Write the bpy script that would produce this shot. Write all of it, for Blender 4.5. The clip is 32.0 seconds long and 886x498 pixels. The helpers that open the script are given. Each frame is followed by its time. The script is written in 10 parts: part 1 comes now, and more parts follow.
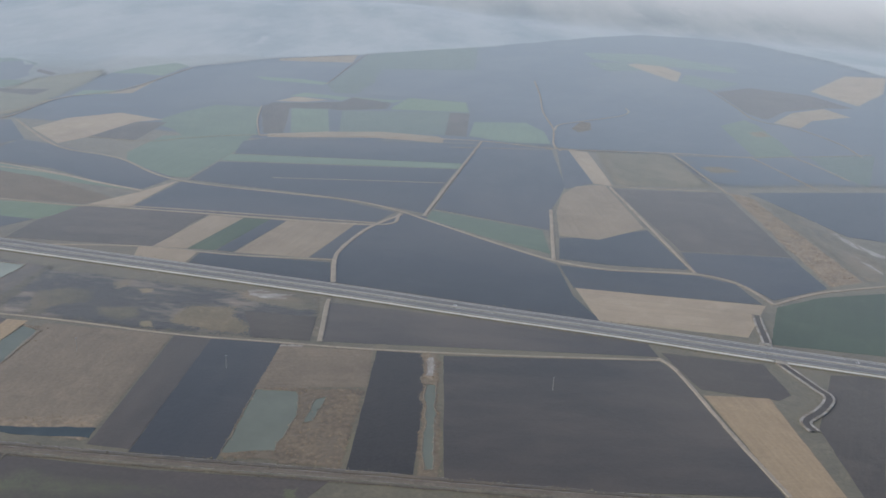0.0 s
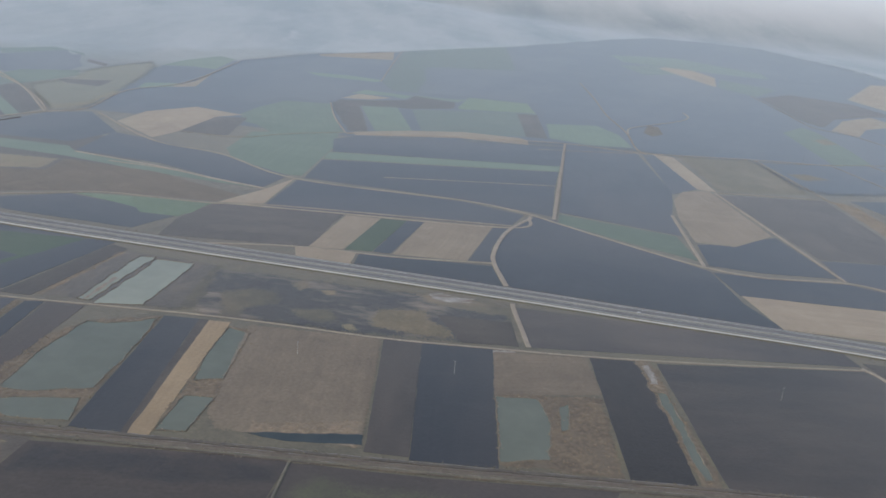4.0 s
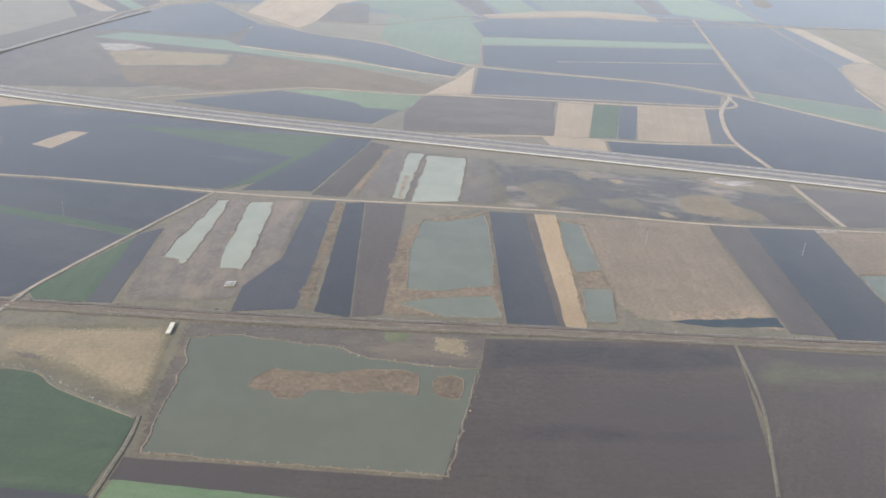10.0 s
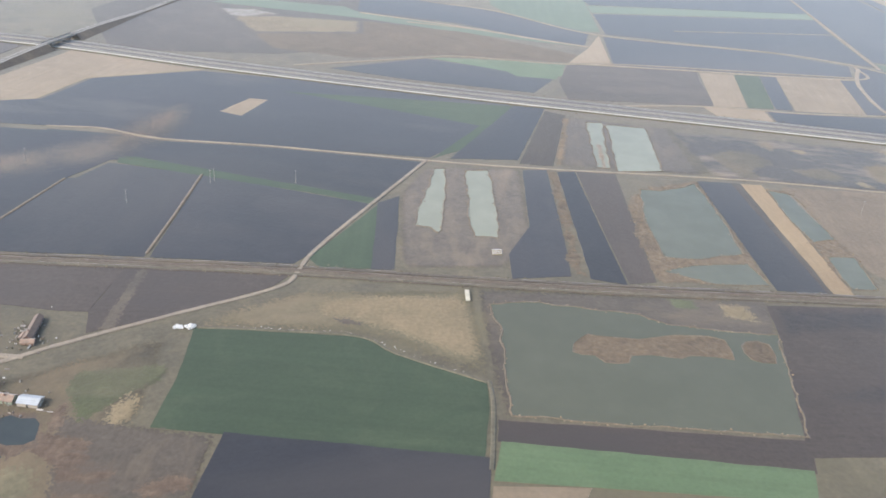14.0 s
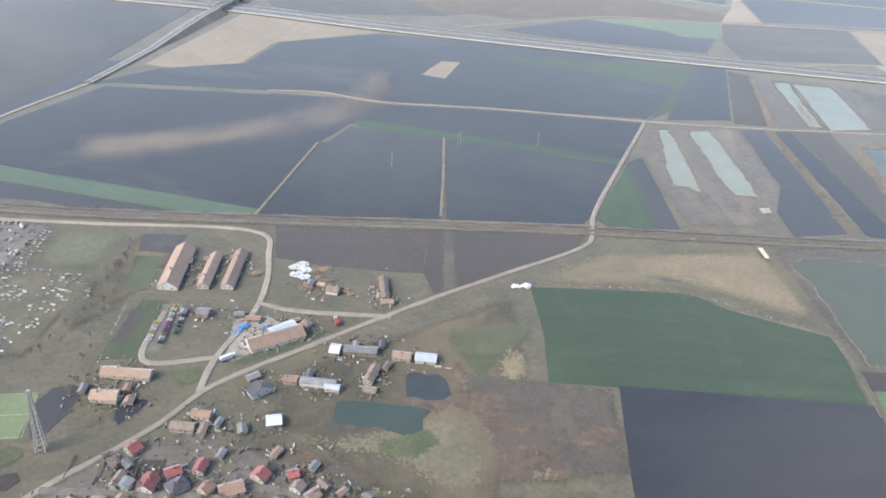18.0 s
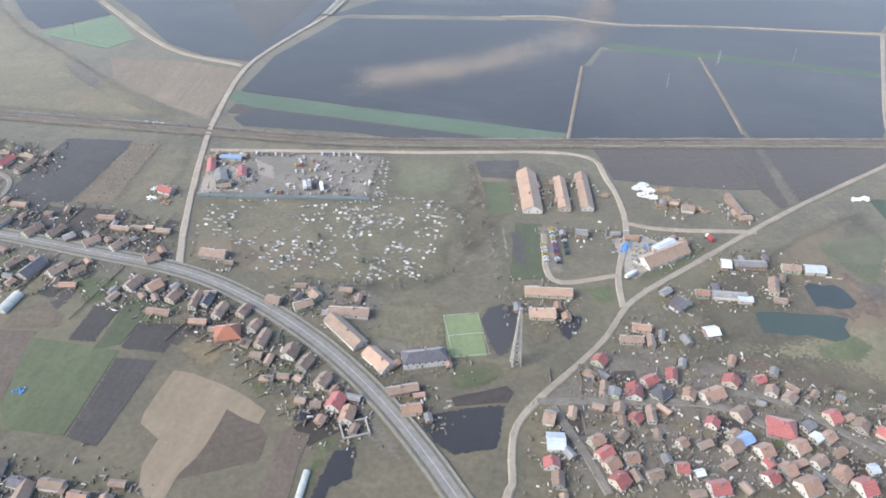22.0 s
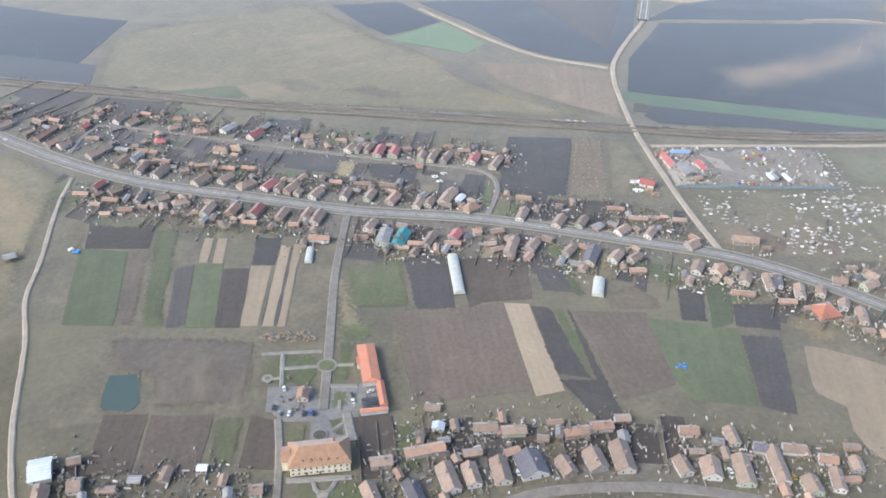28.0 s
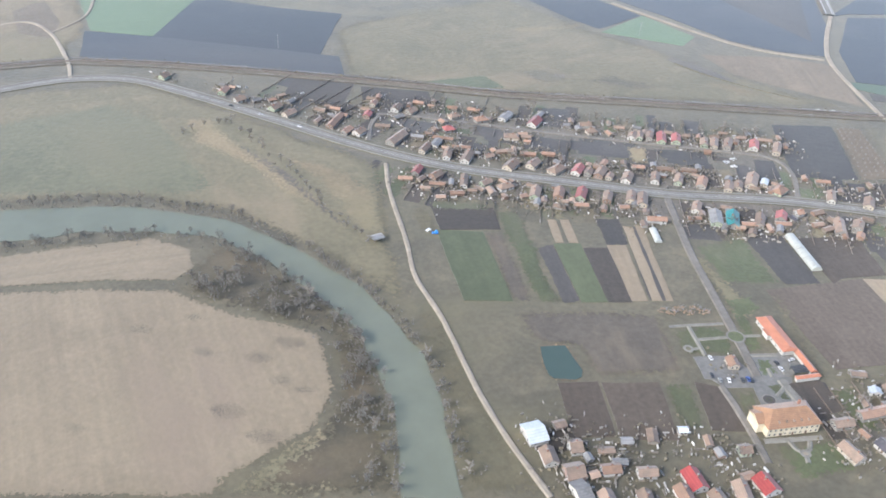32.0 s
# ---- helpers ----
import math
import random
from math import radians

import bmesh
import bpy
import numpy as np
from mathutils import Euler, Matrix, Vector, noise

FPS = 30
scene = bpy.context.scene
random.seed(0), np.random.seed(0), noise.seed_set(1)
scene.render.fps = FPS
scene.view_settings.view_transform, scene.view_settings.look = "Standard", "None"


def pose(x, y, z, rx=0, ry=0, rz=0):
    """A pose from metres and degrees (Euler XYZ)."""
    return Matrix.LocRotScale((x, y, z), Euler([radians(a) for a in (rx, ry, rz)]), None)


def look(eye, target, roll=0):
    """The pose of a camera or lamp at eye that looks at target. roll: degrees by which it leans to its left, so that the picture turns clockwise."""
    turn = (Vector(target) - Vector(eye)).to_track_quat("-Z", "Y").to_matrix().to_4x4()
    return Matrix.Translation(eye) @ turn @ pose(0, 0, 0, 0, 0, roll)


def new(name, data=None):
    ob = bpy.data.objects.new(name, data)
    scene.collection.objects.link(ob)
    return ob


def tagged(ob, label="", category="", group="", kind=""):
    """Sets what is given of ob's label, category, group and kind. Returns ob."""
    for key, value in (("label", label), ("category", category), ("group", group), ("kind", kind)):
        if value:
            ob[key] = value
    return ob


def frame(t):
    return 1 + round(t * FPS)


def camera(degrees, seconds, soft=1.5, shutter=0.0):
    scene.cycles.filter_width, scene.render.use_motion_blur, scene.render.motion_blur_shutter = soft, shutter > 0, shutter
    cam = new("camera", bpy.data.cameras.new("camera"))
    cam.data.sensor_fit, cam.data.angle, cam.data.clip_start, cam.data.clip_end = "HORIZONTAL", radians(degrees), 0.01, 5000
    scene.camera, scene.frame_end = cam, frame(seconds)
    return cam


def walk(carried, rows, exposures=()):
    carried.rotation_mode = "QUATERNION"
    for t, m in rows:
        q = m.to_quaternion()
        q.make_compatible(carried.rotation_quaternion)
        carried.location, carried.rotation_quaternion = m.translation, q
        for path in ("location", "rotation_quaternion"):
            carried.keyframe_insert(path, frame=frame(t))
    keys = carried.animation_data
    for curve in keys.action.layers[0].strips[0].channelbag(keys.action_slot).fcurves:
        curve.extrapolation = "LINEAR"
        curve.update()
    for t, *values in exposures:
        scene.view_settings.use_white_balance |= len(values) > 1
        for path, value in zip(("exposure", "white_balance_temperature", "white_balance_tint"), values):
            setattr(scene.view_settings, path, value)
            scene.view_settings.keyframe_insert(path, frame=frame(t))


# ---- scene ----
cam = camera(54.40, 32.0, soft=1.75)
ROWS = [
    (0, 0, 0, 235.1, 71.487, -2.998, -2.11),
    (0.5, -19.03, 1.47, 234.43, 71.572, -3.322, -2.625),
    (1, -38.06, 2.94, 233.77, 71.674, -3.56, -2.867),
    (1.5, -57.09, 4.41, 233.11, 71.656, -3.887, -2.995),
    (2, -76.12, 5.88, 232.45, 71.67, -4.185, -3.291),
    (2.5, -95.16, 7.35, 231.79, 71.639, -4.439, -3.507),
    (3, -114.2, 8.83, 231.13, 71.537, -4.552, -3.564),
    (3.5, -133.23, 10.3, 230.47, 71.443, -4.531, -3.609),
    (5.5, -209.39, 16.2, 227.85, 70.935, -4.701, -3.473),
    (6, -228.43, 17.68, 227.2, 70.578, -4.778, -3.936),
    (6.5, -247.47, 19.16, 226.55, 70.107, -4.735, -4.622),
    (7, -266.51, 20.64, 225.91, 68.728, -4.561, -5.073),
    (7.5, -285.55, 22.12, 225.26, 65.359, -5.05, -5.388),
    (8, -304.6, 23.61, 224.61, 64.671, -5.095, -6.078),
    (8.5, -323.64, 25.09, 223.97, 64.742, -4.404, -6.556),
    (9, -342.67, 26.58, 223.32, 64.599, -3.941, -6.452),
    (9.5, -361.71, 28.07, 222.68, 64.223, -3.439, -6.541),
    (10, -380.75, 29.57, 222.04, 63.727, -3.155, -6.626),
    (10.5, -399.79, 31.07, 221.4, 63.248, -3.128, -6.764),
    (11, -418.82, 32.57, 220.76, 62.987, -3.139, -6.778),
    (11.5, -437.86, 34.07, 220.12, 62.809, -3.371, -6.661),
    (12, -456.89, 35.57, 219.49, 62.611, -3.461, -6.766),
    (12.5, -475.92, 37.08, 218.85, 62.403, -3.608, -7.084),
    (13, -494.95, 38.6, 218.22, 62.135, -3.856, -7.375),
    (13.5, -513.97, 40.11, 217.58, 61.886, -4.012, -7.723),
    (15.5, -590.06, 46.22, 215.06, 60.906, -3.935, -8.482),
    (16, -609.07, 47.75, 214.43, 60.624, -3.936, -8.572),
    (16.5, -628.08, 49.29, 213.8, 60.339, -3.974, -8.657),
    (17, -647.09, 50.84, 213.17, 60.015, -4.076, -8.73),
    (17.5, -666.09, 52.39, 212.55, 59.645, -4.034, -8.842),
    (18, -685.09, 53.94, 211.92, 59.106, -3.833, -8.829),
    (18.5, -704.09, 55.5, 211.3, 57.36, -3.662, -8.957),
    (19, -723.08, 57.07, 210.67, 54.172, -3.059, -8.383),
    (19.5, -742.07, 58.64, 210.05, 52.064, -2.655, -8.554),
    (20, -761.05, 60.21, 209.43, 52.594, -2.305, -8.891),
    (20.5, -780.03, 61.79, 208.81, 53.271, -2.144, -9.293),
    (21, -799.01, 63.38, 208.19, 53.93, -2.081, -9.386),
    (21.5, -817.98, 64.97, 207.57, 54.333, -1.911, -9.281),
    (22, -836.95, 66.57, 206.95, 54.483, -1.822, -9.18),
    (22.5, -855.91, 68.17, 206.33, 54.478, -1.653, -9.191),
    (23, -874.86, 69.78, 205.71, 54.401, -1.531, -9.34),
    (23.5, -893.81, 71.4, 205.09, 54.397, -1.562, -9.542),
    (24, -912.76, 73.02, 204.48, 54.538, -1.722, -9.724),
    (24.5, -931.7, 74.65, 203.86, 54.631, -1.898, -9.952),
    (25, -950.63, 76.29, 203.25, 54.792, -2.011, -10.031),
    (25.5, -969.56, 77.93, 202.63, 54.967, -2.091, -10.192),
    (26, -988.48, 79.58, 202.02, 54.985, -2.095, -10.268),
    (26.5, -1007.4, 81.24, 201.41, 55.076, -2.058, -10.308),
    (28.5, -1082.99, 87.95, 198.96, 55.645, -1.792, -10.799),
    (29, -1101.87, 89.65, 198.35, 55.691, -1.933, -10.781),
    (29.5, -1120.75, 91.35, 197.74, 55.579, -2.077, -10.944),
    (30, -1139.61, 93.06, 197.13, 55.445, -2.167, -11.085),
    (30.5, -1158.47, 94.78, 196.52, 55.293, -2.272, -11.301),
    (31, -1177.32, 96.51, 195.91, 55.315, -2.403, -11.481),
    (31.5, -1196.16, 98.25, 195.3, 55.44, -2.431, -11.779),
    (32, -1215, 100, 194.69, 55.652, -2.453, -11.967),
]
from mathutils.geometry import delaunay_2d_cdt

walk(cam, [(t, pose(x, y, z, rx, ry, rz)) for t, x, y, z, rx, ry, rz in ROWS],
     exposures=[(0, 0.18, 6230, 8), (3, 0.12, 6230, 8), (6, 0.08, 6250, 8), (7, 0.5, 6450, 9), (8, 0.95, 6650, 10), (10, 1.0, 6650, 10), (13, 1.0, 6620, 10), (16, 1.09, 6400, 9),
                (19, 1.17, 6100, 8), (24, 1.23, 6060, 8), (29, 1.24, 6050, 8), (32, 1.23, 6080, 8)])

# ---- sky, sun ----
world = bpy.data.worlds.new("hazy_sky")
scene.world = world
world.use_nodes = True
wn = world.node_tree.nodes
wn.clear()
sky = wn.new("ShaderNodeTexSky")
sky.sky_type = "NISHITA"
sky.sun_disc = False
sky.sun_elevation, sky.sun_rotation = radians(37), radians(249)
sky.altitude, sky.air_density, sky.dust_density, sky.ozone_density = 300, 1.0, 4.0, 1.0
back = wn.new("ShaderNodeBackground")
back.inputs["Strength"].default_value = 0.165
wout = wn.new("ShaderNodeOutputWorld")
world.node_tree.links.new(sky.outputs[0], back.inputs[0])
world.node_tree.links.new(back.outputs[0], wout.inputs[0])
sun = new("sun", bpy.data.lights.new("sun", "SUN"))
sun.data.energy, sun.data.angle, sun.data.color = 0.95, radians(18), (1.0, 0.98, 0.95)
sun.matrix_world = look((-520, -200, 420), (0, 0, 0))


# ---- materials ----
def node_mat(name, rough=0.9, spec=0.3, metal=0.0, sheen=0.0, haze_tint=(0.95, 0.97, 1.0)):
    m = bpy.data.materials.new(name)
    m.use_nodes = True
    b = m.node_tree.nodes["Principled BSDF"]
    b.inputs["Roughness"].default_value = rough
    b.inputs["Specular IOR Level"].default_value = spec
    b.inputs["Metallic"].default_value = metal
    # tinted sheen stands in for haze, strongest where surfaces are seen at grazing angles
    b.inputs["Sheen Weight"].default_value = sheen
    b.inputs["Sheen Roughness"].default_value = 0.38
    b.inputs["Sheen Tint"].default_value = (*haze_tint, 1)
    return m, m.node_tree.nodes, m.node_tree.links, b


def mixed(n, l, a, b, fac, mode="MIX"):
    x = n.new("ShaderNodeMix")
    x.data_type, x.blend_type = "RGBA", mode
    for sock, v in ((x.inputs[6], a), (x.inputs[7], b)):
        if isinstance(v, tuple):
            sock.default_value = (*v, 1)
        else:
            l.new(v, sock)
    if isinstance(fac, float):
        x.inputs[0].default_value = fac
    else:
        l.new(fac, x.inputs[0])
    return x.outputs[2]


def noise_fac(n, l, vec, scale, lo, hi, detail=6.0, distort=0.0):
    t = n.new("ShaderNodeTexNoise")
    t.inputs["Scale"].default_value, t.inputs["Detail"].default_value, t.inputs["Distortion"].default_value = scale, detail, distort
    t.inputs["Roughness"].default_value = 0.62
    l.new(vec, t.inputs["Vector"])
    r = n.new("ShaderNodeMapRange")
    r.inputs["From Min"].default_value, r.inputs["From Max"].default_value = lo, hi
    l.new(t.outputs["Fac"], r.inputs["Value"])
    return r.outputs["Result"]


def stretched(n, l, sx, sy):
    """Object coordinates, stretched along the rows of a field."""
    c = n.new("ShaderNodeTexCoord")
    g = n.new("ShaderNodeMapping")
    g.inputs["Scale"].default_value = (sx, sy, 1)
    i = n.new("ShaderNodeObjectInfo")
    k = n.new("ShaderNodeVectorMath")
    k.operation = "SCALE"
    k.inputs[0].default_value = (310, 170, 90)
    l.new(i.outputs["Random"], k.inputs["Scale"])
    a = n.new("ShaderNodeVectorMath")
    l.new(c.outputs["Object"], a.inputs[0])
    l.new(k.outputs[0], a.inputs[1])
    l.new(a.outputs[0], g.inputs["Vector"])
    return g.outputs["Vector"]


def land(name, base, dark, light, big=0.03, fine=0.6, rows=0.0, rough=0.85, spec=0.35, patch=None, vary=0.25, bump=0.25, sheen=0.56, haze_tint=(0.93, 0.965, 1.0), spots=(0.017, 0.54, 0.74), grit=0.62, thin=0.0):
    """Soil or plants: broad drifts, fine grain, sowing rows along the longest side."""
    m, n, l, b = node_mat(name, rough, spec, sheen=sheen, haze_tint=haze_tint)
    even = stretched(n, l, 1, 1)
    col = mixed(n, l, base, dark, noise_fac(n, l, even, big, 0.42, 0.72))
    col = mixed(n, l, col, light, noise_fac(n, l, even, big * 2.7, 0.5, 0.82, distort=0.6))
    grain = noise_fac(n, l, even, fine, 0.25, 0.8)
    col = mixed(n, l, mixed(n, l, col, (grit, grit, grit), 1.0, "MULTIPLY"), col, grain)
    if rows:
        long = stretched(n, l, 0.012, rows)
        streak = noise_fac(n, l, long, 1.0, 0.3, 0.75, detail=3.0)
        col = mixed(n, l, mixed(n, l, col, (0.84, 0.84, 0.85), 1.0, "MULTIPLY"), col, streak)
    if patch:
        col = mixed(n, l, col, patch, noise_fac(n, l, stretched(n, l, 0.35, 1.0), *spots, detail=4.0))
    edge = n.new("ShaderNodeAttribute")
    edge.attribute_name = "bare"
    worn = n.new("ShaderNodeMath")
    worn.inputs[1].default_value = 0.02
    l.new(noise_fac(n, l, even, 0.7, 0.3, 0.7, 9.0), worn.inputs[0])
    left = n.new("ShaderNodeMath")
    left.operation = "SUBTRACT"
    l.new(worn.outputs[0], left.inputs[0])
    l.new(edge.outputs["Fac"], left.inputs[1])
    cover = n.new("ShaderNodeMapRange")
    cover.inputs["From Min"].default_value, cover.inputs["From Max"].default_value = -0.22, 0.0
    l.new(left.outputs[0], cover.inputs["Value"])
    if thin:
        full = n.new("ShaderNodeMapRange")
        full.interpolation_type = "SMOOTHSTEP"
        full.inputs["To Min"].default_value, full.inputs["To Max"].default_value = thin, 0.0
        l.new(edge.outputs["Fac"], full.inputs["Value"])
        drift = n.new("ShaderNodeMath")
        drift.operation = "MULTIPLY"
        l.new(full.outputs["Result"], drift.inputs[0])
        l.new(noise_fac(n, l, even, 0.05, 0.2, 0.6, 5.0), drift.inputs[1])
        cover = drift
    snap = n.new("ShaderNodeVectorMath")
    snap.operation = "SNAP"
    snap.inputs[1].default_value = (0.12, 0.12, 0.12)
    l.new(even, snap.inputs[0])
    tuft = n.new("ShaderNodeTexWhiteNoise")
    l.new(snap.outputs[0], tuft.inputs["Vector"])
    grown = n.new("ShaderNodeMath")
    grown.operation = "GREATER_THAN"
    l.new(cover.outputs[0], grown.inputs[0])
    l.new(tuft.outputs["Value"], grown.inputs[1])
    l.new(grown.outputs[0], b.inputs["Alpha"])
    i = n.new("ShaderNodeObjectInfo")
    hsv = n.new("ShaderNodeHueSaturation")
    r = n.new("ShaderNodeMapRange")
    r.inputs["To Min"].default_value, r.inputs["To Max"].default_value = 1 - vary, 1 + vary
    l.new(i.outputs["Random"], r.inputs["Value"])
    l.new(r.outputs["Result"], hsv.inputs["Value"])
    l.new(col, hsv.inputs["Color"])
    l.new(hsv.outputs["Color"], b.inputs["Base Color"])
    bp = n.new("ShaderNodeBump")
    bp.inputs["Strength"].default_value, bp.inputs["Distance"].default_value = bump, 0.5
    l.new(grain, bp.inputs["Height"])
    l.new(bp.outputs["Normal"], b.inputs["Normal"])
    return m


def hazed_hills(m):
    """The open ground turns to pale dry grassland on the far hills, along an uneven edge; haze is painted into the
    colour.
    """
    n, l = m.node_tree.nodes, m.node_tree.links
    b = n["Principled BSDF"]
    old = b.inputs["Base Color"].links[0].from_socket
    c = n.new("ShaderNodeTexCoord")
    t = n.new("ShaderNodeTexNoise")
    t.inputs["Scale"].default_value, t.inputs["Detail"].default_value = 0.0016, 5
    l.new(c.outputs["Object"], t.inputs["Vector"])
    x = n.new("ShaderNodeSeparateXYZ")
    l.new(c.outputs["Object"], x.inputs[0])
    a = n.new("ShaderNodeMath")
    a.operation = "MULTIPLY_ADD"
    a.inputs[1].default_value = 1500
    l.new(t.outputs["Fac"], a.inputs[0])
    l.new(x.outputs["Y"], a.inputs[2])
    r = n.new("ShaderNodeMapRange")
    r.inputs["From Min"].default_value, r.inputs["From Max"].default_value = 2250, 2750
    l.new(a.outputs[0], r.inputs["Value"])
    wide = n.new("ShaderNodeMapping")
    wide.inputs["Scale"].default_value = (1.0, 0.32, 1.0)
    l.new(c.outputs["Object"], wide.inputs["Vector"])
    # hill tones lightened and greyed to put haze into the base colour
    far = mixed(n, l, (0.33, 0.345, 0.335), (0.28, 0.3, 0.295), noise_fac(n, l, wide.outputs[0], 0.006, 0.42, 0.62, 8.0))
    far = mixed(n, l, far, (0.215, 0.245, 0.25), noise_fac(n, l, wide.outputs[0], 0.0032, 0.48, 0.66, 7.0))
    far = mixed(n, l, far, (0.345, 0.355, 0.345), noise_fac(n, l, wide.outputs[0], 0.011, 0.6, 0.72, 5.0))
    # higher slopes go paler still, imitating haze towards the horizon
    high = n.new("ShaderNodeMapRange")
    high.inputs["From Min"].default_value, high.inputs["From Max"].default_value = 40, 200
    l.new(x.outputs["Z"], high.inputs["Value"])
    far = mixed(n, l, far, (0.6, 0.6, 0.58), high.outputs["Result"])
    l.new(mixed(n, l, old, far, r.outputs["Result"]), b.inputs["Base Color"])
    # bluish sheen over the hills adds to the imitated haze
    haze_sheen = n.new("ShaderNodeMapRange")
    haze_sheen.inputs["To Min"].default_value, haze_sheen.inputs["To Max"].default_value = 0.5, 0.4
    l.new(r.outputs["Result"], haze_sheen.inputs["Value"])
    l.new(haze_sheen.outputs["Result"], b.inputs["Sheen Weight"])
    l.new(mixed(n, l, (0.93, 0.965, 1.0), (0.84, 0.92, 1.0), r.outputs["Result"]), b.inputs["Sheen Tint"])


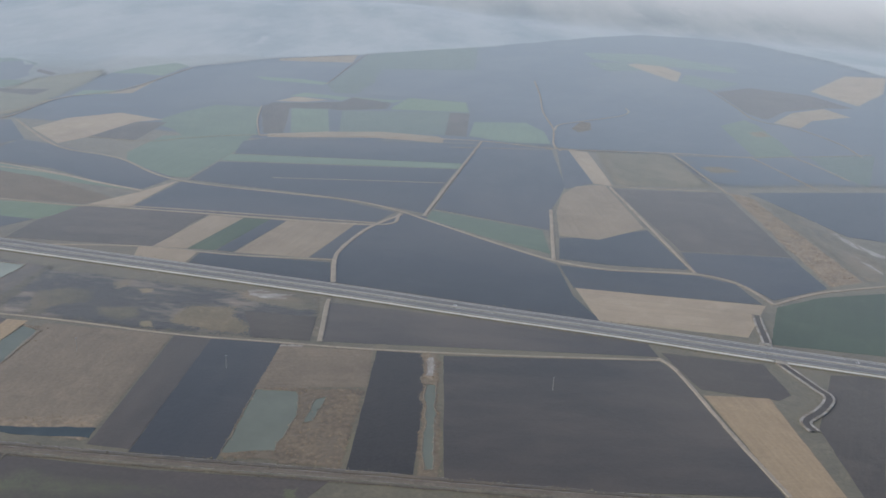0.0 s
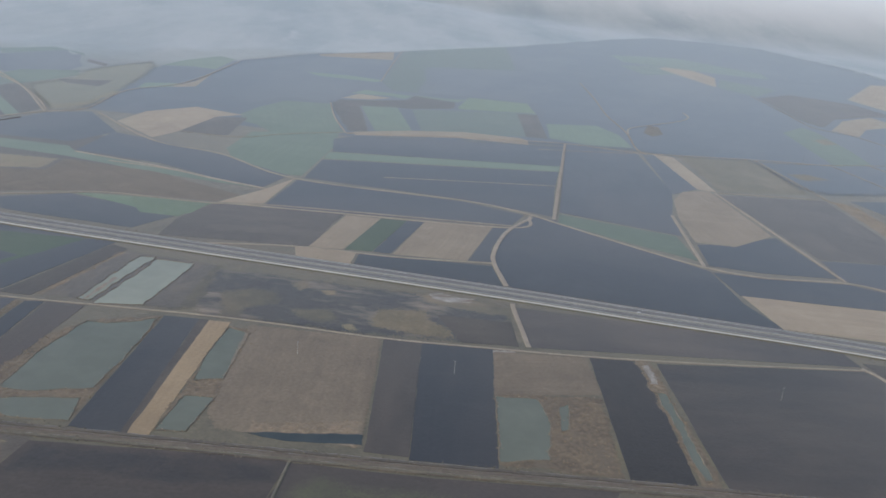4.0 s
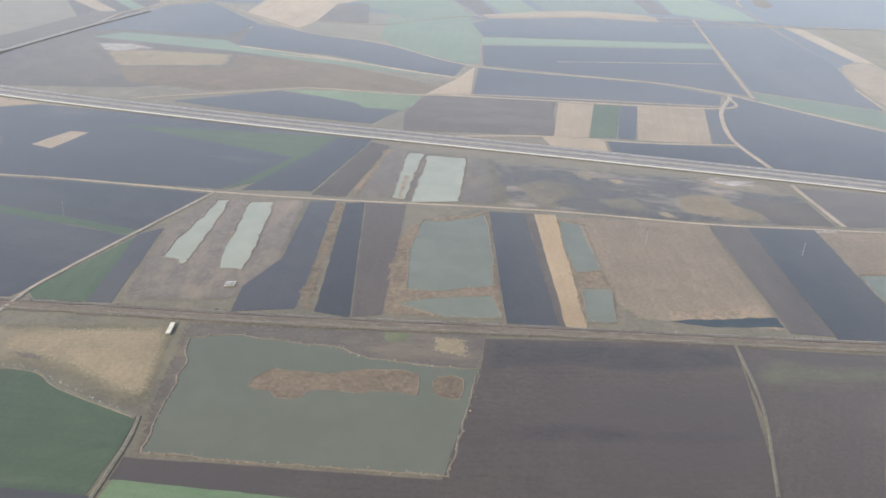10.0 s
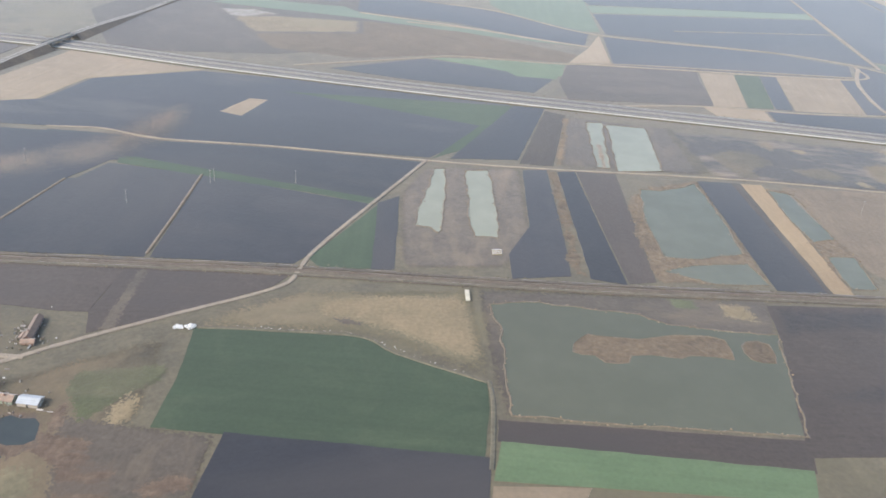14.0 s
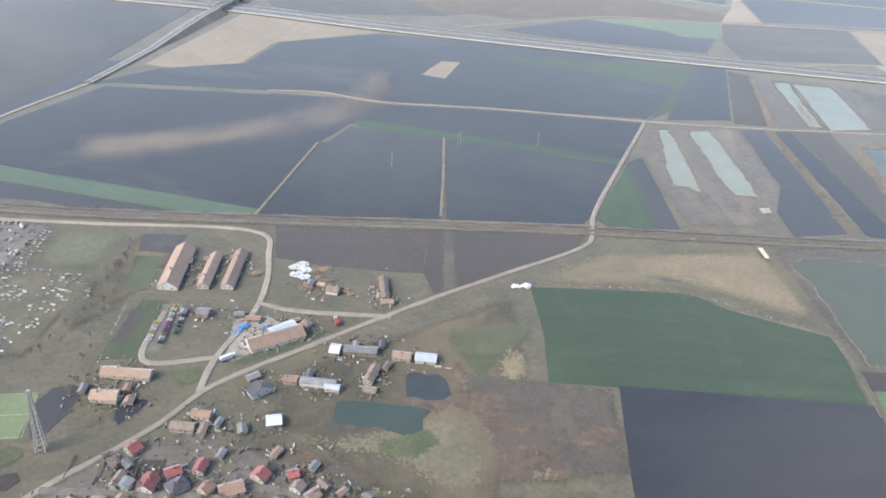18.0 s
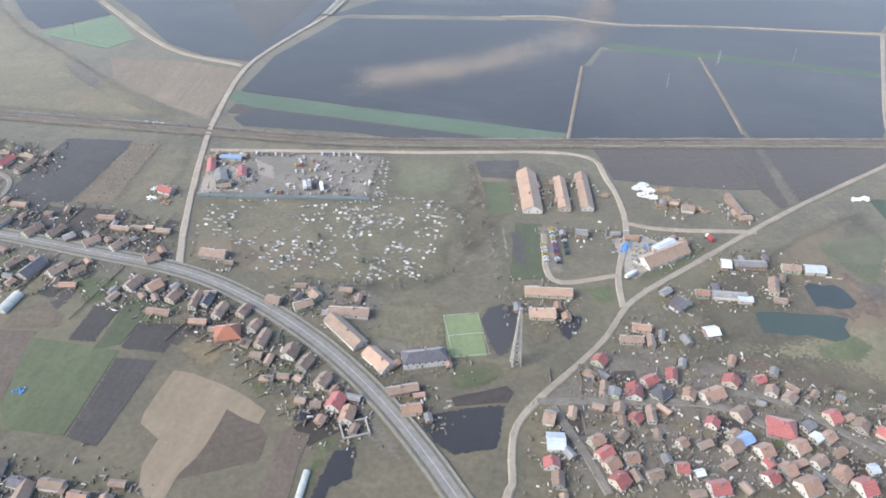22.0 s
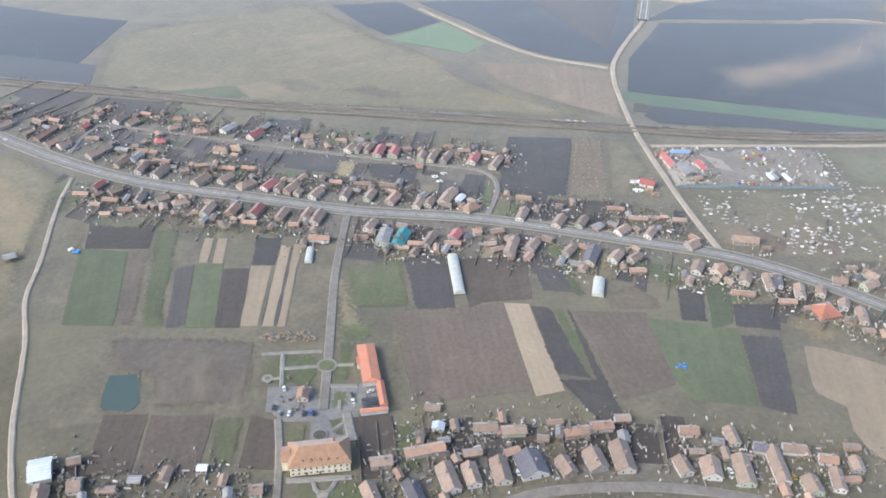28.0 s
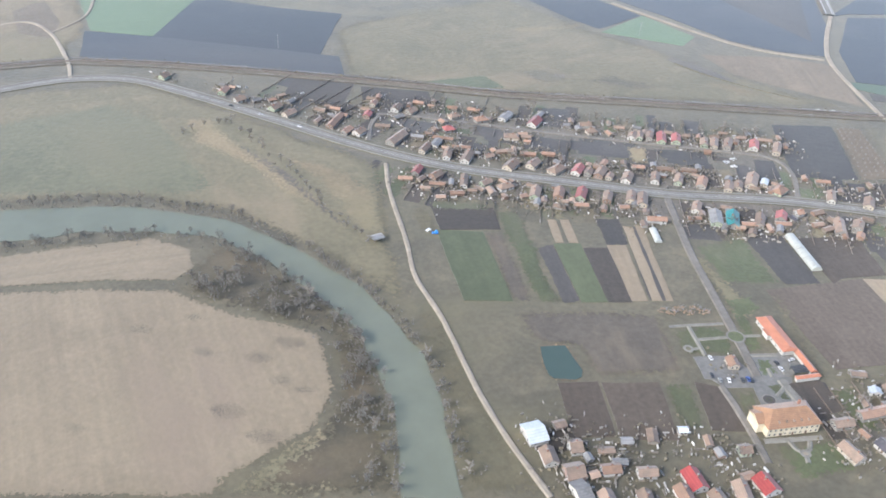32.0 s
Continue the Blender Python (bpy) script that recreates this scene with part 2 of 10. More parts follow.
# the sheen of each surface sets how much imitated haze lies on it
MATS = {
    "D": land("black_soil", (0.026, 0.027, 0.032), (0.019, 0.02, 0.024), (0.042, 0.041, 0.043), 0.012, 0.5, 0.45, 0.75, 0.45, sheen=0.54, haze_tint=(0.84, 0.92, 1.0), bump=0.12, grit=0.78, patch=(0.048, 0.043, 0.04), spots=(0.007, 0.5, 0.75)),
    # copy of black soil for far fields, with haze put into colour and sheen
    "DF": land("hazed_dark_soil", (0.03, 0.032, 0.038), (0.022, 0.024, 0.028), (0.046, 0.046, 0.05), 0.006, 0.1, 0.1, 0.75, 0.45, sheen=0.58, haze_tint=(0.84, 0.92, 1.0), bump=0.05, grit=0.85, patch=(0.05, 0.048, 0.046), spots=(0.004, 0.5, 0.7)),
    "DX": land("black_soil_pale_patches", (0.026, 0.027, 0.032), (0.019, 0.02, 0.024), (0.038, 0.037, 0.04), 0.012, 0.5, 0.3, 0.75, 0.45, patch=(0.06, 0.053, 0.048), vary=0.08, sheen=0.54, haze_tint=(0.84, 0.92, 1.0), bump=0.12, grit=0.78),
    "DB": land("brown_soil", (0.072, 0.059, 0.047), (0.05, 0.041, 0.034), (0.105, 0.085, 0.066), 0.014, 0.6, 0.6, 0.85, 0.3, bump=0.15, patch=(0.078, 0.063, 0.048), spots=(0.02, 0.52, 0.72), sheen=0.5),
    "DN": land("purple_brown_soil", (0.088, 0.072, 0.06), (0.066, 0.054, 0.047), (0.112, 0.09, 0.073), 0.012, 0.5, 0.5, 0.85, 0.3, bump=0.15, sheen=0.48, patch=(0.055, 0.047, 0.043), spots=(0.012, 0.5, 0.7)),
    "DM": land("mid_brown_soil", (0.133, 0.104, 0.078), (0.101, 0.08, 0.06), (0.165, 0.13, 0.098), 0.02, 0.6, 0.6, 0.85, 0.3, bump=0.15, sheen=0.45),
    "DD": land("dark_brown_soil", (0.036, 0.032, 0.031), (0.027, 0.025, 0.026), (0.05, 0.042, 0.037), 0.014, 0.6, 0.5, 0.85, 0.3, bump=0.15, patch=(0.075, 0.06, 0.048), spots=(0.009, 0.46, 0.72)),
    "B": land("grey_brown_fallow", (0.2, 0.158, 0.108), (0.155, 0.122, 0.085), (0.25, 0.197, 0.135), 0.02, 0.5, 0.25, sheen=0.35),
    "G": land("rough_dry_grass", (0.135, 0.115, 0.072), (0.085, 0.074, 0.052), (0.19, 0.153, 0.093), 0.05, 0.6, 0.0, patch=(0.2, 0.15, 0.09), sheen=0.48),
    "T": land("stubble", (0.31, 0.243, 0.162), (0.255, 0.2, 0.133), (0.36, 0.287, 0.196), 0.02, 0.5, 0.4, vary=0.15, sheen=0.4, grit=0.78),
    "TG": land("golden_stubble", (0.37, 0.272, 0.16), (0.31, 0.228, 0.135), (0.43, 0.318, 0.19), 0.02, 0.5, 0.4, vary=0.08, sheen=0.34, grit=0.78),
    "GR": land("winter_crop", (0.052, 0.08, 0.044), (0.041, 0.064, 0.037), (0.074, 0.1, 0.056), 0.012, 0.6, 0.22, bump=0.1, sheen=0.44, haze_tint=(0.93, 0.98, 1.0), grit=0.78),
    # far winter crop, greyed and blue-tinted to imitate haze
    "GC": land("hazed_crop", (0.07, 0.092, 0.06), (0.056, 0.075, 0.05), (0.092, 0.112, 0.074), 0.012, 0.6, 0.35, sheen=0.56, haze_tint=(0.88, 0.96, 1.0), grit=0.78),
    "GF": land("pale_winter_crop", (0.088, 0.13, 0.075), (0.07, 0.108, 0.062), (0.112, 0.152, 0.09), 0.012, 0.3, 0.2, sheen=0.54, haze_tint=(0.92, 0.98, 1.0), grit=0.82, bump=0.05),
    "GG": land("garden_crop", (0.097, 0.11, 0.056), (0.077, 0.09, 0.046), (0.123, 0.134, 0.07), 0.03, 0.6, 0.35, sheen=0.5, grit=0.75, bump=0.1),
    "GL": land("bright_crop", (0.118, 0.175, 0.088), (0.1, 0.153, 0.076), (0.145, 0.2, 0.102), 0.02, 0.6, 0.3, vary=0.12, sheen=0.5, grit=0.78),
    "GB": land("brown_rough_ground", (0.128, 0.106, 0.08), (0.098, 0.082, 0.064), (0.168, 0.138, 0.102), 0.05, 0.5, 0.0, patch=(0.16, 0.125, 0.085), spots=(0.07, 0.5, 0.72)),
    "GP": land("green_pasture", (0.18, 0.172, 0.101), (0.142, 0.142, 0.083), (0.22, 0.203, 0.12), 0.03, 0.4, 0.0, patch=(0.16, 0.145, 0.085), sheen=0.5),
    "GD": land("garden_grass", (0.1, 0.112, 0.05), (0.07, 0.08, 0.038), (0.14, 0.14, 0.07), 0.05, 0.7, 0.0, patch=(0.13, 0.108, 0.07)),
    "GT": land("thin_green_weeds", (0.13, 0.15, 0.065), (0.1, 0.12, 0.052), (0.16, 0.175, 0.08), 0.06, 0.6, 0.0, vary=0.05, thin=0.5),
    "M": land("pasture", (0.192, 0.164, 0.098), (0.145, 0.13, 0.078), (0.24, 0.2, 0.122), 0.03, 0.4, 0.0, patch=(0.225, 0.177, 0.112), sheen=0.42),
    "MC": land("cemetery_grass", (0.155, 0.134, 0.082), (0.108, 0.098, 0.06), (0.2, 0.165, 0.107), 0.06, 0.6, 0.0, patch=(0.18, 0.135, 0.092), sheen=0.48),
    "GM": land("wet_mottled_ground", (0.05, 0.047, 0.043), (0.032, 0.032, 0.034), (0.115, 0.093, 0.066), 0.04, 0.4, 0.0, patch=(0.2, 0.158, 0.11), vary=0.05, spots=(0.035, 0.5, 0.64)),
    "DG": land("garden_soil", (0.08, 0.071, 0.063), (0.06, 0.054, 0.049), (0.108, 0.093, 0.08), 0.03, 0.7, 0.6, 0.85, 0.3, bump=0.12),
    "TP": land("straw_pasture", (0.243, 0.191, 0.112), (0.185, 0.149, 0.088), (0.298, 0.234, 0.14), 0.04, 0.5, 0.0, patch=(0.175, 0.15, 0.085), sheen=0.4),
    "TS": land("pale_dry_field", (0.285, 0.227, 0.15), (0.235, 0.187, 0.124), (0.315, 0.25, 0.168), 0.02, 0.5, 0.3, vary=0.05, patch=(0.215, 0.165, 0.118), grit=0.78),
    "P1": land("soil_fading_pale", (0.27, 0.21, 0.145), (0.2, 0.16, 0.115), (0.33, 0.26, 0.18), 0.03, 0.5, 0.0, vary=0.05, sheen=0.4, thin=0.45),
    "P2": land("pale_sandy_soil", (0.37, 0.275, 0.185), (0.28, 0.212, 0.147), (0.43, 0.32, 0.215), 0.03, 0.5, 0.0, vary=0.05, sheen=0.35, thin=0.4),
    "DT": land("damp_dark_soil", (0.035, 0.033, 0.036), (0.027, 0.026, 0.029), (0.045, 0.042, 0.043), 0.02, 0.5, 0.5, vary=0.05, sheen=0.5, thin=0.9),
    "TD": land("weedy_patch", (0.135, 0.108, 0.08), (0.1, 0.082, 0.063), (0.175, 0.14, 0.105), 0.1, 0.6, 0.0, vary=0.1, thin=0.55),
    "R": land("dry_reed", (0.27, 0.205, 0.133), (0.165, 0.129, 0.088), (0.35, 0.268, 0.175), 0.06, 0.32, 0.0, bump=0.6, sheen=0.3, grit=0.42, patch=(0.17, 0.135, 0.093), spots=(0.09, 0.54, 0.66)),
    "RI": land("reed_island", (0.21, 0.157, 0.1), (0.125, 0.098, 0.067), (0.28, 0.21, 0.135), 0.09, 0.5, 0.0, bump=0.6, sheen=0.3, grit=0.45),
    "RB": land("brown_reed", (0.185, 0.13, 0.088), (0.115, 0.085, 0.062), (0.25, 0.18, 0.118), 0.08, 0.4, 0.25, bump=0.5, sheen=0.4, grit=0.5, patch=(0.1, 0.08, 0.06), spots=(0.12, 0.5, 0.6), vary=0.06),
    "S": land("pale_crust", (0.35, 0.325, 0.285), (0.22, 0.2, 0.17), (0.48, 0.45, 0.4), 0.08, 0.6, 0.0, vary=0.05, sheen=0.35, patch=(0.16, 0.13, 0.095), spots=(0.12, 0.5, 0.62)),
    "Y": land("trodden_yard", (0.22, 0.19, 0.15), (0.145, 0.125, 0.1), (0.3, 0.265, 0.215), 0.06, 0.5, 0.0, vary=0.06, patch=(0.14, 0.122, 0.095), spots=(0.06, 0.48, 0.66)),
    "YB": land("trodden_village_ground", (0.17, 0.145, 0.112), (0.11, 0.097, 0.075), (0.235, 0.2, 0.155), 0.1, 0.9, 0.0, vary=0.1, patch=(0.105, 0.1, 0.06), sheen=0.45),
    "YL": land("pale_yard", (0.36, 0.315, 0.255), (0.28, 0.245, 0.2), (0.43, 0.38, 0.315), 0.08, 0.6, 0.0, vary=0.03, patch=(0.24, 0.205, 0.165)),
    "YP": land("worn_forecourt", (0.21, 0.2, 0.182), (0.17, 0.163, 0.15), (0.25, 0.24, 0.22), 0.1, 0.6, 0.0, vary=0.03, bump=0.1, sheen=0.3),
    "bank": land("muddy_bank", (0.2, 0.163, 0.115), (0.14, 0.116, 0.085), (0.255, 0.207, 0.145), 0.2, 0.8, 0.0, vary=0.1, sheen=0.3),
    "TU": land("playing_turf", (0.2, 0.24, 0.115), (0.175, 0.215, 0.1), (0.225, 0.262, 0.13), 0.08, 0.8, 0.3, vary=0.02, bump=0.1, grit=0.78),
    "track": land("dirt_track", (0.36, 0.305, 0.234), (0.285, 0.24, 0.186), (0.43, 0.37, 0.29), 0.05, 0.4, 0.0, vary=0.1, sheen=0.25),
    "farm_track": land("earth_track", (0.235, 0.185, 0.128), (0.18, 0.143, 0.1), (0.285, 0.225, 0.157), 0.08, 0.5, 0.0, vary=0.05, sheen=0.35),
    "road": land("worn_asphalt", (0.248, 0.233, 0.209), (0.205, 0.193, 0.174), (0.295, 0.278, 0.25), 0.05, 0.5, 0.0, rough=0.8, vary=0.08, bump=0.1, sheen=0.1),
    "motorway": land("motorway_asphalt", (0.2, 0.2, 0.195), (0.175, 0.175, 0.17), (0.235, 0.235, 0.228), 0.03, 0.5, 0.0, rough=0.7, vary=0.03, bump=0.1, sheen=0.1),
    "lane": land("lane_gravel", (0.215, 0.192, 0.162), (0.17, 0.152, 0.128), (0.26, 0.235, 0.2), 0.06, 0.5, 0.0, vary=0.06, sheen=0.3),
    "path": land("path_paving", (0.25, 0.235, 0.2), (0.2, 0.19, 0.163), (0.3, 0.285, 0.245), 0.1, 0.6, 0.0, vary=0.05, bump=0.1, sheen=0.3),
    "verge": land("motorway_verge", (0.15, 0.135, 0.095), (0.105, 0.1, 0.072), (0.22, 0.19, 0.13), 0.06, 0.5, 0.0, vary=0.05, sheen=0.4),
    "concrete": land("concrete", (0.4, 0.385, 0.35), (0.33, 0.315, 0.29), (0.48, 0.46, 0.42), 0.1, 0.8, 0.0, vary=0.06, bump=0.1, sheen=0.1),
    "ballast": land("ballast", (0.165, 0.143, 0.115), (0.125, 0.108, 0.088), (0.21, 0.182, 0.145), 0.06, 0.7, 0.0, vary=0.05, sheen=0.35),
    "base": land("open_ground", (0.15, 0.13, 0.085), (0.1, 0.09, 0.062), (0.2, 0.165, 0.105), 0.03, 0.5, 0.0, vary=0.0, patch=(0.135, 0.118, 0.068), sheen=0.5, haze_tint=(0.93, 0.965, 1.0)),
}


def water_mat(name, deep, shallow):
    m, n, l, b = node_mat(name, 0.22, 0.25)
    v = stretched(n, l, 1, 1)
    l.new(mixed(n, l, deep, shallow, noise_fac(n, l, v, 0.05, 0.4, 0.7)), b.inputs["Base Color"])
    bp = n.new("ShaderNodeBump")
    bp.inputs["Strength"].default_value, bp.inputs["Distance"].default_value = 0.05, 0.1
    l.new(noise_fac(n, l, v, 0.7, 0.3, 0.7), bp.inputs["Height"])
    l.new(bp.outputs["Normal"], b.inputs["Normal"])
    return m


MATS["paint"] = land("road_paint", (0.55, 0.55, 0.52), (0.55, 0.55, 0.53), (0.68, 0.68, 0.66), 0.2, 1.0, vary=0.0)
MATS["pale_concrete"] = land("pale_concrete", (0.66, 0.635, 0.57), (0.55, 0.53, 0.48), (0.72, 0.7, 0.64), 0.1, 0.8, vary=0.04, bump=0.1)
MATS["steel"] = land("galvanised_steel", (0.3, 0.3, 0.3), (0.25, 0.25, 0.25), (0.36, 0.36, 0.355), 0.2, 1.0, rough=0.45, vary=0.05)
MATS["rust"] = land("rusty_rail", (0.14, 0.09, 0.065), (0.1, 0.065, 0.05), (0.19, 0.13, 0.1), 0.3, 1.0, vary=0.05)
MATS["W"] = water_mat("pond_water", (0.26, 0.268, 0.21), (0.29, 0.298, 0.235))
MATS["WG"] = water_mat("green_pond_water", (0.142, 0.15, 0.116), (0.162, 0.17, 0.133))
MATS["WD"] = water_mat("deep_pond_water", (0.108, 0.113, 0.083), (0.118, 0.123, 0.091))
MATS["WV"] = water_mat("dark_green_pool_water", (0.06, 0.078, 0.066), (0.068, 0.086, 0.073))
MATS["WT"] = water_mat("teal_pool_water", (0.06, 0.085, 0.074), (0.07, 0.095, 0.083))
MATS["WK"] = water_mat("dark_pool_water", (0.05, 0.06, 0.06), (0.065, 0.075, 0.072))
MATS["WR"] = water_mat("river_water", (0.15, 0.157, 0.113), (0.17, 0.178, 0.13))
MATS["WR"].node_tree.nodes["Principled BSDF"].inputs["Specular IOR Level"].default_value = 0.5
MATS["WR"].node_tree.nodes["Principled BSDF"].inputs["Roughness"].default_value = 0.12

KINDS = {
    "D": ("ploughed_field", "field", "dark freshly ploughed field of black soil"),
    "DF": ("ploughed_field", "field", "broad dark ploughed field below the hills"),
    "DX": ("ploughed_field", "field", "dark ploughed field with pale sandy streaks"),
    "DN": ("bare_field", "field", "purple-brown bare field with long tillage streaks"),
    "DM": ("bare_field", "field", "mid-brown harrowed field behind the village gardens"),
    "DD": ("bare_field", "field", "dark brown bare field with faint tillage rows"),
    "DB": ("bare_field", "field", "bare brown field with faint tillage rows"),
    "B": ("fallow_field", "field", "grey-brown fallow field with short dry growth"),
    "G": ("rough_grass", "grass", "rough winter grass in grey and brown patches"),
    "T": ("stubble_field", "field", "tan stubble field with straw rows"),
    "TG": ("stubble_field", "field", "golden stubble strip between dark fields"),
    "GR": ("crop_field", "field", "green field of young winter wheat"),
    "GC": ("crop_field", "field", "grey-green winter crop field, greyed to imitate haze"),
    "GF": ("crop_field", "field", "grey-green field of young winter wheat below the hills"),
    "GG": ("crop_field", "field", "yellow-green strip of young crop in a garden"),
    "GL": ("crop_field", "field", "bright green field of young crop"),
    "GB": ("rough_ground", "ground", "brown rough ground between flooded pits"),
    "GP": ("pasture", "grass", "green winter pasture above the river"),
    "GD": ("lawn", "grass", "dull green garden grass beside bare plots"),
    "GT": ("weed_patch", "weeds", "thin green weeds spreading over brown soil"),
    "M": ("pasture", "grass", "olive and straw-coloured winter pasture"),
    "MC": ("cemetery_grass", "grass", "thin brown-green grass of the cemetery"),
    "GM": ("wet_ground", "ground", "dark wet ground mottled with dry tan grass"),
    "DG": ("garden_plot", "garden", "dark dug soil of a village garden plot"),
    "TP": ("pasture", "grass", "straw-coloured dry patch in winter pasture"),
    "TS": ("dry_field", "field", "pale pinkish-tan dry field with dark weedy spots"),
    "P1": ("soil_streak", "soil", "faint sandy streak in black soil"),
    "P2": ("soil_streak", "soil", "pale sandy streak in black soil"),
    "DT": ("damp_soil", "soil", "damp blackish stretch of a bare field"),
    "TD": ("weed_patch", "weeds", "dark weedy patch in a pale dry field"),
    "R": ("reed_bed", "reeds", "tan dry reeds and sedge on wet ground"),
    "RI": ("reed_island", "reeds", "brown reedy island with a tan muddy rim"),
    "RB": ("reed_swath", "reeds", "flattened red-brown reed swath in wet ground"),
    "S": ("bare_crust", "ground", "whitish patch of open land, dried crust in places"),
    "Y": ("yard", "ground", "trodden grey-brown yard of gravel and concrete"),
    "YB": ("village_ground", "ground", "brown trodden ground between village houses"),
    "YL": ("yard", "ground", "pale swept earth of a working yard"),
    "YP": ("forecourt", "paving", "worn grey paved forecourt of the manor"),
    "TU": ("playing_field", "sports field", "yellow-green artificial turf playing field"),
    "W": ("pond", "water", "still grey-green water of a flooded pit"),
    "WG": ("pond", "water", "still dull green water of a reedy pit"),
    "WD": ("pond", "water", "large dull green pond with reedy islands"),
    "WK": ("pond", "water", "small dark pool between reeds"),
    "WV": ("pond", "water", "long dark green pond behind farm sheds"),
    "WT": ("pond", "water", "small square teal pool"),
    "WR": ("river", "water", "slow grey-green river between wooded banks"),
    "lane": ("village_lane", "road", "narrow grey village lane with worn edges"),
    "path": ("garden_path", "path", "pale paved path through clipped park lawns"),
    "verge": ("road_verge", "verge", "dry grass verge along the village road"),
    "track": ("dirt_track", "track", "tan dirt track with worn wheel ruts"),
    "farm_track": ("farm_track", "track", "tan earth track between black fields"),
    "road": ("village_road", "road", "worn pale grey asphalt village road"),
}


# ---- builders ----
def mesh_from(name, verts, faces, material):
    me = bpy.data.meshes.new(name)
    me.from_pydata(verts, [], faces)
    me.materials.append(material)
    me.update()
    return me


def ragged(pts, step, amount):
    """A closed outline in short steps, worn a little out of true."""
    out = []
    for i, p in enumerate(pts):
        a, b = Vector(p), Vector(pts[(i + 1) % len(pts)])
        d = b - a
        n = max(1, min(40, int(d.length / step)))
        side = Vector((-d.y, d.x)).normalized()
        for k in range(n):
            q = a + d * (k / n)
            w = noise.noise(Vector((q.x * 0.09, q.y * 0.09, 3.0))) + 0.5 * noise.noise(Vector((q.x * 0.4, q.y * 0.4, 8.0)))
            out.append(q + side * w * amount)
    return out


def part(name, me, parent, label=""):
    """Links mesh data as one part under a thing."""
    ob = new(name, me)
    ob.parent = parent
    if label:
        ob["label"] = label
    return ob


LEVEL = [0.02]
FADE = {"G": 9, "M": 10, "GD": 4, "R": 3, "GM": 9, "P1": 26, "P2": 20, "TD": 2.5, "DT": 8, "GT": 12, "TP": 9, "S": 3, "TS": 3, "MC": 6, "Y": 2.5, "YL": 2.0, "YB": 6, "GP": 12, "GB": 6, "RB": 4, "B": 2}
BEDS, SHORES, WATERS = [], [], []


def faded_sheet(name, line, fade, material):
    """A sheet whose cover thins out over a margin along its outline."""
    dense = []
    for a, b in zip(line, list(line[1:]) + [line[0]]):
        parts = min(12, max(1, math.ceil((b - a).length / max(fade * 0.7, 0.6))))
        dense += [a.lerp(b, k / parts) for k in range(parts)]
    pts = np.array([(p.x, p.y) for p in dense])
    nxt = np.roll(pts, -1, axis=0)
    low, high = pts.min(0), pts.max(0)
    step = max(fade * 0.45, math.sqrt(np.prod(high - low) / 1600))
    gx, gy = np.meshgrid(np.arange(low[0], high[0], step), np.arange(low[1], high[1], step))
    grid = np.stack([gx.ravel(), gy.ravel()], 1) + np.random.default_rng(3).uniform(-0.2, 0.2, (gx.size, 2)) * step

    def reach(q):
        d = nxt - pts
        t = np.clip(((q[:, None] - pts) * d).sum(2) / np.maximum((d * d).sum(1), 1e-9), 0, 1)
        return np.linalg.norm(q[:, None] - pts - t[..., None] * d, axis=2).min(1)
    grid = grid[reach(grid) > step * 0.35]
    n = len(pts)
    every = [Vector(q) for q in np.concatenate([pts, grid])]
    made = delaunay_2d_cdt(every, [(i, (i + 1) % n) for i in range(n)], [], 1, 1e-4)
    me = mesh_from(name, [(q.x, q.y, 0) for q in made[0]], [tuple(f) for f in made[2]], material)
    bare = me.attributes.new("bare", "FLOAT", "POINT")
    away = reach(np.array([(q.x, q.y) for q in made[0]]))
    bare.data.foreach_set("value", np.clip(1 - away / min(fade, max(0.3, away.max() * 0.9)), 0, 1).astype(np.float32))
    return me


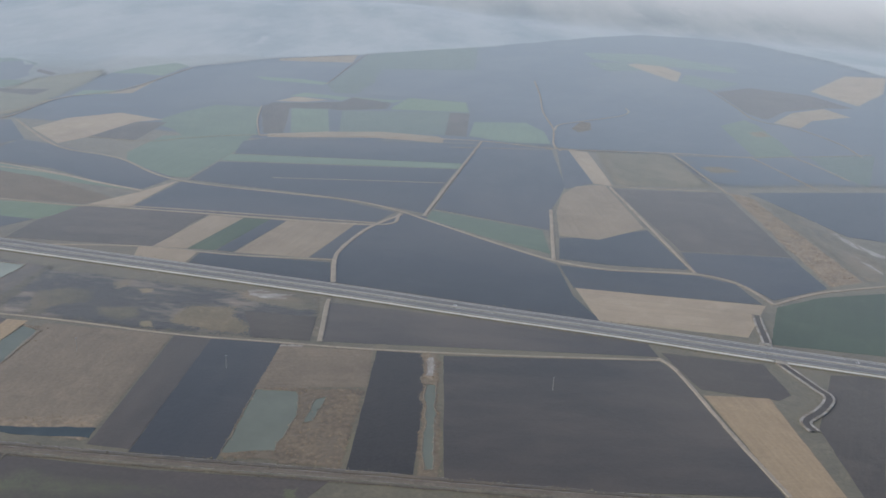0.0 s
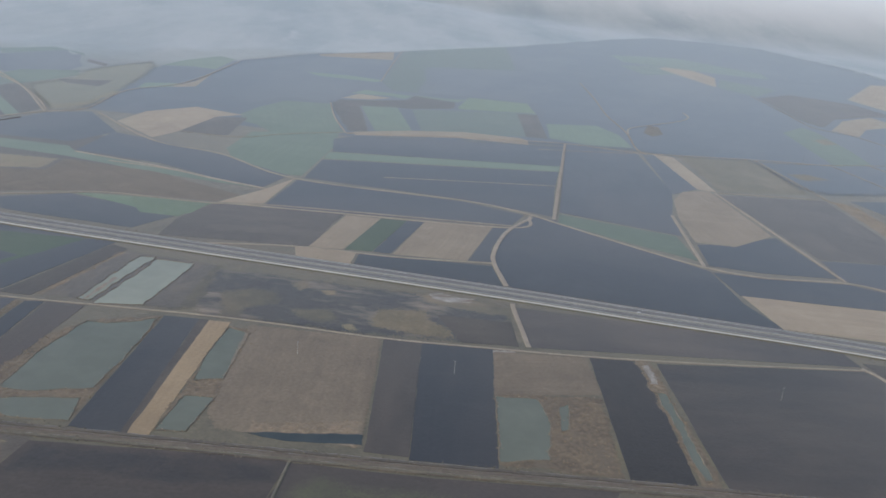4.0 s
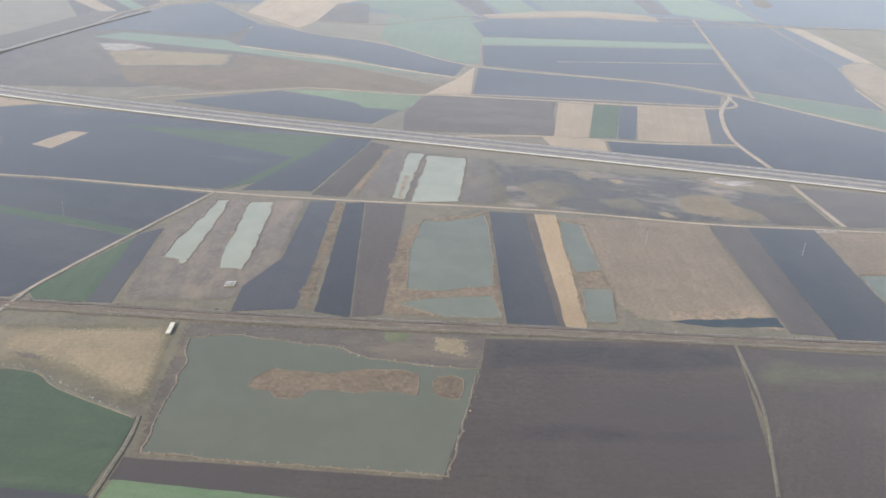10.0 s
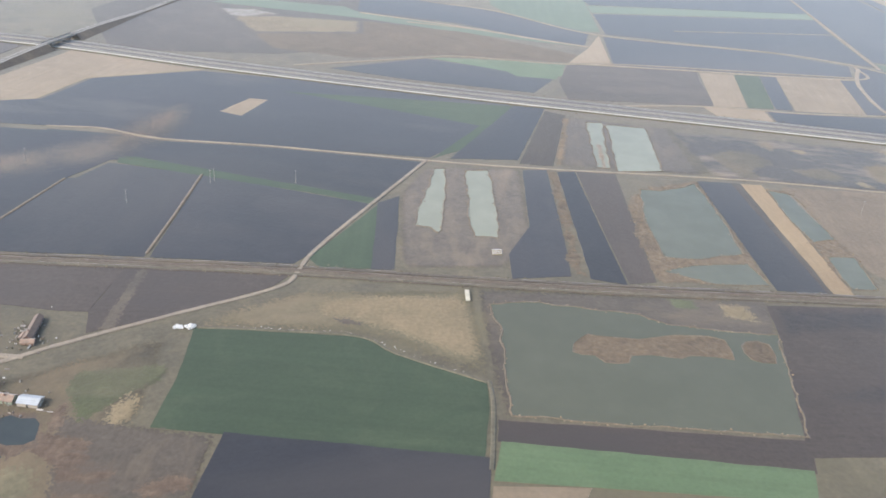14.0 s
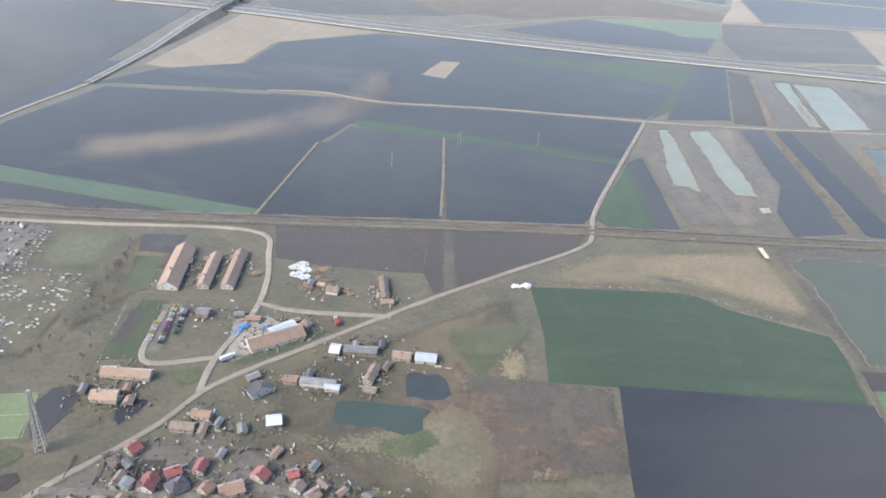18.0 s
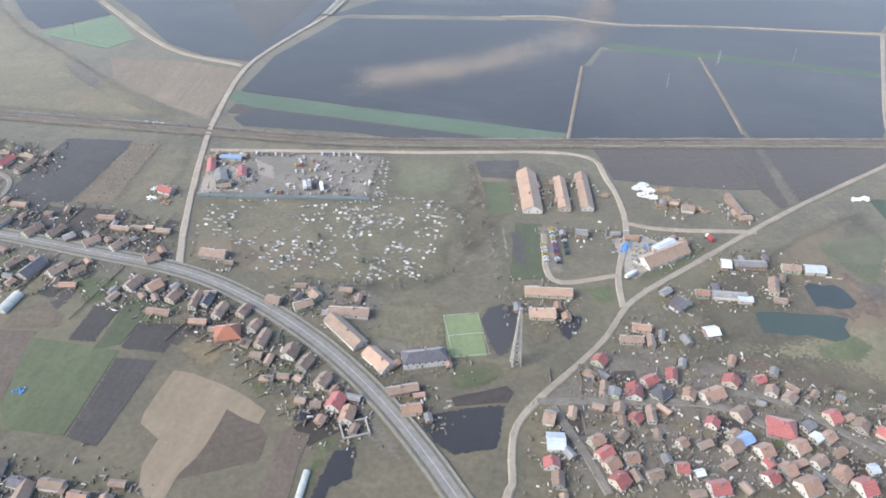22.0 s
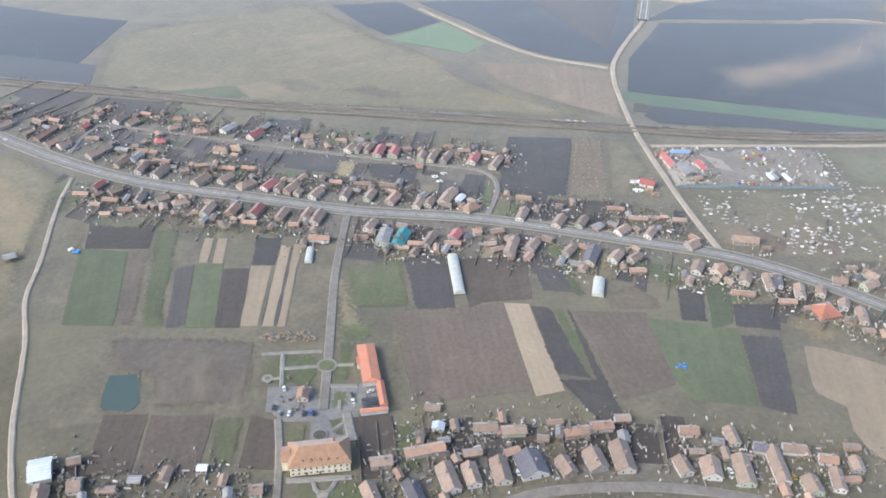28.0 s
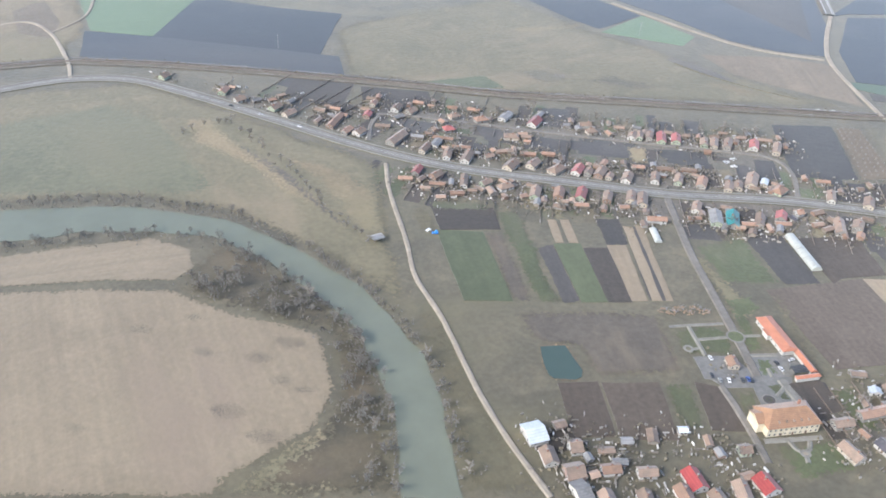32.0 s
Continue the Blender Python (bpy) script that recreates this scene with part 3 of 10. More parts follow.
def field(kind, *pts):
    """One parcel of land as a low slab; its own x axis runs along its longest side."""
    name, category, label = KINDS[kind]
    flow = {"R": 3.0, "RI": 4.0, "RB": 3.0, "W": 1.8, "WG": 1.8, "WV": 1.6, "WK": 1.3, "WD": 1.5, "WR": 1.5, "G": 3.0, "M": 3.5, "S": 2.5, "P1": 7.0, "P2": 5.0, "TS": 1.0, "GD": 2.5, "GM": 3.0, "TP": 6.0, "MC": 1.5}.get(kind, 0.5)
    mid = sum((Vector(p) for p in pts), Vector((0, 0))) / len(pts)
    far = max(1.0, mid.y / 700)
    size = max((Vector(pts[i]) - Vector(pts[i - 1])).length for i in range(len(pts)))
    flow = min(flow, size * 0.03)
    line = ragged(pts, 3.0 if kind in ("R", "W", "WG", "WD", "WR", "WV", "WK") else 5.0 * far, flow)
    e = max(((Vector(pts[i]) - Vector(pts[i - 1])) for i in range(len(pts))), key=lambda v: v.length)
    turn = math.atan2(e.y, e.x)
    LEVEL[0] += 0.0006 if mid.y > 700 else 0.0002
    if kind == "R":
        BEDS.append((line, LEVEL[0]))
    if kind[0] == "W":
        WATERS.append(line)
    if kind in ("W", "WG", "WD", "WR"):
        SHORES.append((line, LEVEL[0]))
    inv = Matrix.Rotation(-turn, 2)
    flat = [inv @ (p - mid) for p in line]
    if sum(flat[i - 1].x * flat[i].y - flat[i].x * flat[i - 1].y for i in range(len(flat))) < 0:
        flat.reverse()
    n = len(flat)
    fade = FADE.get(kind, 1.6 if far > 1.9 else 0.0) * far * (kind[0] != "W")
    if kind in ("D", "DG", "GR") and size < 70:
        fade = 1.3
    if fade:
        me = faded_sheet(name, flat, fade, MATS[kind])
    else:
        verts = [(p.x, p.y, 0) for p in flat] + [(p.x, p.y, -LEVEL[0] - 0.1) for p in flat]
        faces = [tuple(range(n))] + [((i + 1) % n, i, n + i, n + (i + 1) % n) for i in range(n)]
        me = mesh_from(name, verts, faces, MATS[kind])
    ob = new(name, me)
    ob.matrix_world = pose(mid.x, mid.y, LEVEL[0], 0, 0, math.degrees(turn))
    if kind in ("W", "WG", "WD", "RI"):
        w = 0.42 if size > 40 else 0.3
        bank = swept("bank", flat + flat[:2], [(-w * 1.3, -0.05), (-w * 0.3, 0.22), (w * 0.3, 0.22), (w, -0.05)][::-1], MATS["bank"], 0.45)
        part("bank", bank, ob, "tan muddy bank")
    return tagged(ob, label, category, kind="structure")


def smooth_line(pts, step=4.0):
    p = [Vector(a) for a in pts]
    p = [p[0] * 2 - p[1]] + p + [p[-1] * 2 - p[-2]]
    out = []
    for i in range(1, len(p) - 2):
        n = max(1, int((p[i + 1] - p[i]).length / step))
        for k in range(n):
            t = k / n
            out.append(0.5 * (2 * p[i] + (p[i + 1] - p[i - 1]) * t + (2 * p[i - 1] - 5 * p[i] + 4 * p[i + 1] - p[i + 2]) * t * t
                              + (3 * p[i] - p[i - 1] - 3 * p[i + 1] + p[i + 2]) * t ** 3))
    out.append(p[-2])
    return out


def swept(name, line, section, material, wear=0.0):
    """A strip along a line: section lists (offset to the side, height)."""
    verts, faces, m = [], [], len(section)
    for i, q in enumerate(line):
        d = line[min(i + 1, len(line) - 1)] - line[max(i - 1, 0)]
        s = Vector((-d.y, d.x)).normalized()
        for off, z in section:
            w = off + wear * noise.noise(Vector((q.x * 0.15, q.y * 0.15, off)))
            verts.append((q.x + s.x * w, q.y + s.y * w, z))
    for i in range(len(line) - 1):
        for k in range(m - 1):
            a = i * m + k
            faces.append((a, a + m, a + m + 1, a + 1))
    return mesh_from(name, verts, faces, material)


ROAD_LEVEL = [0.4]
STREETS = []


def road(kind, width, *pts):
    name, category, label = KINDS[kind]
    ROAD_LEVEL[0] += 0.002
    z, h = ROAD_LEVEL[0], width / 2
    STREETS.extend((q, h) for q in smooth_line(pts))
    ob = new(name, swept(name, smooth_line(pts), [(-h - 0.4, 0.15), (-h, z), (h, z), (h + 0.4, 0.15)][::-1], MATS[kind], 0.3 if kind == "track" else 0.1))
    return tagged(ob, label, category, kind="structure")


# ---- ground and far hills ----
HILL_FOOT = [(-4800, 2050), (-1500, 2000), (-800, 1980), (-600, 2010), (-450, 2060), (-112, 2330), (520, 3050), (1060, 3620), (1500, 3300), (4800, 3300)]


def foot(x):
    """Where the plain ends and the far hills begin."""
    for (x0, y0), (x1, y1) in zip(HILL_FOOT, HILL_FOOT[1:]):
        if x0 <= x <= x1:
            k = (x - x0) / (x1 - x0)
            return y0 + (y1 - y0) * k
    return HILL_FOOT[-1][1]


def hill_height(x, y):
    r = math.hypot(x + 300, y)
    rim = max(0.0, min(1.0, (r - 3700) / 1150))
    rim = rim * rim * (3 - 2 * rim) * (214 + 22 * noise.noise(Vector((x * 0.0014, y * 0.0014, 7.0))))
    return max(rim, near_hills(x, y) if y > 0 else 0.0)


def near_hills(x, y):
    rise = min(1.0, max(0.0, y - foot(x)) / 1400)
    swell = 34 + 30 * noise.noise(Vector((x * 0.0016, y * 0.0007, 1.0))) + 9 * noise.noise(Vector((x * 0.005, y * 0.0016, 2.0)))
    return max(0.0, rise * swell)


def ground_sheet():
    bm = bmesh.new()
    xs = [-4800 + 9600 * i / 96 for i in range(97)]
    ys = [-4500 + 9400 * i / 94 for i in range(95)]
    grid = [[bm.verts.new((x, y, hill_height(x, y))) for x in xs] for y in ys]
    for j in range(94):
        for i in range(96):
            f = bm.faces.new((grid[j][i], grid[j][i + 1], grid[j + 1][i + 1], grid[j + 1][i]))
            f.smooth = True
    me = bpy.data.meshes.new("ground")
    bm.to_mesh(me)
    bm.free()
    hazed_hills(MATS["base"])
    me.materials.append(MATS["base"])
    return tagged(new("ground", me), "open winter ground rising to far hills", "ground", kind="structure")


ground_sheet()


# ---- narrow garden plots behind the houses ----
plot_rng = random.Random(51)
FENCES = []


def garden_plots(near, far, *pts):
    """Strips of garden at right angles to a street, on its left (minus: right) side."""
    line = smooth_line(pts, 1.0)
    i = 0
    while i < len(line) - 12:
        w = plot_rng.randint(5, 10)
        a, b = line[i], line[i + w]
        d = (b - a).normalized()
        s = Vector((-d.y, d.x))
        cut, end = near + plot_rng.uniform(-2, 2), far + plot_rng.uniform(-5, 5)
        if plot_rng.random() < 0.86:
            field(plot_rng.choice(("DG", "DB", "DB", "GD", "G", "GD", "G", "M", "DG")), *[tuple(q) for q in (a + s * cut, b - d * 0.4 + s * cut, b - d * 0.4 + s * end, a + s * end)])
        if plot_rng.random() < 0.55:
            FENCES.append((a + s * cut * 0.6, a + s * end))
        i += w


field("YB", (-763.1, 266.8), (-746.8, 281.4), (-722.1, 286.0), (-703.3, 276.5), (-678.3, 262.3), (-661.3, 252.3), (-646.7, 237.7), (-637.7, 217.8), (-640.5, 207.4), (-764.8, 222.9))
field("YB", (-1248.6, 555.6), (-1201.1, 525.3), (-1158.2, 516.9), (-1062.2, 482.4), (-965.3, 448.9), (-974.6, 406.4), (-922.3, 380.1), (-884.1, 356.9), (-895.4, 337.9), (-992.1, 363.6), (-1058.8, 385.4), (-1151.8, 420.4), (-1208.3, 485.1), (-1238.2, 506.9))
field("YB", (-901.2, 345.6), (-864.0, 326.2), (-842.8, 303.5), (-826.3, 280.2), (-815.9, 257.2), (-809.2, 234.9), (-834.2, 259.8), (-848.3, 280.4), (-871.4, 307.3), (-902.8, 324.6))
field("YB", (-1048.6, 271.7), (-1021.2, 271.1), (-977.0, 262.9), (-933.1, 253.6), (-925.2, 245.1), (-933.4, 232.9), (-1010.4, 249.6), (-1049.8, 251.7))
field("YB", (-853.4, 335.6), (-821.5, 335.2), (-793.1, 303.2), (-791.9, 278.3), (-808.7, 277.7), (-828.8, 308.0))
garden_plots(9, 30, (-1225.2, 521.4), (-1197.4, 498.8), (-1159.6, 462.0), (-1128.4, 443.0), (-1078.7, 425.2), (-1035.6, 407.2), (-983.6, 390.8), (-928.2, 367.4), (-897.2, 352.3))
garden_plots(-9, -34, (-1159.6, 462.0), (-1128.4, 443.0), (-1078.7, 425.2), (-1040.3, 409.3))
garden_plots(-9, -34, (-1033.4, 405.5), (-983.6, 390.8), (-928.2, 367.4), (-897.2, 352.3))
garden_plots(7, 30, (-1146.1, 500.9), (-1063.9, 467.2), (-973.2, 432.6))
garden_plots(-5, -13, (-1146.1, 500.9), (-1063.9, 467.2), (-973.2, 432.6))
garden_plots(-8, -30, (-900.7, 353.8), (-863.4, 329.7), (-842.1, 306.5), (-827.0, 284.6), (-815.6, 263.6))
garden_plots(8, 26, (-1050.2, 249.6), (-1011.3, 247.2), (-969.2, 240.9), (-944.9, 234.8))
garden_plots(-6, -16, (-761.4, 261.4), (-726.3, 256.7), (-704.6, 250.9), (-681.5, 237.0), (-661.7, 223.0))
garden_plots(6, 15, (-761.4, 261.4), (-726.3, 256.7), (-703.0, 258.4), (-681.8, 249.5), (-663.0, 230.1))
garden_plots(6, 20, (-1150.0, 271.3), (-1145.0, 253.0))
garden_plots(30, 55, (-1225.2, 521.4), (-1197.4, 498.8), (-1168.1, 471.4))

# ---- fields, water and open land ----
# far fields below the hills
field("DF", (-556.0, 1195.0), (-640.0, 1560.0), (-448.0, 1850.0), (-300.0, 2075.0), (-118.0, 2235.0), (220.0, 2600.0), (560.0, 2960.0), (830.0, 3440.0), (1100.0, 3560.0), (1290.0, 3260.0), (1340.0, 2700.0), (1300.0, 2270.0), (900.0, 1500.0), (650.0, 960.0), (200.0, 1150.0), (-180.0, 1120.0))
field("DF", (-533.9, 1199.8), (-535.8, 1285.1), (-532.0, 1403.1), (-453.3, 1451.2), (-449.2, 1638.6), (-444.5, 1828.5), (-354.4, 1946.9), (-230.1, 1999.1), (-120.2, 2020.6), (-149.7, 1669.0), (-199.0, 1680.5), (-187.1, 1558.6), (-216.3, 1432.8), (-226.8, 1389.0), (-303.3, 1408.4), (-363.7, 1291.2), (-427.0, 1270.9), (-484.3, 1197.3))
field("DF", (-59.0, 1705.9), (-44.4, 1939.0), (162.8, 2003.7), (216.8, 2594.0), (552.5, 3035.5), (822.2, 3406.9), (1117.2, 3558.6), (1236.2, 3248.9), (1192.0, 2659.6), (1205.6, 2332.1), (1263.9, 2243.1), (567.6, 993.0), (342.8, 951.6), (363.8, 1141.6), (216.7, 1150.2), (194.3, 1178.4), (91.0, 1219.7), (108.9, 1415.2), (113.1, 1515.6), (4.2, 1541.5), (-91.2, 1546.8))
field("GC", (-96.8, 2230.7), (60.2, 2420.7), (215.1, 2576.1), (162.8, 2003.7), (-44.4, 1939.0), (-59.0, 1705.9), (-81.3, 1550.4), (-132.0, 1558.8), (-149.2, 1661.4), (-119.7, 2009.6))
field("GF", (-297.4, 1730.0), (-202.9, 1719.9), (-145.6, 1686.6), (-153.8, 1651.9), (-269.1, 1683.5))
field("T", (-293.3, 2047.7), (-117.2, 2206.0), (-120.7, 2031.6), (-287.7, 2003.7))
field("GF", (-561.5, 1671.5), (-537.6, 1773.3), (-485.2, 1880.0), (-446.5, 1837.6), (-456.5, 1668.2), (-503.9, 1689.3))
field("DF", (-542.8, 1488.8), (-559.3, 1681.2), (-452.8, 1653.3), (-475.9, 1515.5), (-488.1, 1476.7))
field("GF", (-533.0, 1459.3), (-488.1, 1476.7), (-457.4, 1449.7), (-532.0, 1403.1))
field("T", (-489.8, 1431.1), (-464.0, 1506.4), (-452.8, 1653.3), (-449.2, 1452.8))
field("GF", (-344.7, 1239.8), (-329.2, 1302.3), (-297.3, 1376.3), (-227.1, 1377.8), (-201.6, 1181.6), (-192.9, 1156.0), (-250.0, 1121.7), (-281.5, 1117.2), (-311.8, 1171.4), (-330.5, 1186.8))
field("GL", (-21.4, 1429.1), (7.2, 1542.6), (110.6, 1521.0), (108.9, 1415.2), (-21.5, 1406.6))
field("GF", (-90.5, 1527.2), (-30.9, 1509.8), (3.7, 1515.6), (-16.4, 1477.7), (-84.7, 1503.5))
field("GF", (-200.7, 1500.2), (-176.2, 1549.0), (-90.0, 1514.4), (-107.3, 1470.7), (-127.9, 1494.5))
field("T", (-214.3, 1439.5), (-186.1, 1499.0), (-126.7, 1476.2), (-162.1, 1445.7))
field("DB", (-226.0, 1389.3), (-215.6, 1427.2), (-161.6, 1439.9), (-107.0, 1464.7), (-90.2, 1520.8), (-19.3, 1476.7), (-26.1, 1410.7), (-102.4, 1375.1), (-178.3, 1377.5), (-160.8, 1172.6), (-190.2, 1164.6), (-221.5, 1336.9))
field("GF", (-178.3, 1377.5), (-120.9, 1385.4), (-102.5, 1196.5), (-154.2, 1182.4))
field("GC", (-98.0, 1376.6), (108.9, 1415.2), (62.1, 1212.0), (-89.4, 1200.1))
field("DF", (-120.9, 1385.4), (-98.0, 1376.6), (-89.4, 1200.1), (-102.5, 1196.5))
field("DB", (75.4, 1404.7), (107.9, 1404.0), (89.9, 1207.0), (59.6, 1211.3))
field("T", (-182.9, 1166.6), (-108.9, 1198.9), (-30.3, 1216.2), (49.3, 1200.4), (57.7, 1182.7), (54.2, 1154.9), (-37.9, 1169.7), (-180.1, 1143.9))
field("GF", (94.4, 1212.3), (109.8, 1327.9), (191.7, 1342.0), (211.1, 1273.2), (206.9, 1181.5), (143.0, 1181.0))
field("GC", (474.1, 2291.0), (595.7, 2350.9), (591.6, 2166.1), (491.7, 2110.1))
field("T", (580.6, 2292.0), (672.8, 2402.3), (689.1, 2153.8), (617.9, 1952.7), (591.6, 2166.1))
field("GC", (617.9, 1952.7), (689.3, 2132.1), (777.2, 1988.0), (662.9, 1839.5))
field("GC", (516.2, 2569.2), (735.9, 2625.6), (889.6, 2337.1), (853.7, 2203.3), (723.6, 2261.0), (510.6, 2389.1))
field("GF", (522.4, 1396.5), (589.5, 1467.8), (593.4, 1416.3), (573.5, 1272.4), (552.6, 1170.2), (484.2, 1144.2))
field("TP", (547.0, 1349.9), (590.9, 1375.9), (580.6, 1313.0), (539.7, 1298.2))
field("DB", (656.1, 1820.8), (771.3, 1922.5), (875.2, 1835.6), (887.9, 1666.4), (823.1, 1652.5), (713.4, 1586.3), (630.5, 1468.9), (620.5, 1545.5))
field("T", (634.2, 1453.8), (719.7, 1576.0), (816.3, 1650.3), (823.1, 1553.3), (722.2, 1489.9), (662.0, 1405.0))
field("T", (904.6, 1911.8), (1155.6, 2264.8), (1277.7, 2270.7), (1086.4, 1926.8), (912.0, 1700.9))
field("GC", (571.1, 1174.4), (679.3, 1195.1), (570.1, 998.8), (555.0, 1061.7))
field("TP", (376.9, 1077.6), (413.8, 1085.4), (438.6, 1053.3), (386.9, 1033.9))
field("B", (257.0, 1308.3), (285.5, 1379.2), (301.8, 1368.8), (289.5, 1303.5), (263.8, 1278.6))
field("M", (-671.6, 1350.1), (-645.0, 1429.5), (-580.5, 1377.9), (-534.6, 1360.4), (-544.3, 1230.2), (-583.3, 1183.1), (-622.9, 1243.0))
field("DB", (-643.7, 1009.3), (-750.4, 1284.2), (-729.9, 1315.7), (-696.9, 1378.1), (-595.1, 1186.8), (-616.1, 1109.6))
field("T", (-753.9, 1293.1), (-744.0, 1287.3), (-635.6, 1117.5), (-652.0, 1107.3), (-718.2, 1201.1))
field("GF", (-726.5, 1306.4), (-714.9, 1317.6), (-608.2, 1144.0), (-617.7, 1124.5))
field("GF", (-735.4, 1394.3), (-663.3, 1527.5), (-641.5, 1497.4), (-693.6, 1367.9))
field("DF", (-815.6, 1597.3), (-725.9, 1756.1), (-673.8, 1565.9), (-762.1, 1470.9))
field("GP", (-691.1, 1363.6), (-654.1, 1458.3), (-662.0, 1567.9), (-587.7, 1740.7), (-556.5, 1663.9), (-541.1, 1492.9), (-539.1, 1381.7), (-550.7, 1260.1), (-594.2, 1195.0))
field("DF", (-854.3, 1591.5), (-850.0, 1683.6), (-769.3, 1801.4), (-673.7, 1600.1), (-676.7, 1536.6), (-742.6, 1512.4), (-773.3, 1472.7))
field("GF", (-759.6, 1439.5), (-750.1, 1507.9), (-659.1, 1547.0), (-654.1, 1458.3), (-692.4, 1374.8))
field("GC", (-850.0, 1683.6), (-886.6, 1755.7), (-807.5, 1837.3), (-728.0, 1769.9), (-704.0, 1709.7), (-766.8, 1792.9))
field("GC", (-825.0, 1470.4), (-796.4, 1487.5), (-704.7, 1374.4), (-714.9, 1311.8), (-782.4, 1363.3))
field("DB", (-695.0, 1688.4), (-642.9, 1643.8), (-638.3, 1605.8), (-686.5, 1650.0))
field("DB", (-665.9, 1438.7), (-628.6, 1445.9), (-581.3, 1458.2), (-583.3, 1389.0), (-638.2, 1403.0))
# open land
field("DB", (-697.2, 793.8), (-740.8, 931.4), (-658.6, 1110.3), (-529.8, 1131.0), (-354.8, 859.8), (-557.5, 795.6))
field("T", (-484.0, 1135.9), (-467.4, 1212.7), (-411.7, 1272.5), (-339.7, 1233.2), (-371.7, 1207.6), (-399.0, 1092.7), (-419.0, 1051.6))
field("DB", (-399.0, 1092.7), (-371.7, 1207.6), (-330.3, 1215.2), (-336.4, 1089.7))
field("GF", (-325.6, 1018.4), (-311.2, 1123.4), (-202.2, 1150.1), (-200.9, 1073.4), (-228.7, 910.3), (-258.7, 914.6), (-311.6, 973.1))
field("D", (-644.6, 1016.5), (-581.7, 1157.8), (-532.0, 1186.4), (-465.8, 1069.3), (-498.0, 1003.2), (-608.7, 1019.4))
field("D", (-468.9, 1068.3), (-410.1, 1038.3), (-321.8, 981.4), (-241.7, 906.9), (-261.7, 856.2), (-314.4, 881.0), (-378.6, 927.1), (-478.9, 965.0))
field("GF", (-630.3, 980.6), (-603.5, 1005.2), (-492.2, 981.0), (-476.9, 957.2), (-376.2, 912.6), (-261.3, 849.8), (-312.8, 865.5), (-377.8, 887.8), (-479.8, 934.5))
field("TP", (-610.1, 929.8), (-557.2, 932.6), (-477.2, 924.7), (-480.2, 874.3), (-583.3, 862.3))
field("B", (-477.2, 924.7), (-372.7, 891.5), (-276.0, 821.4), (-294.9, 793.7), (-410.1, 805.9), (-490.0, 786.9), (-563.5, 812.7), (-583.3, 862.3), (-480.2, 874.3))
field("S", (-620.0, 954.6), (-586.0, 957.0), (-558.9, 937.6), (-590.4, 922.5), (-608.2, 925.0))
field("D", (-513.4, 757.3), (-427.5, 794.0), (-319.8, 747.1), (-348.7, 704.3), (-449.2, 731.7))
field("GL", (-426.0, 798.2), (-299.9, 792.5), (-310.9, 754.1), (-329.2, 745.1))
field("DB", (-294.4, 788.1), (-177.6, 776.5), (-204.7, 690.8), (-276.3, 692.5), (-323.1, 701.6))
field("T", (-234.4, 896.9), (-253.4, 797.2), (-294.9, 793.7), (-261.1, 845.6))
field("D", (-206.3, 1111.0), (-174.4, 1140.5), (105.9, 1156.9), (75.5, 1034.9), (-203.0, 1036.5))
field("GF", (-206.9, 1032.5), (74.1, 1034.6), (68.4, 1006.5), (-211.9, 997.7))
field("D", (-212.0, 991.7), (66.8, 1003.3), (47.0, 924.2), (23.3, 809.4), (-4.5, 825.4), (-62.6, 854.8), (-225.1, 902.8))
field("D", (-231.4, 891.9), (-62.0, 846.2), (-4.3, 809.4), (-24.6, 768.7), (-252.9, 788.8))
field("DB", (-298.6, 785.9), (-180.3, 780.3), (-199.8, 681.2), (-323.8, 689.8), (-319.5, 735.6))
field("GL", (-373.4, 792.3), (-299.3, 787.8), (-319.9, 742.5), (-354.1, 748.3))
field("T", (-175.6, 775.3), (-143.6, 770.6), (-173.8, 678.4), (-202.0, 680.9))
field("GR", (-143.6, 770.6), (-119.4, 768.5), (-150.6, 676.8), (-173.0, 678.5))
field("D", (-119.4, 768.5), (-103.7, 767.0), (-135.4, 674.3), (-149.7, 676.9))
field("T", (-103.7, 767.0), (-41.0, 762.9), (-73.4, 667.2), (-133.8, 673.0))
field("D", (-41.0, 762.9), (-24.3, 761.6), (-48.7, 705.5), (-53.6, 666.7), (-72.1, 667.4))
field("D", (-160.5, 669.9), (-54.2, 657.0), (-50.6, 610.2), (-164.7, 640.7))
field("T", (-213.0, 679.6), (-163.3, 672.4), (-166.9, 640.5), (-208.5, 649.2))
field("D", (23.2, 799.6), (-0.9, 805.9), (-24.2, 758.1), (-47.2, 698.0), (-52.5, 664.0), (-47.4, 612.9), (24.1, 590.8), (144.7, 554.0), (133.2, 601.1), (132.1, 673.4), (77.8, 732.2))
field("D", (109.5, 1173.0), (202.8, 1155.1), (185.6, 942.3), (170.6, 891.2), (153.5, 840.3), (140.7, 769.2), (33.8, 826.9))
field("GF", (31.9, 820.6), (134.2, 768.4), (131.4, 699.4), (78.5, 740.6), (25.7, 790.4))
field("D", (209.6, 1149.2), (227.1, 1138.3), (221.8, 961.3), (183.3, 929.3))
field("M", (257.7, 1144.6), (371.1, 1153.3), (364.0, 958.8), (242.8, 951.8))
field("T", (225.1, 1148.8), (249.7, 1135.7), (242.8, 951.8), (221.8, 961.3))
field("DB", (239.8, 938.5), (368.0, 941.6), (351.0, 717.1), (252.0, 721.2))
field("D", (146.5, 745.7), (190.2, 754.6), (237.3, 781.8), (244.2, 671.6), (177.9, 675.6), (136.9, 688.2))
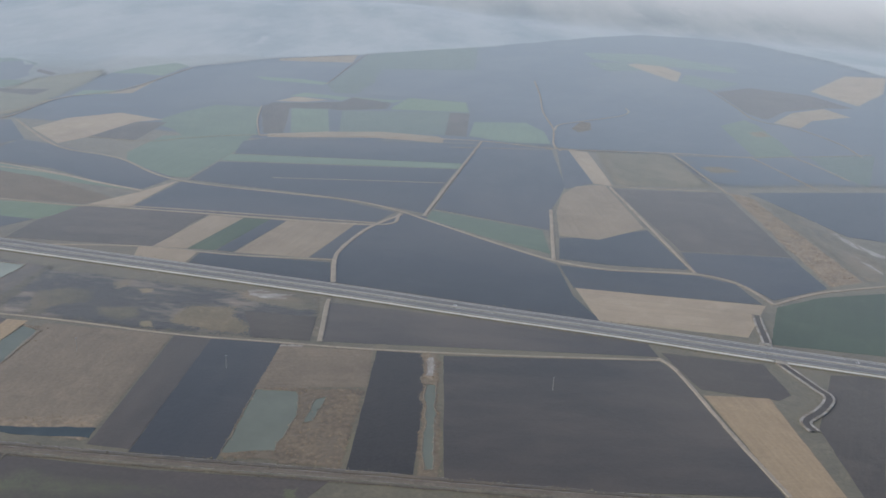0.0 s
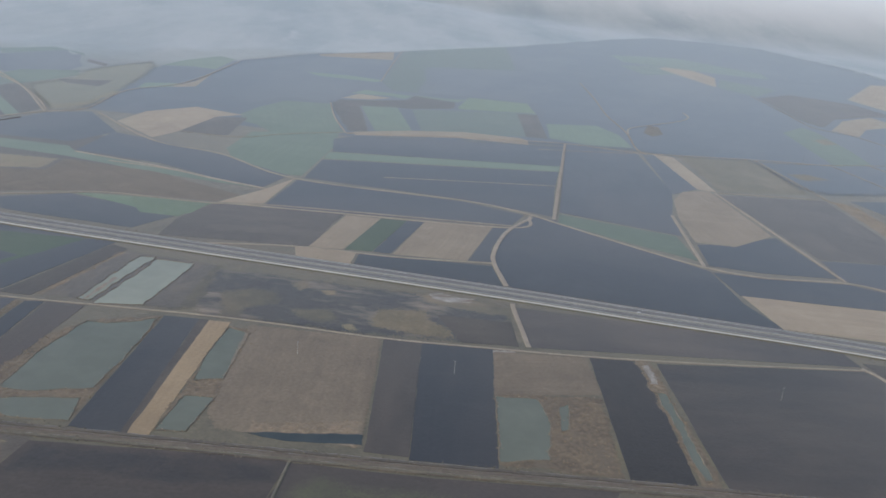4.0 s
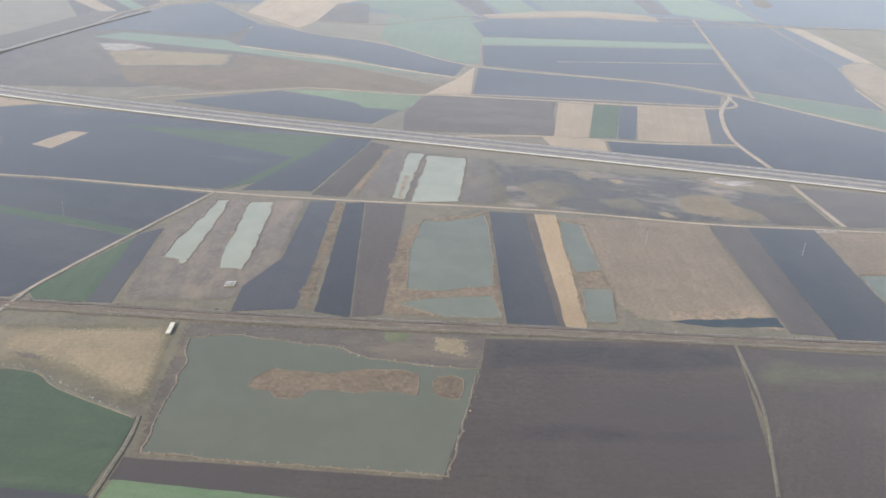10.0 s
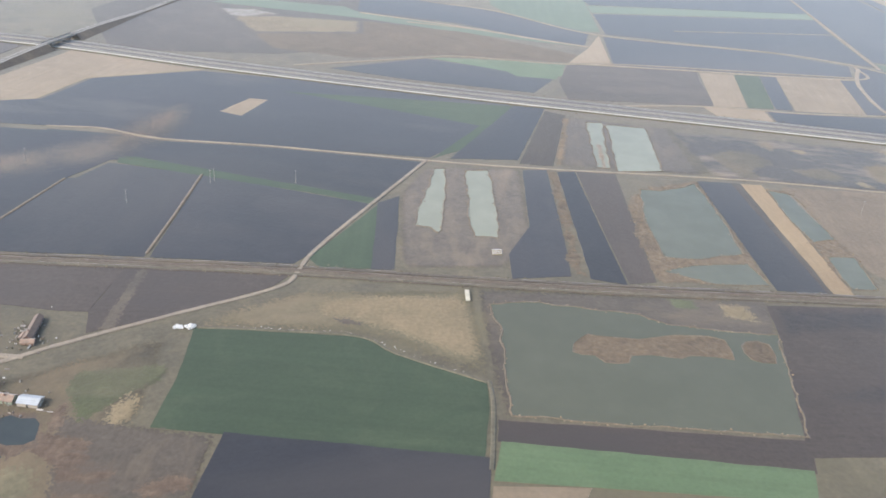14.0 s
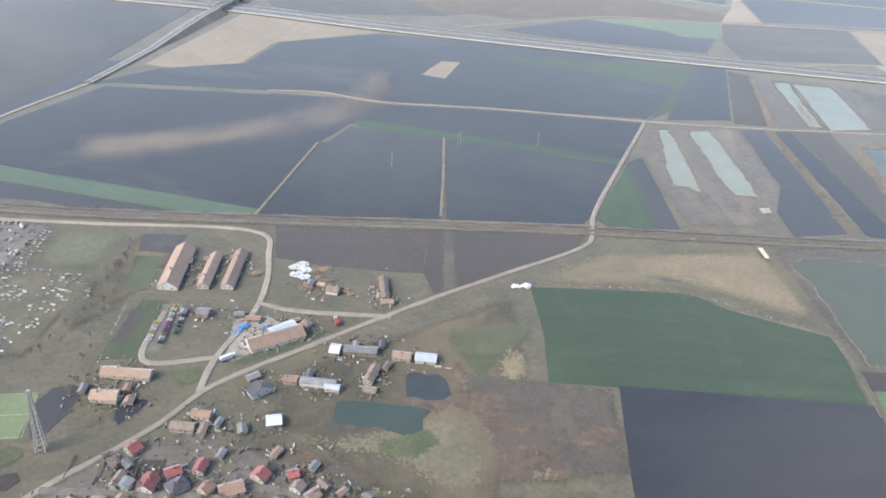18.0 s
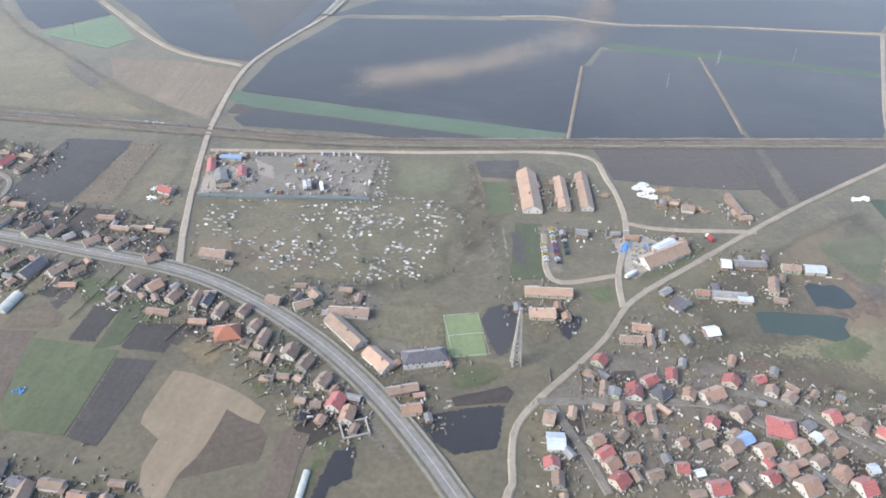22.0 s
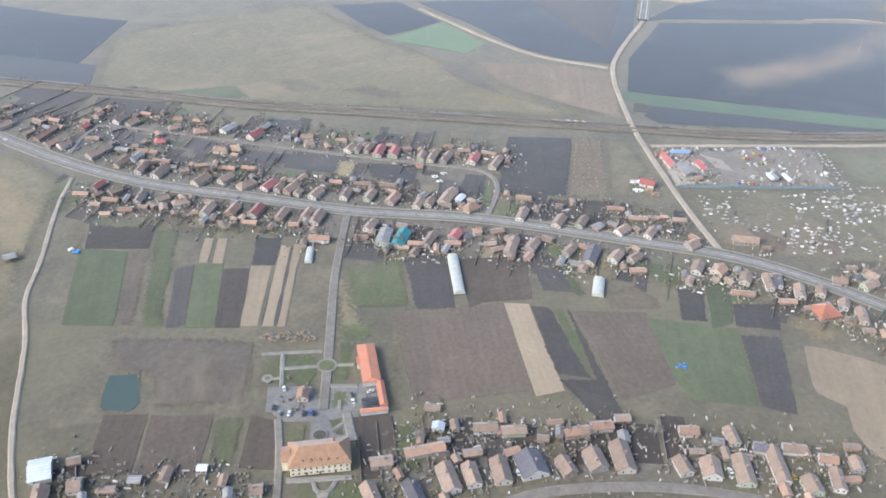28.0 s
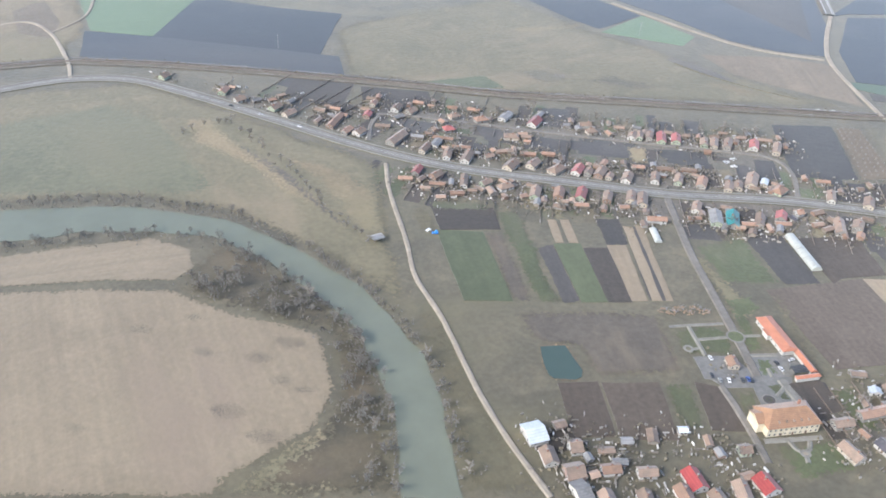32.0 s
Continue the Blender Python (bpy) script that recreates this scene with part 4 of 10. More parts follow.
field("T", (175.8, 903.7), (198.9, 944.5), (233.8, 955.5), (235.9, 787.1), (183.0, 745.3), (147.6, 752.7), (158.4, 834.8))
field("D", (134.0, 670.8), (174.7, 661.5), (244.7, 658.1), (271.8, 641.2), (277.7, 597.4), (136.5, 619.1))
field("T", (137.8, 619.3), (279.1, 595.3), (243.0, 535.0), (143.1, 555.9))
field("D", (251.0, 717.9), (349.6, 713.8), (347.1, 637.3), (290.7, 607.8), (274.7, 649.3), (247.4, 666.4))
field("D", (399.6, 946.7), (577.6, 975.1), (468.0, 771.9), (436.9, 785.7), (417.5, 872.1))
field("R", (373.4, 947.5), (395.1, 926.2), (387.6, 656.8), (349.6, 637.5))
field("G", (395.1, 926.2), (417.5, 872.1), (427.6, 766.9), (431.1, 703.3), (403.3, 651.8), (387.6, 656.8))
# two bright stretches of stream water, drawn in the pale crust colour
field("S", (427.4, 846.1), (432.2, 776.2), (444.2, 727.7), (438.0, 716.1), (423.1, 757.8))
field("S", (412.7, 753.2), (418.7, 680.4), (413.2, 670.1), (408.7, 739.6))
field("GR", (286.7, 592.6), (330.4, 616.2), (392.5, 631.7), (327.3, 510.8), (254.8, 524.9))
# between motorway and service road
field("DD", (-48.9, 573.1), (168.0, 527.3), (170.0, 499.5), (-46.6, 506.3))
field("GM", (-279.8, 631.3), (-253.9, 620.7), (-52.1, 579.0), (-50.5, 505.1), (-140.7, 512.1), (-261.6, 533.1), (-268.1, 546.2))
field("G", (-256.1, 576.5), (-234.4, 587.1), (-213.2, 582.5), (-207.5, 558.2), (-229.8, 546.4), (-230.0, 532.2), (-249.4, 527.9))
field("G", (-206.6, 553.3), (-174.9, 555.4), (-165.7, 536.3), (-179.7, 525.5), (-200.0, 535.9))
field("TP", (-151.8, 538.0), (-146.4, 561.1), (-110.0, 561.8), (-106.3, 543.6), (-92.1, 527.6), (-94.2, 510.7), (-121.2, 515.4), (-148.9, 525.5))
field("G", (-209.9, 600.8), (-195.6, 608.8), (-190.2, 590.1), (-201.6, 578.7))
field("TP", (-187.1, 587.3), (-174.9, 589.0), (-171.0, 578.6), (-183.6, 575.8))
field("TP", (-169.3, 529.4), (-160.1, 532.4), (-155.3, 520.3), (-165.4, 517.4))
field("G", (-129.9, 598.7), (-53.0, 578.5), (-48.8, 550.6), (-75.0, 556.2), (-110.1, 571.0))
field("DB", (-104.5, 552.5), (-53.9, 545.1), (-54.2, 507.4), (-90.6, 509.4))
field("S", (-109.6, 591.4), (-99.0, 594.0), (-87.2, 586.8), (-73.8, 585.4), (-78.2, 575.2), (-93.5, 574.2), (-106.7, 580.9))
field("S", (-75.4, 501.0), (-57.2, 501.3), (-55.9, 494.9), (-73.7, 493.8))
field("G", (-290.2, 547.3), (-280.3, 621.0), (-257.7, 633.4), (-260.8, 546.3), (-276.1, 533.8))
field("DX", (-818.6, 620.3), (-771.9, 655.7), (-719.4, 664.5), (-694.7, 714.2), (-615.9, 740.4), (-371.0, 683.8), (-403.2, 614.2), (-452.9, 564.7), (-618.7, 589.4), (-662.9, 607.4), (-801.9, 623.1))
field("GR", (-552.6, 693.5), (-373.7, 670.3), (-402.9, 597.6), (-451.5, 562.8), (-408.0, 625.5), (-527.4, 684.3))
field("D", (-373.7, 670.3), (-348.7, 667.6), (-393.9, 561.9), (-439.6, 563.0))
field("T", (-787.7, 660.8), (-726.3, 787.6), (-615.7, 743.5), (-698.9, 713.9), (-723.3, 664.3), (-771.5, 653.4))
field("T", (-594.5, 645.7), (-574.9, 675.6), (-561.4, 672.7), (-578.6, 637.2))
field("DB", (-350.6, 660.7), (-337.0, 651.3), (-372.0, 551.9), (-394.0, 555.9))
field("GB", (-337.6, 648.8), (-263.4, 628.4), (-273.3, 538.7), (-368.1, 552.0))
field("R", (-340.4, 646.2), (-335.1, 644.0), (-365.4, 552.0), (-370.4, 553.8))
field("W", (-324.8, 637.2), (-312.1, 635.5), (-333.5, 549.2), (-341.6, 550.8))
field("R", (-330.7, 593.5), (-325.4, 591.6), (-335.4, 549.1), (-339.1, 550.0))
field("W", (-310.0, 632.0), (-281.4, 627.5), (-298.0, 544.5), (-329.9, 543.7))
# between service road and railway
field("D", (-701.3, 606.2), (-653.4, 598.2), (-626.4, 587.3), (-553.7, 577.4), (-459.0, 556.7), (-492.0, 496.7), (-637.8, 560.1), (-646.7, 555.3), (-684.2, 549.6))
field("GR", (-646.1, 559.8), (-637.8, 560.1), (-492.0, 500.5), (-495.2, 492.9))
field("D", (-652.1, 550.6), (-596.2, 533.2), (-613.1, 431.3), (-650.1, 436.2), (-673.2, 512.9), (-669.5, 520.9))
field("D", (-594.6, 533.3), (-495.2, 492.9), (-534.9, 429.6), (-540.0, 423.8), (-610.4, 431.3))
field("GR", (-492.0, 492.9), (-500.8, 417.7), (-527.3, 419.7), (-532.1, 429.5))
field("D", (-492.0, 495.2), (-478.7, 504.6), (-484.6, 457.5), (-489.6, 416.4), (-501.4, 417.7))
field("GB", (-478.6, 508.6), (-459.5, 547.5), (-444.9, 549.7), (-395.3, 547.4), (-409.7, 447.6), (-432.3, 416.9), (-484.0, 417.5), (-486.6, 429.2), (-483.0, 460.9))
field("W", (-452.4, 545.8), (-445.1, 546.0), (-452.4, 497.2), (-460.9, 457.6), (-465.8, 464.3), (-473.5, 466.4), (-469.4, 489.4), (-461.7, 508.9))
field("W", (-432.6, 543.7), (-416.9, 544.1), (-424.9, 475.1), (-429.6, 450.9), (-441.8, 452.9), (-441.8, 475.0))
field("D", (-394.5, 544.6), (-378.0, 545.7), (-392.4, 446.7), (-399.3, 408.6), (-430.7, 407.0), (-427.3, 432.5), (-408.5, 464.2))
field("R", (-378.6, 544.8), (-371.7, 542.5), (-390.5, 407.7), (-398.3, 408.7))
field("D", (-371.7, 542.5), (-360.0, 543.2), (-372.3, 399.2), (-389.7, 406.0))
field("DN", (-358.7, 542.9), (-332.8, 539.9), (-355.8, 401.6), (-371.0, 400.2), (-365.1, 475.5))
field("R", (-340.1, 498.7), (-317.7, 519.8), (-280.5, 529.4), (-290.6, 427.7), (-294.7, 395.0), (-355.8, 401.6), (-350.9, 440.9))
field("WG", (-324.1, 517.1), (-312.1, 514.0), (-299.8, 517.6), (-284.0, 524.9), (-287.1, 475.9), (-294.2, 430.9), (-323.9, 424.8), (-341.8, 428.1), (-336.0, 475.6))
field("WG", (-347.9, 413.0), (-329.1, 418.7), (-296.8, 420.2), (-295.5, 396.7), (-323.8, 398.3))
field("D", (-280.5, 529.4), (-258.1, 527.2), (-268.0, 386.3), (-294.3, 392.3))
field("DB", (-258.1, 527.2), (-251.0, 525.6), (-263.8, 387.3), (-268.0, 387.4))
field("TG", (-251.8, 525.5), (-238.0, 524.0), (-254.2, 386.0), (-264.9, 386.2))
field("R", (-238.6, 518.2), (-219.1, 514.8), (-234.7, 392.0), (-255.0, 388.1))
field("WG", (-237.9, 515.3), (-223.5, 508.6), (-225.6, 488.0), (-229.4, 447.2), (-245.0, 443.8), (-244.0, 476.2))
field("WG", (-246.2, 427.3), (-230.1, 425.9), (-237.3, 391.2), (-252.9, 391.5))
field("B", (-226.8, 522.1), (-141.0, 509.6), (-150.6, 380.7), (-224.2, 394.0), (-231.8, 410.0))
field("R", (-207.2, 403.3), (-151.2, 407.4), (-152.1, 380.6), (-210.2, 392.3))
field("WK", (-210.2, 392.3), (-179.0, 393.4), (-150.2, 393.7), (-150.7, 384.2), (-190.8, 385.8))
field("DD", (-140.3, 509.7), (-116.3, 505.6), (-127.8, 374.6), (-149.6, 378.2))
field("D", (-116.3, 505.6), (-71.8, 501.3), (-84.7, 367.4), (-127.8, 372.2))
field("B", (-72.4, 498.8), (-13.1, 495.2), (-14.1, 445.7), (-79.1, 440.4))
field("R", (-78.2, 443.7), (-14.9, 443.7), (-23.3, 361.4), (-84.0, 369.9))
field("WG", (-77.4, 440.5), (-53.1, 439.2), (-51.1, 411.8), (-57.5, 376.4), (-82.9, 373.4))
field("WG", (-43.0, 430.5), (-36.8, 434.1), (-42.0, 406.7), (-46.8, 403.5))
field("DD", (-11.2, 495.4), (22.8, 492.4), (11.1, 358.5), (-21.4, 359.1))
field("DD", (30.8, 491.1), (168.1, 492.8), (176.3, 477.5), (189.3, 346.5), (25.5, 350.0))
field("R", (16.6, 494.2), (28.4, 495.0), (24.2, 352.3), (11.6, 354.1))
field("WG", (18.4, 452.4), (25.0, 451.4), (20.7, 363.1), (15.8, 362.9))
field("S", (19.4, 488.7), (25.4, 489.1), (24.6, 461.4), (18.6, 463.2))
field("DB", (173.5, 505.7), (236.5, 493.5), (237.3, 451.9), (227.2, 444.4), (183.5, 455.7))
field("TG", (182.9, 448.6), (222.1, 446.8), (220.4, 347.7), (192.1, 346.6))
field("DB", (274.9, 480.2), (310.9, 480.2), (239.8, 348.4), (229.0, 348.0), (236.5, 412.7))
# south of railway
field("M", (-535.2, 399.2), (-451.5, 397.8), (-456.0, 323.6), (-510.0, 360.4), (-583.4, 369.1), (-566.3, 382.4))
field("GB", (-451.5, 397.8), (-302.2, 384.3), (-312.8, 352.2), (-334.4, 279.4), (-456.0, 300.3), (-457.1, 323.7))
field("TP", (-332.1, 383.1), (-315.4, 378.7), (-316.4, 360.8), (-336.1, 367.2))
field("GD", (-357.8, 387.2), (-342.4, 384.8), (-343.1, 373.7), (-357.1, 376.2))
field("TP", (-529.5, 394.0), (-457.3, 394.2), (-455.4, 361.0), (-456.7, 335.4), (-476.0, 344.3), (-500.2, 362.3), (-530.7, 375.9))
field("P1", (-499.2, 348.7), (-483.1, 340.0), (-469.5, 318.4), (-473.2, 299.4), (-487.8, 310.2))
field("GB", (-522.3, 373.7), (-515.5, 374.4), (-506.8, 368.6), (-509.5, 366.0), (-518.2, 367.6))
field("WD", (-447.4, 383.7), (-422.8, 384.2), (-394.0, 376.0), (-378.0, 373.2), (-364.3, 363.1), (-333.8, 355.2), (-314.2, 352.3), (-337.1, 281.1), (-377.4, 288.1), (-453.7, 301.2), (-445.9, 360.7))
field("RI", (-416.8, 342.9), (-415.0, 348.8), (-410.0, 353.7), (-406.0, 356.5), (-402.7, 354.8), (-383.3, 351.3), (-364.5, 354.0), (-348.4, 352.7), (-342.3, 348.9), (-342.6, 340.3), (-344.7, 333.7), (-352.3, 336.4), (-364.2, 337.4), (-368.6, 335.7), (-380.8, 338.7), (-391.3, 339.3), (-394.0, 334.0), (-399.1, 333.5), (-404.7, 334.2), (-407.8, 339.8), (-413.4, 340.5))
field("RI", (-337.2, 339.6), (-336.2, 344.2), (-333.0, 346.9), (-327.0, 347.9), (-322.6, 344.5), (-323.4, 335.7), (-326.4, 330.4), (-332.4, 331.1), (-336.2, 333.8))
field("GR", (-582.0, 368.1), (-510.0, 358.2), (-495.2, 344.9), (-459.6, 321.9), (-461.7, 305.7), (-468.7, 277.8), (-542.3, 291.7), (-591.0, 301.9), (-584.8, 332.5))
field("DN", (-459.5, 298.8), (-337.8, 279.5), (-344.7, 261.4), (-462.1, 286.6))
field("GL", (-460.7, 286.4), (-344.8, 263.0), (-352.0, 247.3), (-467.5, 266.0))
field("D", (-563.9, 297.7), (-466.3, 277.9), (-474.3, 241.6), (-483.0, 205.0), (-589.9, 188.0), (-585.7, 207.4))
field("T", (-468.3, 263.3), (-432.9, 260.0), (-446.7, 238.7), (-473.0, 241.0))
field("DN", (-122.4, 357.9), (-28.6, 351.4), (-75.9, 274.3), (-157.3, 274.8))
field("DN", (-307.0, 378.0), (-184.0, 369.3), (-206.9, 279.3), (-212.6, 263.0), (-343.4, 270.2), (-314.2, 349.6))
field("DN", (-183.7, 366.8), (-111.1, 356.9), (-130.7, 325.1), (-192.3, 331.9))
field("DT", (-305.6, 378.0), (-243.3, 373.6), (-182.3, 366.7), (-185.3, 347.3), (-236.4, 343.2), (-279.3, 352.9), (-314.5, 347.4))
field("DT", (-322.8, 309.4), (-283.4, 314.4), (-248.9, 306.8), (-203.5, 302.1), (-210.0, 293.2), (-264.5, 295.9), (-310.4, 299.8))
field("GT", (-189.1, 345.6), (-170.1, 360.0), (-149.7, 353.4), (-95.7, 346.2), (-86.6, 335.5), (-144.0, 330.3), (-189.0, 330.5))
field("GD", (-50.0, 345.6), (-41.8, 345.8), (-41.1, 304.1), (-48.6, 304.0))
field("WK", (-49.6, 331.4), (-47.2, 330.6), (-45.5, 310.2), (-48.2, 310.1))
field("DN", (-192.3, 331.9), (-130.7, 325.1), (-170.5, 260.6), (-212.6, 263.0), (-197.6, 303.7))
field("G", (-690.8, 317.1), (-642.6, 338.8), (-589.6, 364.1), (-597.5, 303.6), (-619.4, 250.0), (-619.8, 204.8), (-635.3, 206.7), (-654.3, 243.6), (-676.8, 267.8), (-696.9, 287.8))
field("GD", (-624.8, 339.1), (-588.5, 341.8), (-590.0, 329.5), (-605.0, 317.7), (-616.3, 301.1), (-622.4, 315.7), (-628.2, 325.8))
field("TP", (-601.1, 327.0), (-594.0, 320.4), (-596.5, 304.3), (-610.5, 298.7), (-609.5, 312.6))
field("M", (-688.7, 284.7), (-673.9, 280.0), (-637.5, 286.6), (-624.3, 286.8), (-620.8, 274.1), (-623.3, 255.7), (-626.3, 246.6), (-641.6, 248.4), (-654.2, 263.5), (-671.6, 269.4), (-690.3, 275.9))
field("GD", (-662.3, 274.8), (-640.7, 281.6), (-635.6, 271.8), (-646.9, 264.3), (-660.0, 268.7))
field("GB", (-627.7, 312.7), (-593.8, 303.7), (-565.3, 296.8), (-574.3, 249.5), (-618.3, 253.2), (-623.2, 286.8))
field("RB", (-627.7, 302.7), (-619.6, 299.6), (-609.1, 296.8), (-608.1, 286.2), (-598.4, 282.2), (-597.5, 266.9), (-594.6, 255.3), (-596.2, 248.7), (-611.8, 250.5), (-625.5, 251.8), (-619.7, 260.4), (-618.2, 271.7), (-620.6, 281.0), (-627.4, 287.9), (-634.0, 291.6))
field("RB", (-594.3, 269.6), (-580.2, 277.5), (-570.1, 275.0), (-572.3, 267.6), (-588.2, 263.2))
field("RB", (-646.0, 314.2), (-632.6, 313.9), (-626.1, 299.7), (-628.1, 291.4), (-636.9, 285.9), (-648.1, 292.0), (-650.9, 297.2))
field("RB", (-624.9, 322.2), (-621.3, 316.3), (-621.1, 302.2), (-628.0, 297.7), (-628.8, 311.5))
field("RB", (-702.9, 278.8), (-688.7, 274.3), (-672.3, 267.0), (-660.0, 258.6), (-655.2, 248.9), (-661.7, 253.4), (-677.5, 259.2), (-689.9, 269.0), (-703.7, 274.5))
field("TP", (-602.2, 274.2), (-601.7, 265.9), (-603.1, 259.0), (-595.0, 249.7), (-612.8, 250.6), (-606.8, 261.2))
field("WV", (-672.6, 296.2), (-670.4, 297.0), (-662.4, 296.0), (-651.1, 293.1), (-643.8, 291.8), (-638.4, 288.8), (-642.2, 284.7), (-642.9, 279.3), (-646.0, 277.8), (-650.3, 277.3), (-655.9, 280.5), (-658.7, 281.9), (-664.8, 282.5), (-668.7, 284.3), (-674.4, 285.1))
field("WK", (-645.0, 310.0), (-641.9, 311.5), (-637.8, 309.4), (-632.8, 309.4), (-630.4, 306.4), (-630.0, 302.6), (-629.9, 297.2), (-633.2, 294.8), (-638.7, 294.6), (-643.6, 297.0), (-646.9, 297.3), (-646.2, 303.2))
field("D", (-672.5, 526.5), (-598.6, 534.6), (-615.6, 432.6), (-705.3, 440.4))
field("GR", (-647.6, 559.0), (-494.7, 501.9), (-498.9, 496.7), (-647.4, 551.1))
# near railway and old fields
field("DN", (-695.8, 430.1), (-619.7, 422.6), (-629.2, 382.1), (-642.4, 383.3), (-675.3, 391.2), (-695.4, 398.0))
field("DN", (-619.7, 422.6), (-540.5, 414.2), (-549.1, 402.0), (-592.0, 378.7), (-626.5, 365.3), (-629.2, 382.1))
field("DX", (-870.6, 511.6), (-852.4, 557.2), (-807.4, 616.2), (-660.2, 598.8), (-651.2, 555.5), (-672.1, 526.6), (-704.2, 442.5))
field("P1", (-826.4, 508.3), (-799.7, 535.8), (-752.7, 556.8), (-701.1, 578.1), (-670.2, 604.6), (-648.3, 631.7), (-622.0, 655.0), (-604.0, 640.0), (-616.6, 586.4), (-648.0, 546.2), (-690.5, 526.7), (-735.9, 509.0), (-780.8, 496.3), (-815.6, 494.1))
field("P1", (-922.1, 663.1), (-907.2, 652.3), (-904.0, 632.4), (-912.9, 624.2), (-922.5, 640.7))
field("P1", (-898.3, 585.3), (-879.3, 587.6), (-876.6, 573.5), (-890.6, 565.3), (-899.9, 573.7))
field("P2", (-795.0, 520.4), (-767.8, 530.3), (-745.7, 540.1), (-716.0, 547.6), (-688.2, 559.9), (-665.5, 577.6), (-648.1, 601.5), (-628.0, 634.0), (-612.0, 630.0), (-634.5, 591.5), (-653.3, 559.3), (-689.4, 542.9), (-716.5, 531.4), (-745.3, 516.7), (-772.6, 506.6), (-790.7, 507.2))
field("P2", (-814.7, 541.1), (-778.6, 544.9), (-735.5, 554.1), (-697.1, 572.8), (-688.9, 551.4), (-725.2, 524.4), (-768.6, 510.5), (-804.2, 501.8))
field("P2", (-662.6, 590.1), (-647.9, 632.9), (-627.3, 665.9), (-610.9, 664.3), (-611.9, 631.1), (-629.4, 601.2), (-651.7, 580.6))
field("DB", (-872.7, 495.9), (-734.0, 440.7), (-786.4, 446.1), (-876.8, 486.5))
field("GF", (-877.1, 503.1), (-873.5, 512.0), (-823.8, 491.1), (-764.5, 469.2), (-730.0, 455.3), (-704.2, 445.1), (-704.6, 438.1), (-735.7, 441.9), (-777.8, 457.5), (-821.3, 474.8), (-863.0, 490.5))
field("D", (-874.3, 480.1), (-862.8, 489.2), (-821.1, 473.5), (-777.7, 456.3), (-735.7, 441.9), (-757.7, 443.5), (-818.7, 457.5), (-869.0, 469.4))
field("M", (-1165.9, 632.5), (-1040.2, 680.9), (-1003.6, 616.7), (-964.2, 565.2), (-918.7, 503.2), (-884.8, 474.2), (-952.6, 489.2), (-1070.5, 517.1), (-1166.7, 554.0))
field("GB", (-1067.7, 544.5), (-1054.9, 549.7), (-1039.7, 543.3), (-1036.6, 536.5), (-1058.8, 533.3))
field("TP", (-1060.0, 621.8), (-1026.4, 620.9), (-994.3, 625.6), (-995.0, 617.2), (-1021.7, 610.3), (-1048.3, 607.7))
field("GB", (-973.8, 558.7), (-963.1, 563.0), (-951.7, 546.1), (-940.0, 520.0), (-949.7, 517.9), (-963.2, 535.4))
field("D", (-1261.2, 661.9), (-1242.6, 692.8), (-1163.8, 652.7), (-1179.2, 592.2), (-1264.0, 627.8))
field("D", (-1251.1, 690.6), (-1156.9, 654.7), (-1178.2, 583.6), (-1274.3, 624.8))
field("D", (-1314.5, 638.1), (-1274.3, 624.8), (-1166.7, 582.4), (-1166.5, 555.6), (-1312.2, 593.1))
field("GL", (-1325.0, 696.5), (-1251.1, 690.6), (-1274.3, 624.8), (-1311.3, 637.8))
field("D", (-1025.3, 673.6), (-977.0, 675.4), (-954.6, 633.1), (-993.6, 610.7), (-1008.3, 632.8))
field("GL", (-994.6, 605.8), (-954.6, 633.1), (-935.2, 592.0), (-950.3, 577.3))
field("D", (-965.1, 674.3), (-804.1, 666.6), (-833.6, 600.1), (-865.1, 550.2), (-893.3, 562.2), (-915.5, 583.2), (-939.4, 631.7))
field("B", (-947.1, 563.4), (-896.6, 553.6), (-870.4, 537.7), (-886.4, 477.9), (-915.5, 502.9), (-940.1, 528.8))
field("DG", (-952.4, 465.8), (-919.4, 459.9), (-940.1, 404.4), (-971.8, 411.1))
field("B", (-919.9, 458.7), (-906.0, 455.1), (-921.8, 402.0), (-940.1, 404.4))
field("MC", (-903.9, 459.9), (-891.8, 452.0), (-890.9, 422.1), (-913.8, 398.4), (-921.8, 402.0))
# village side
field("MC", (-887.0, 403.2), (-805.8, 393.3), (-770.5, 386.6), (-785.5, 330.4), (-813.6, 330.4), (-857.2, 339.8), (-877.4, 357.9), (-887.3, 351.3))
field("Y", (-881.7, 444.7), (-801.0, 432.5), (-810.9, 393.9), (-886.8, 405.6))
field("GP", (-799.6, 432.4), (-760.0, 424.9), (-770.5, 386.6), (-805.8, 393.3))
field("G", (-760.0, 424.9), (-738.9, 411.3), (-747.4, 376.5), (-783.2, 330.2), (-770.5, 386.6))
field("GG", (-757.8, 402.8), (-745.7, 401.3), (-748.3, 374.3), (-759.8, 375.7))
field("GG", (-749.8, 367.5), (-738.9, 365.2), (-745.9, 327.2), (-761.6, 327.3))
field("DG", (-753.7, 361.2), (-748.7, 360.6), (-751.0, 337.7), (-756.9, 338.4))
field("TU", (-790.8, 309.6), (-777.5, 308.8), (-779.1, 286.1), (-792.9, 286.4))
field("D", (-777.4, 306.1), (-773.5, 312.4), (-768.5, 313.8), (-763.1, 313.1), (-762.3, 308.2), (-766.0, 295.5), (-771.0, 286.2), (-775.4, 284.4), (-777.0, 290.7))
field("D", (-750.5, 299.9), (-747.3, 303.8), (-741.4, 304.4), (-738.8, 302.4), (-741.2, 296.4), (-747.8, 289.9), (-749.8, 292.7))
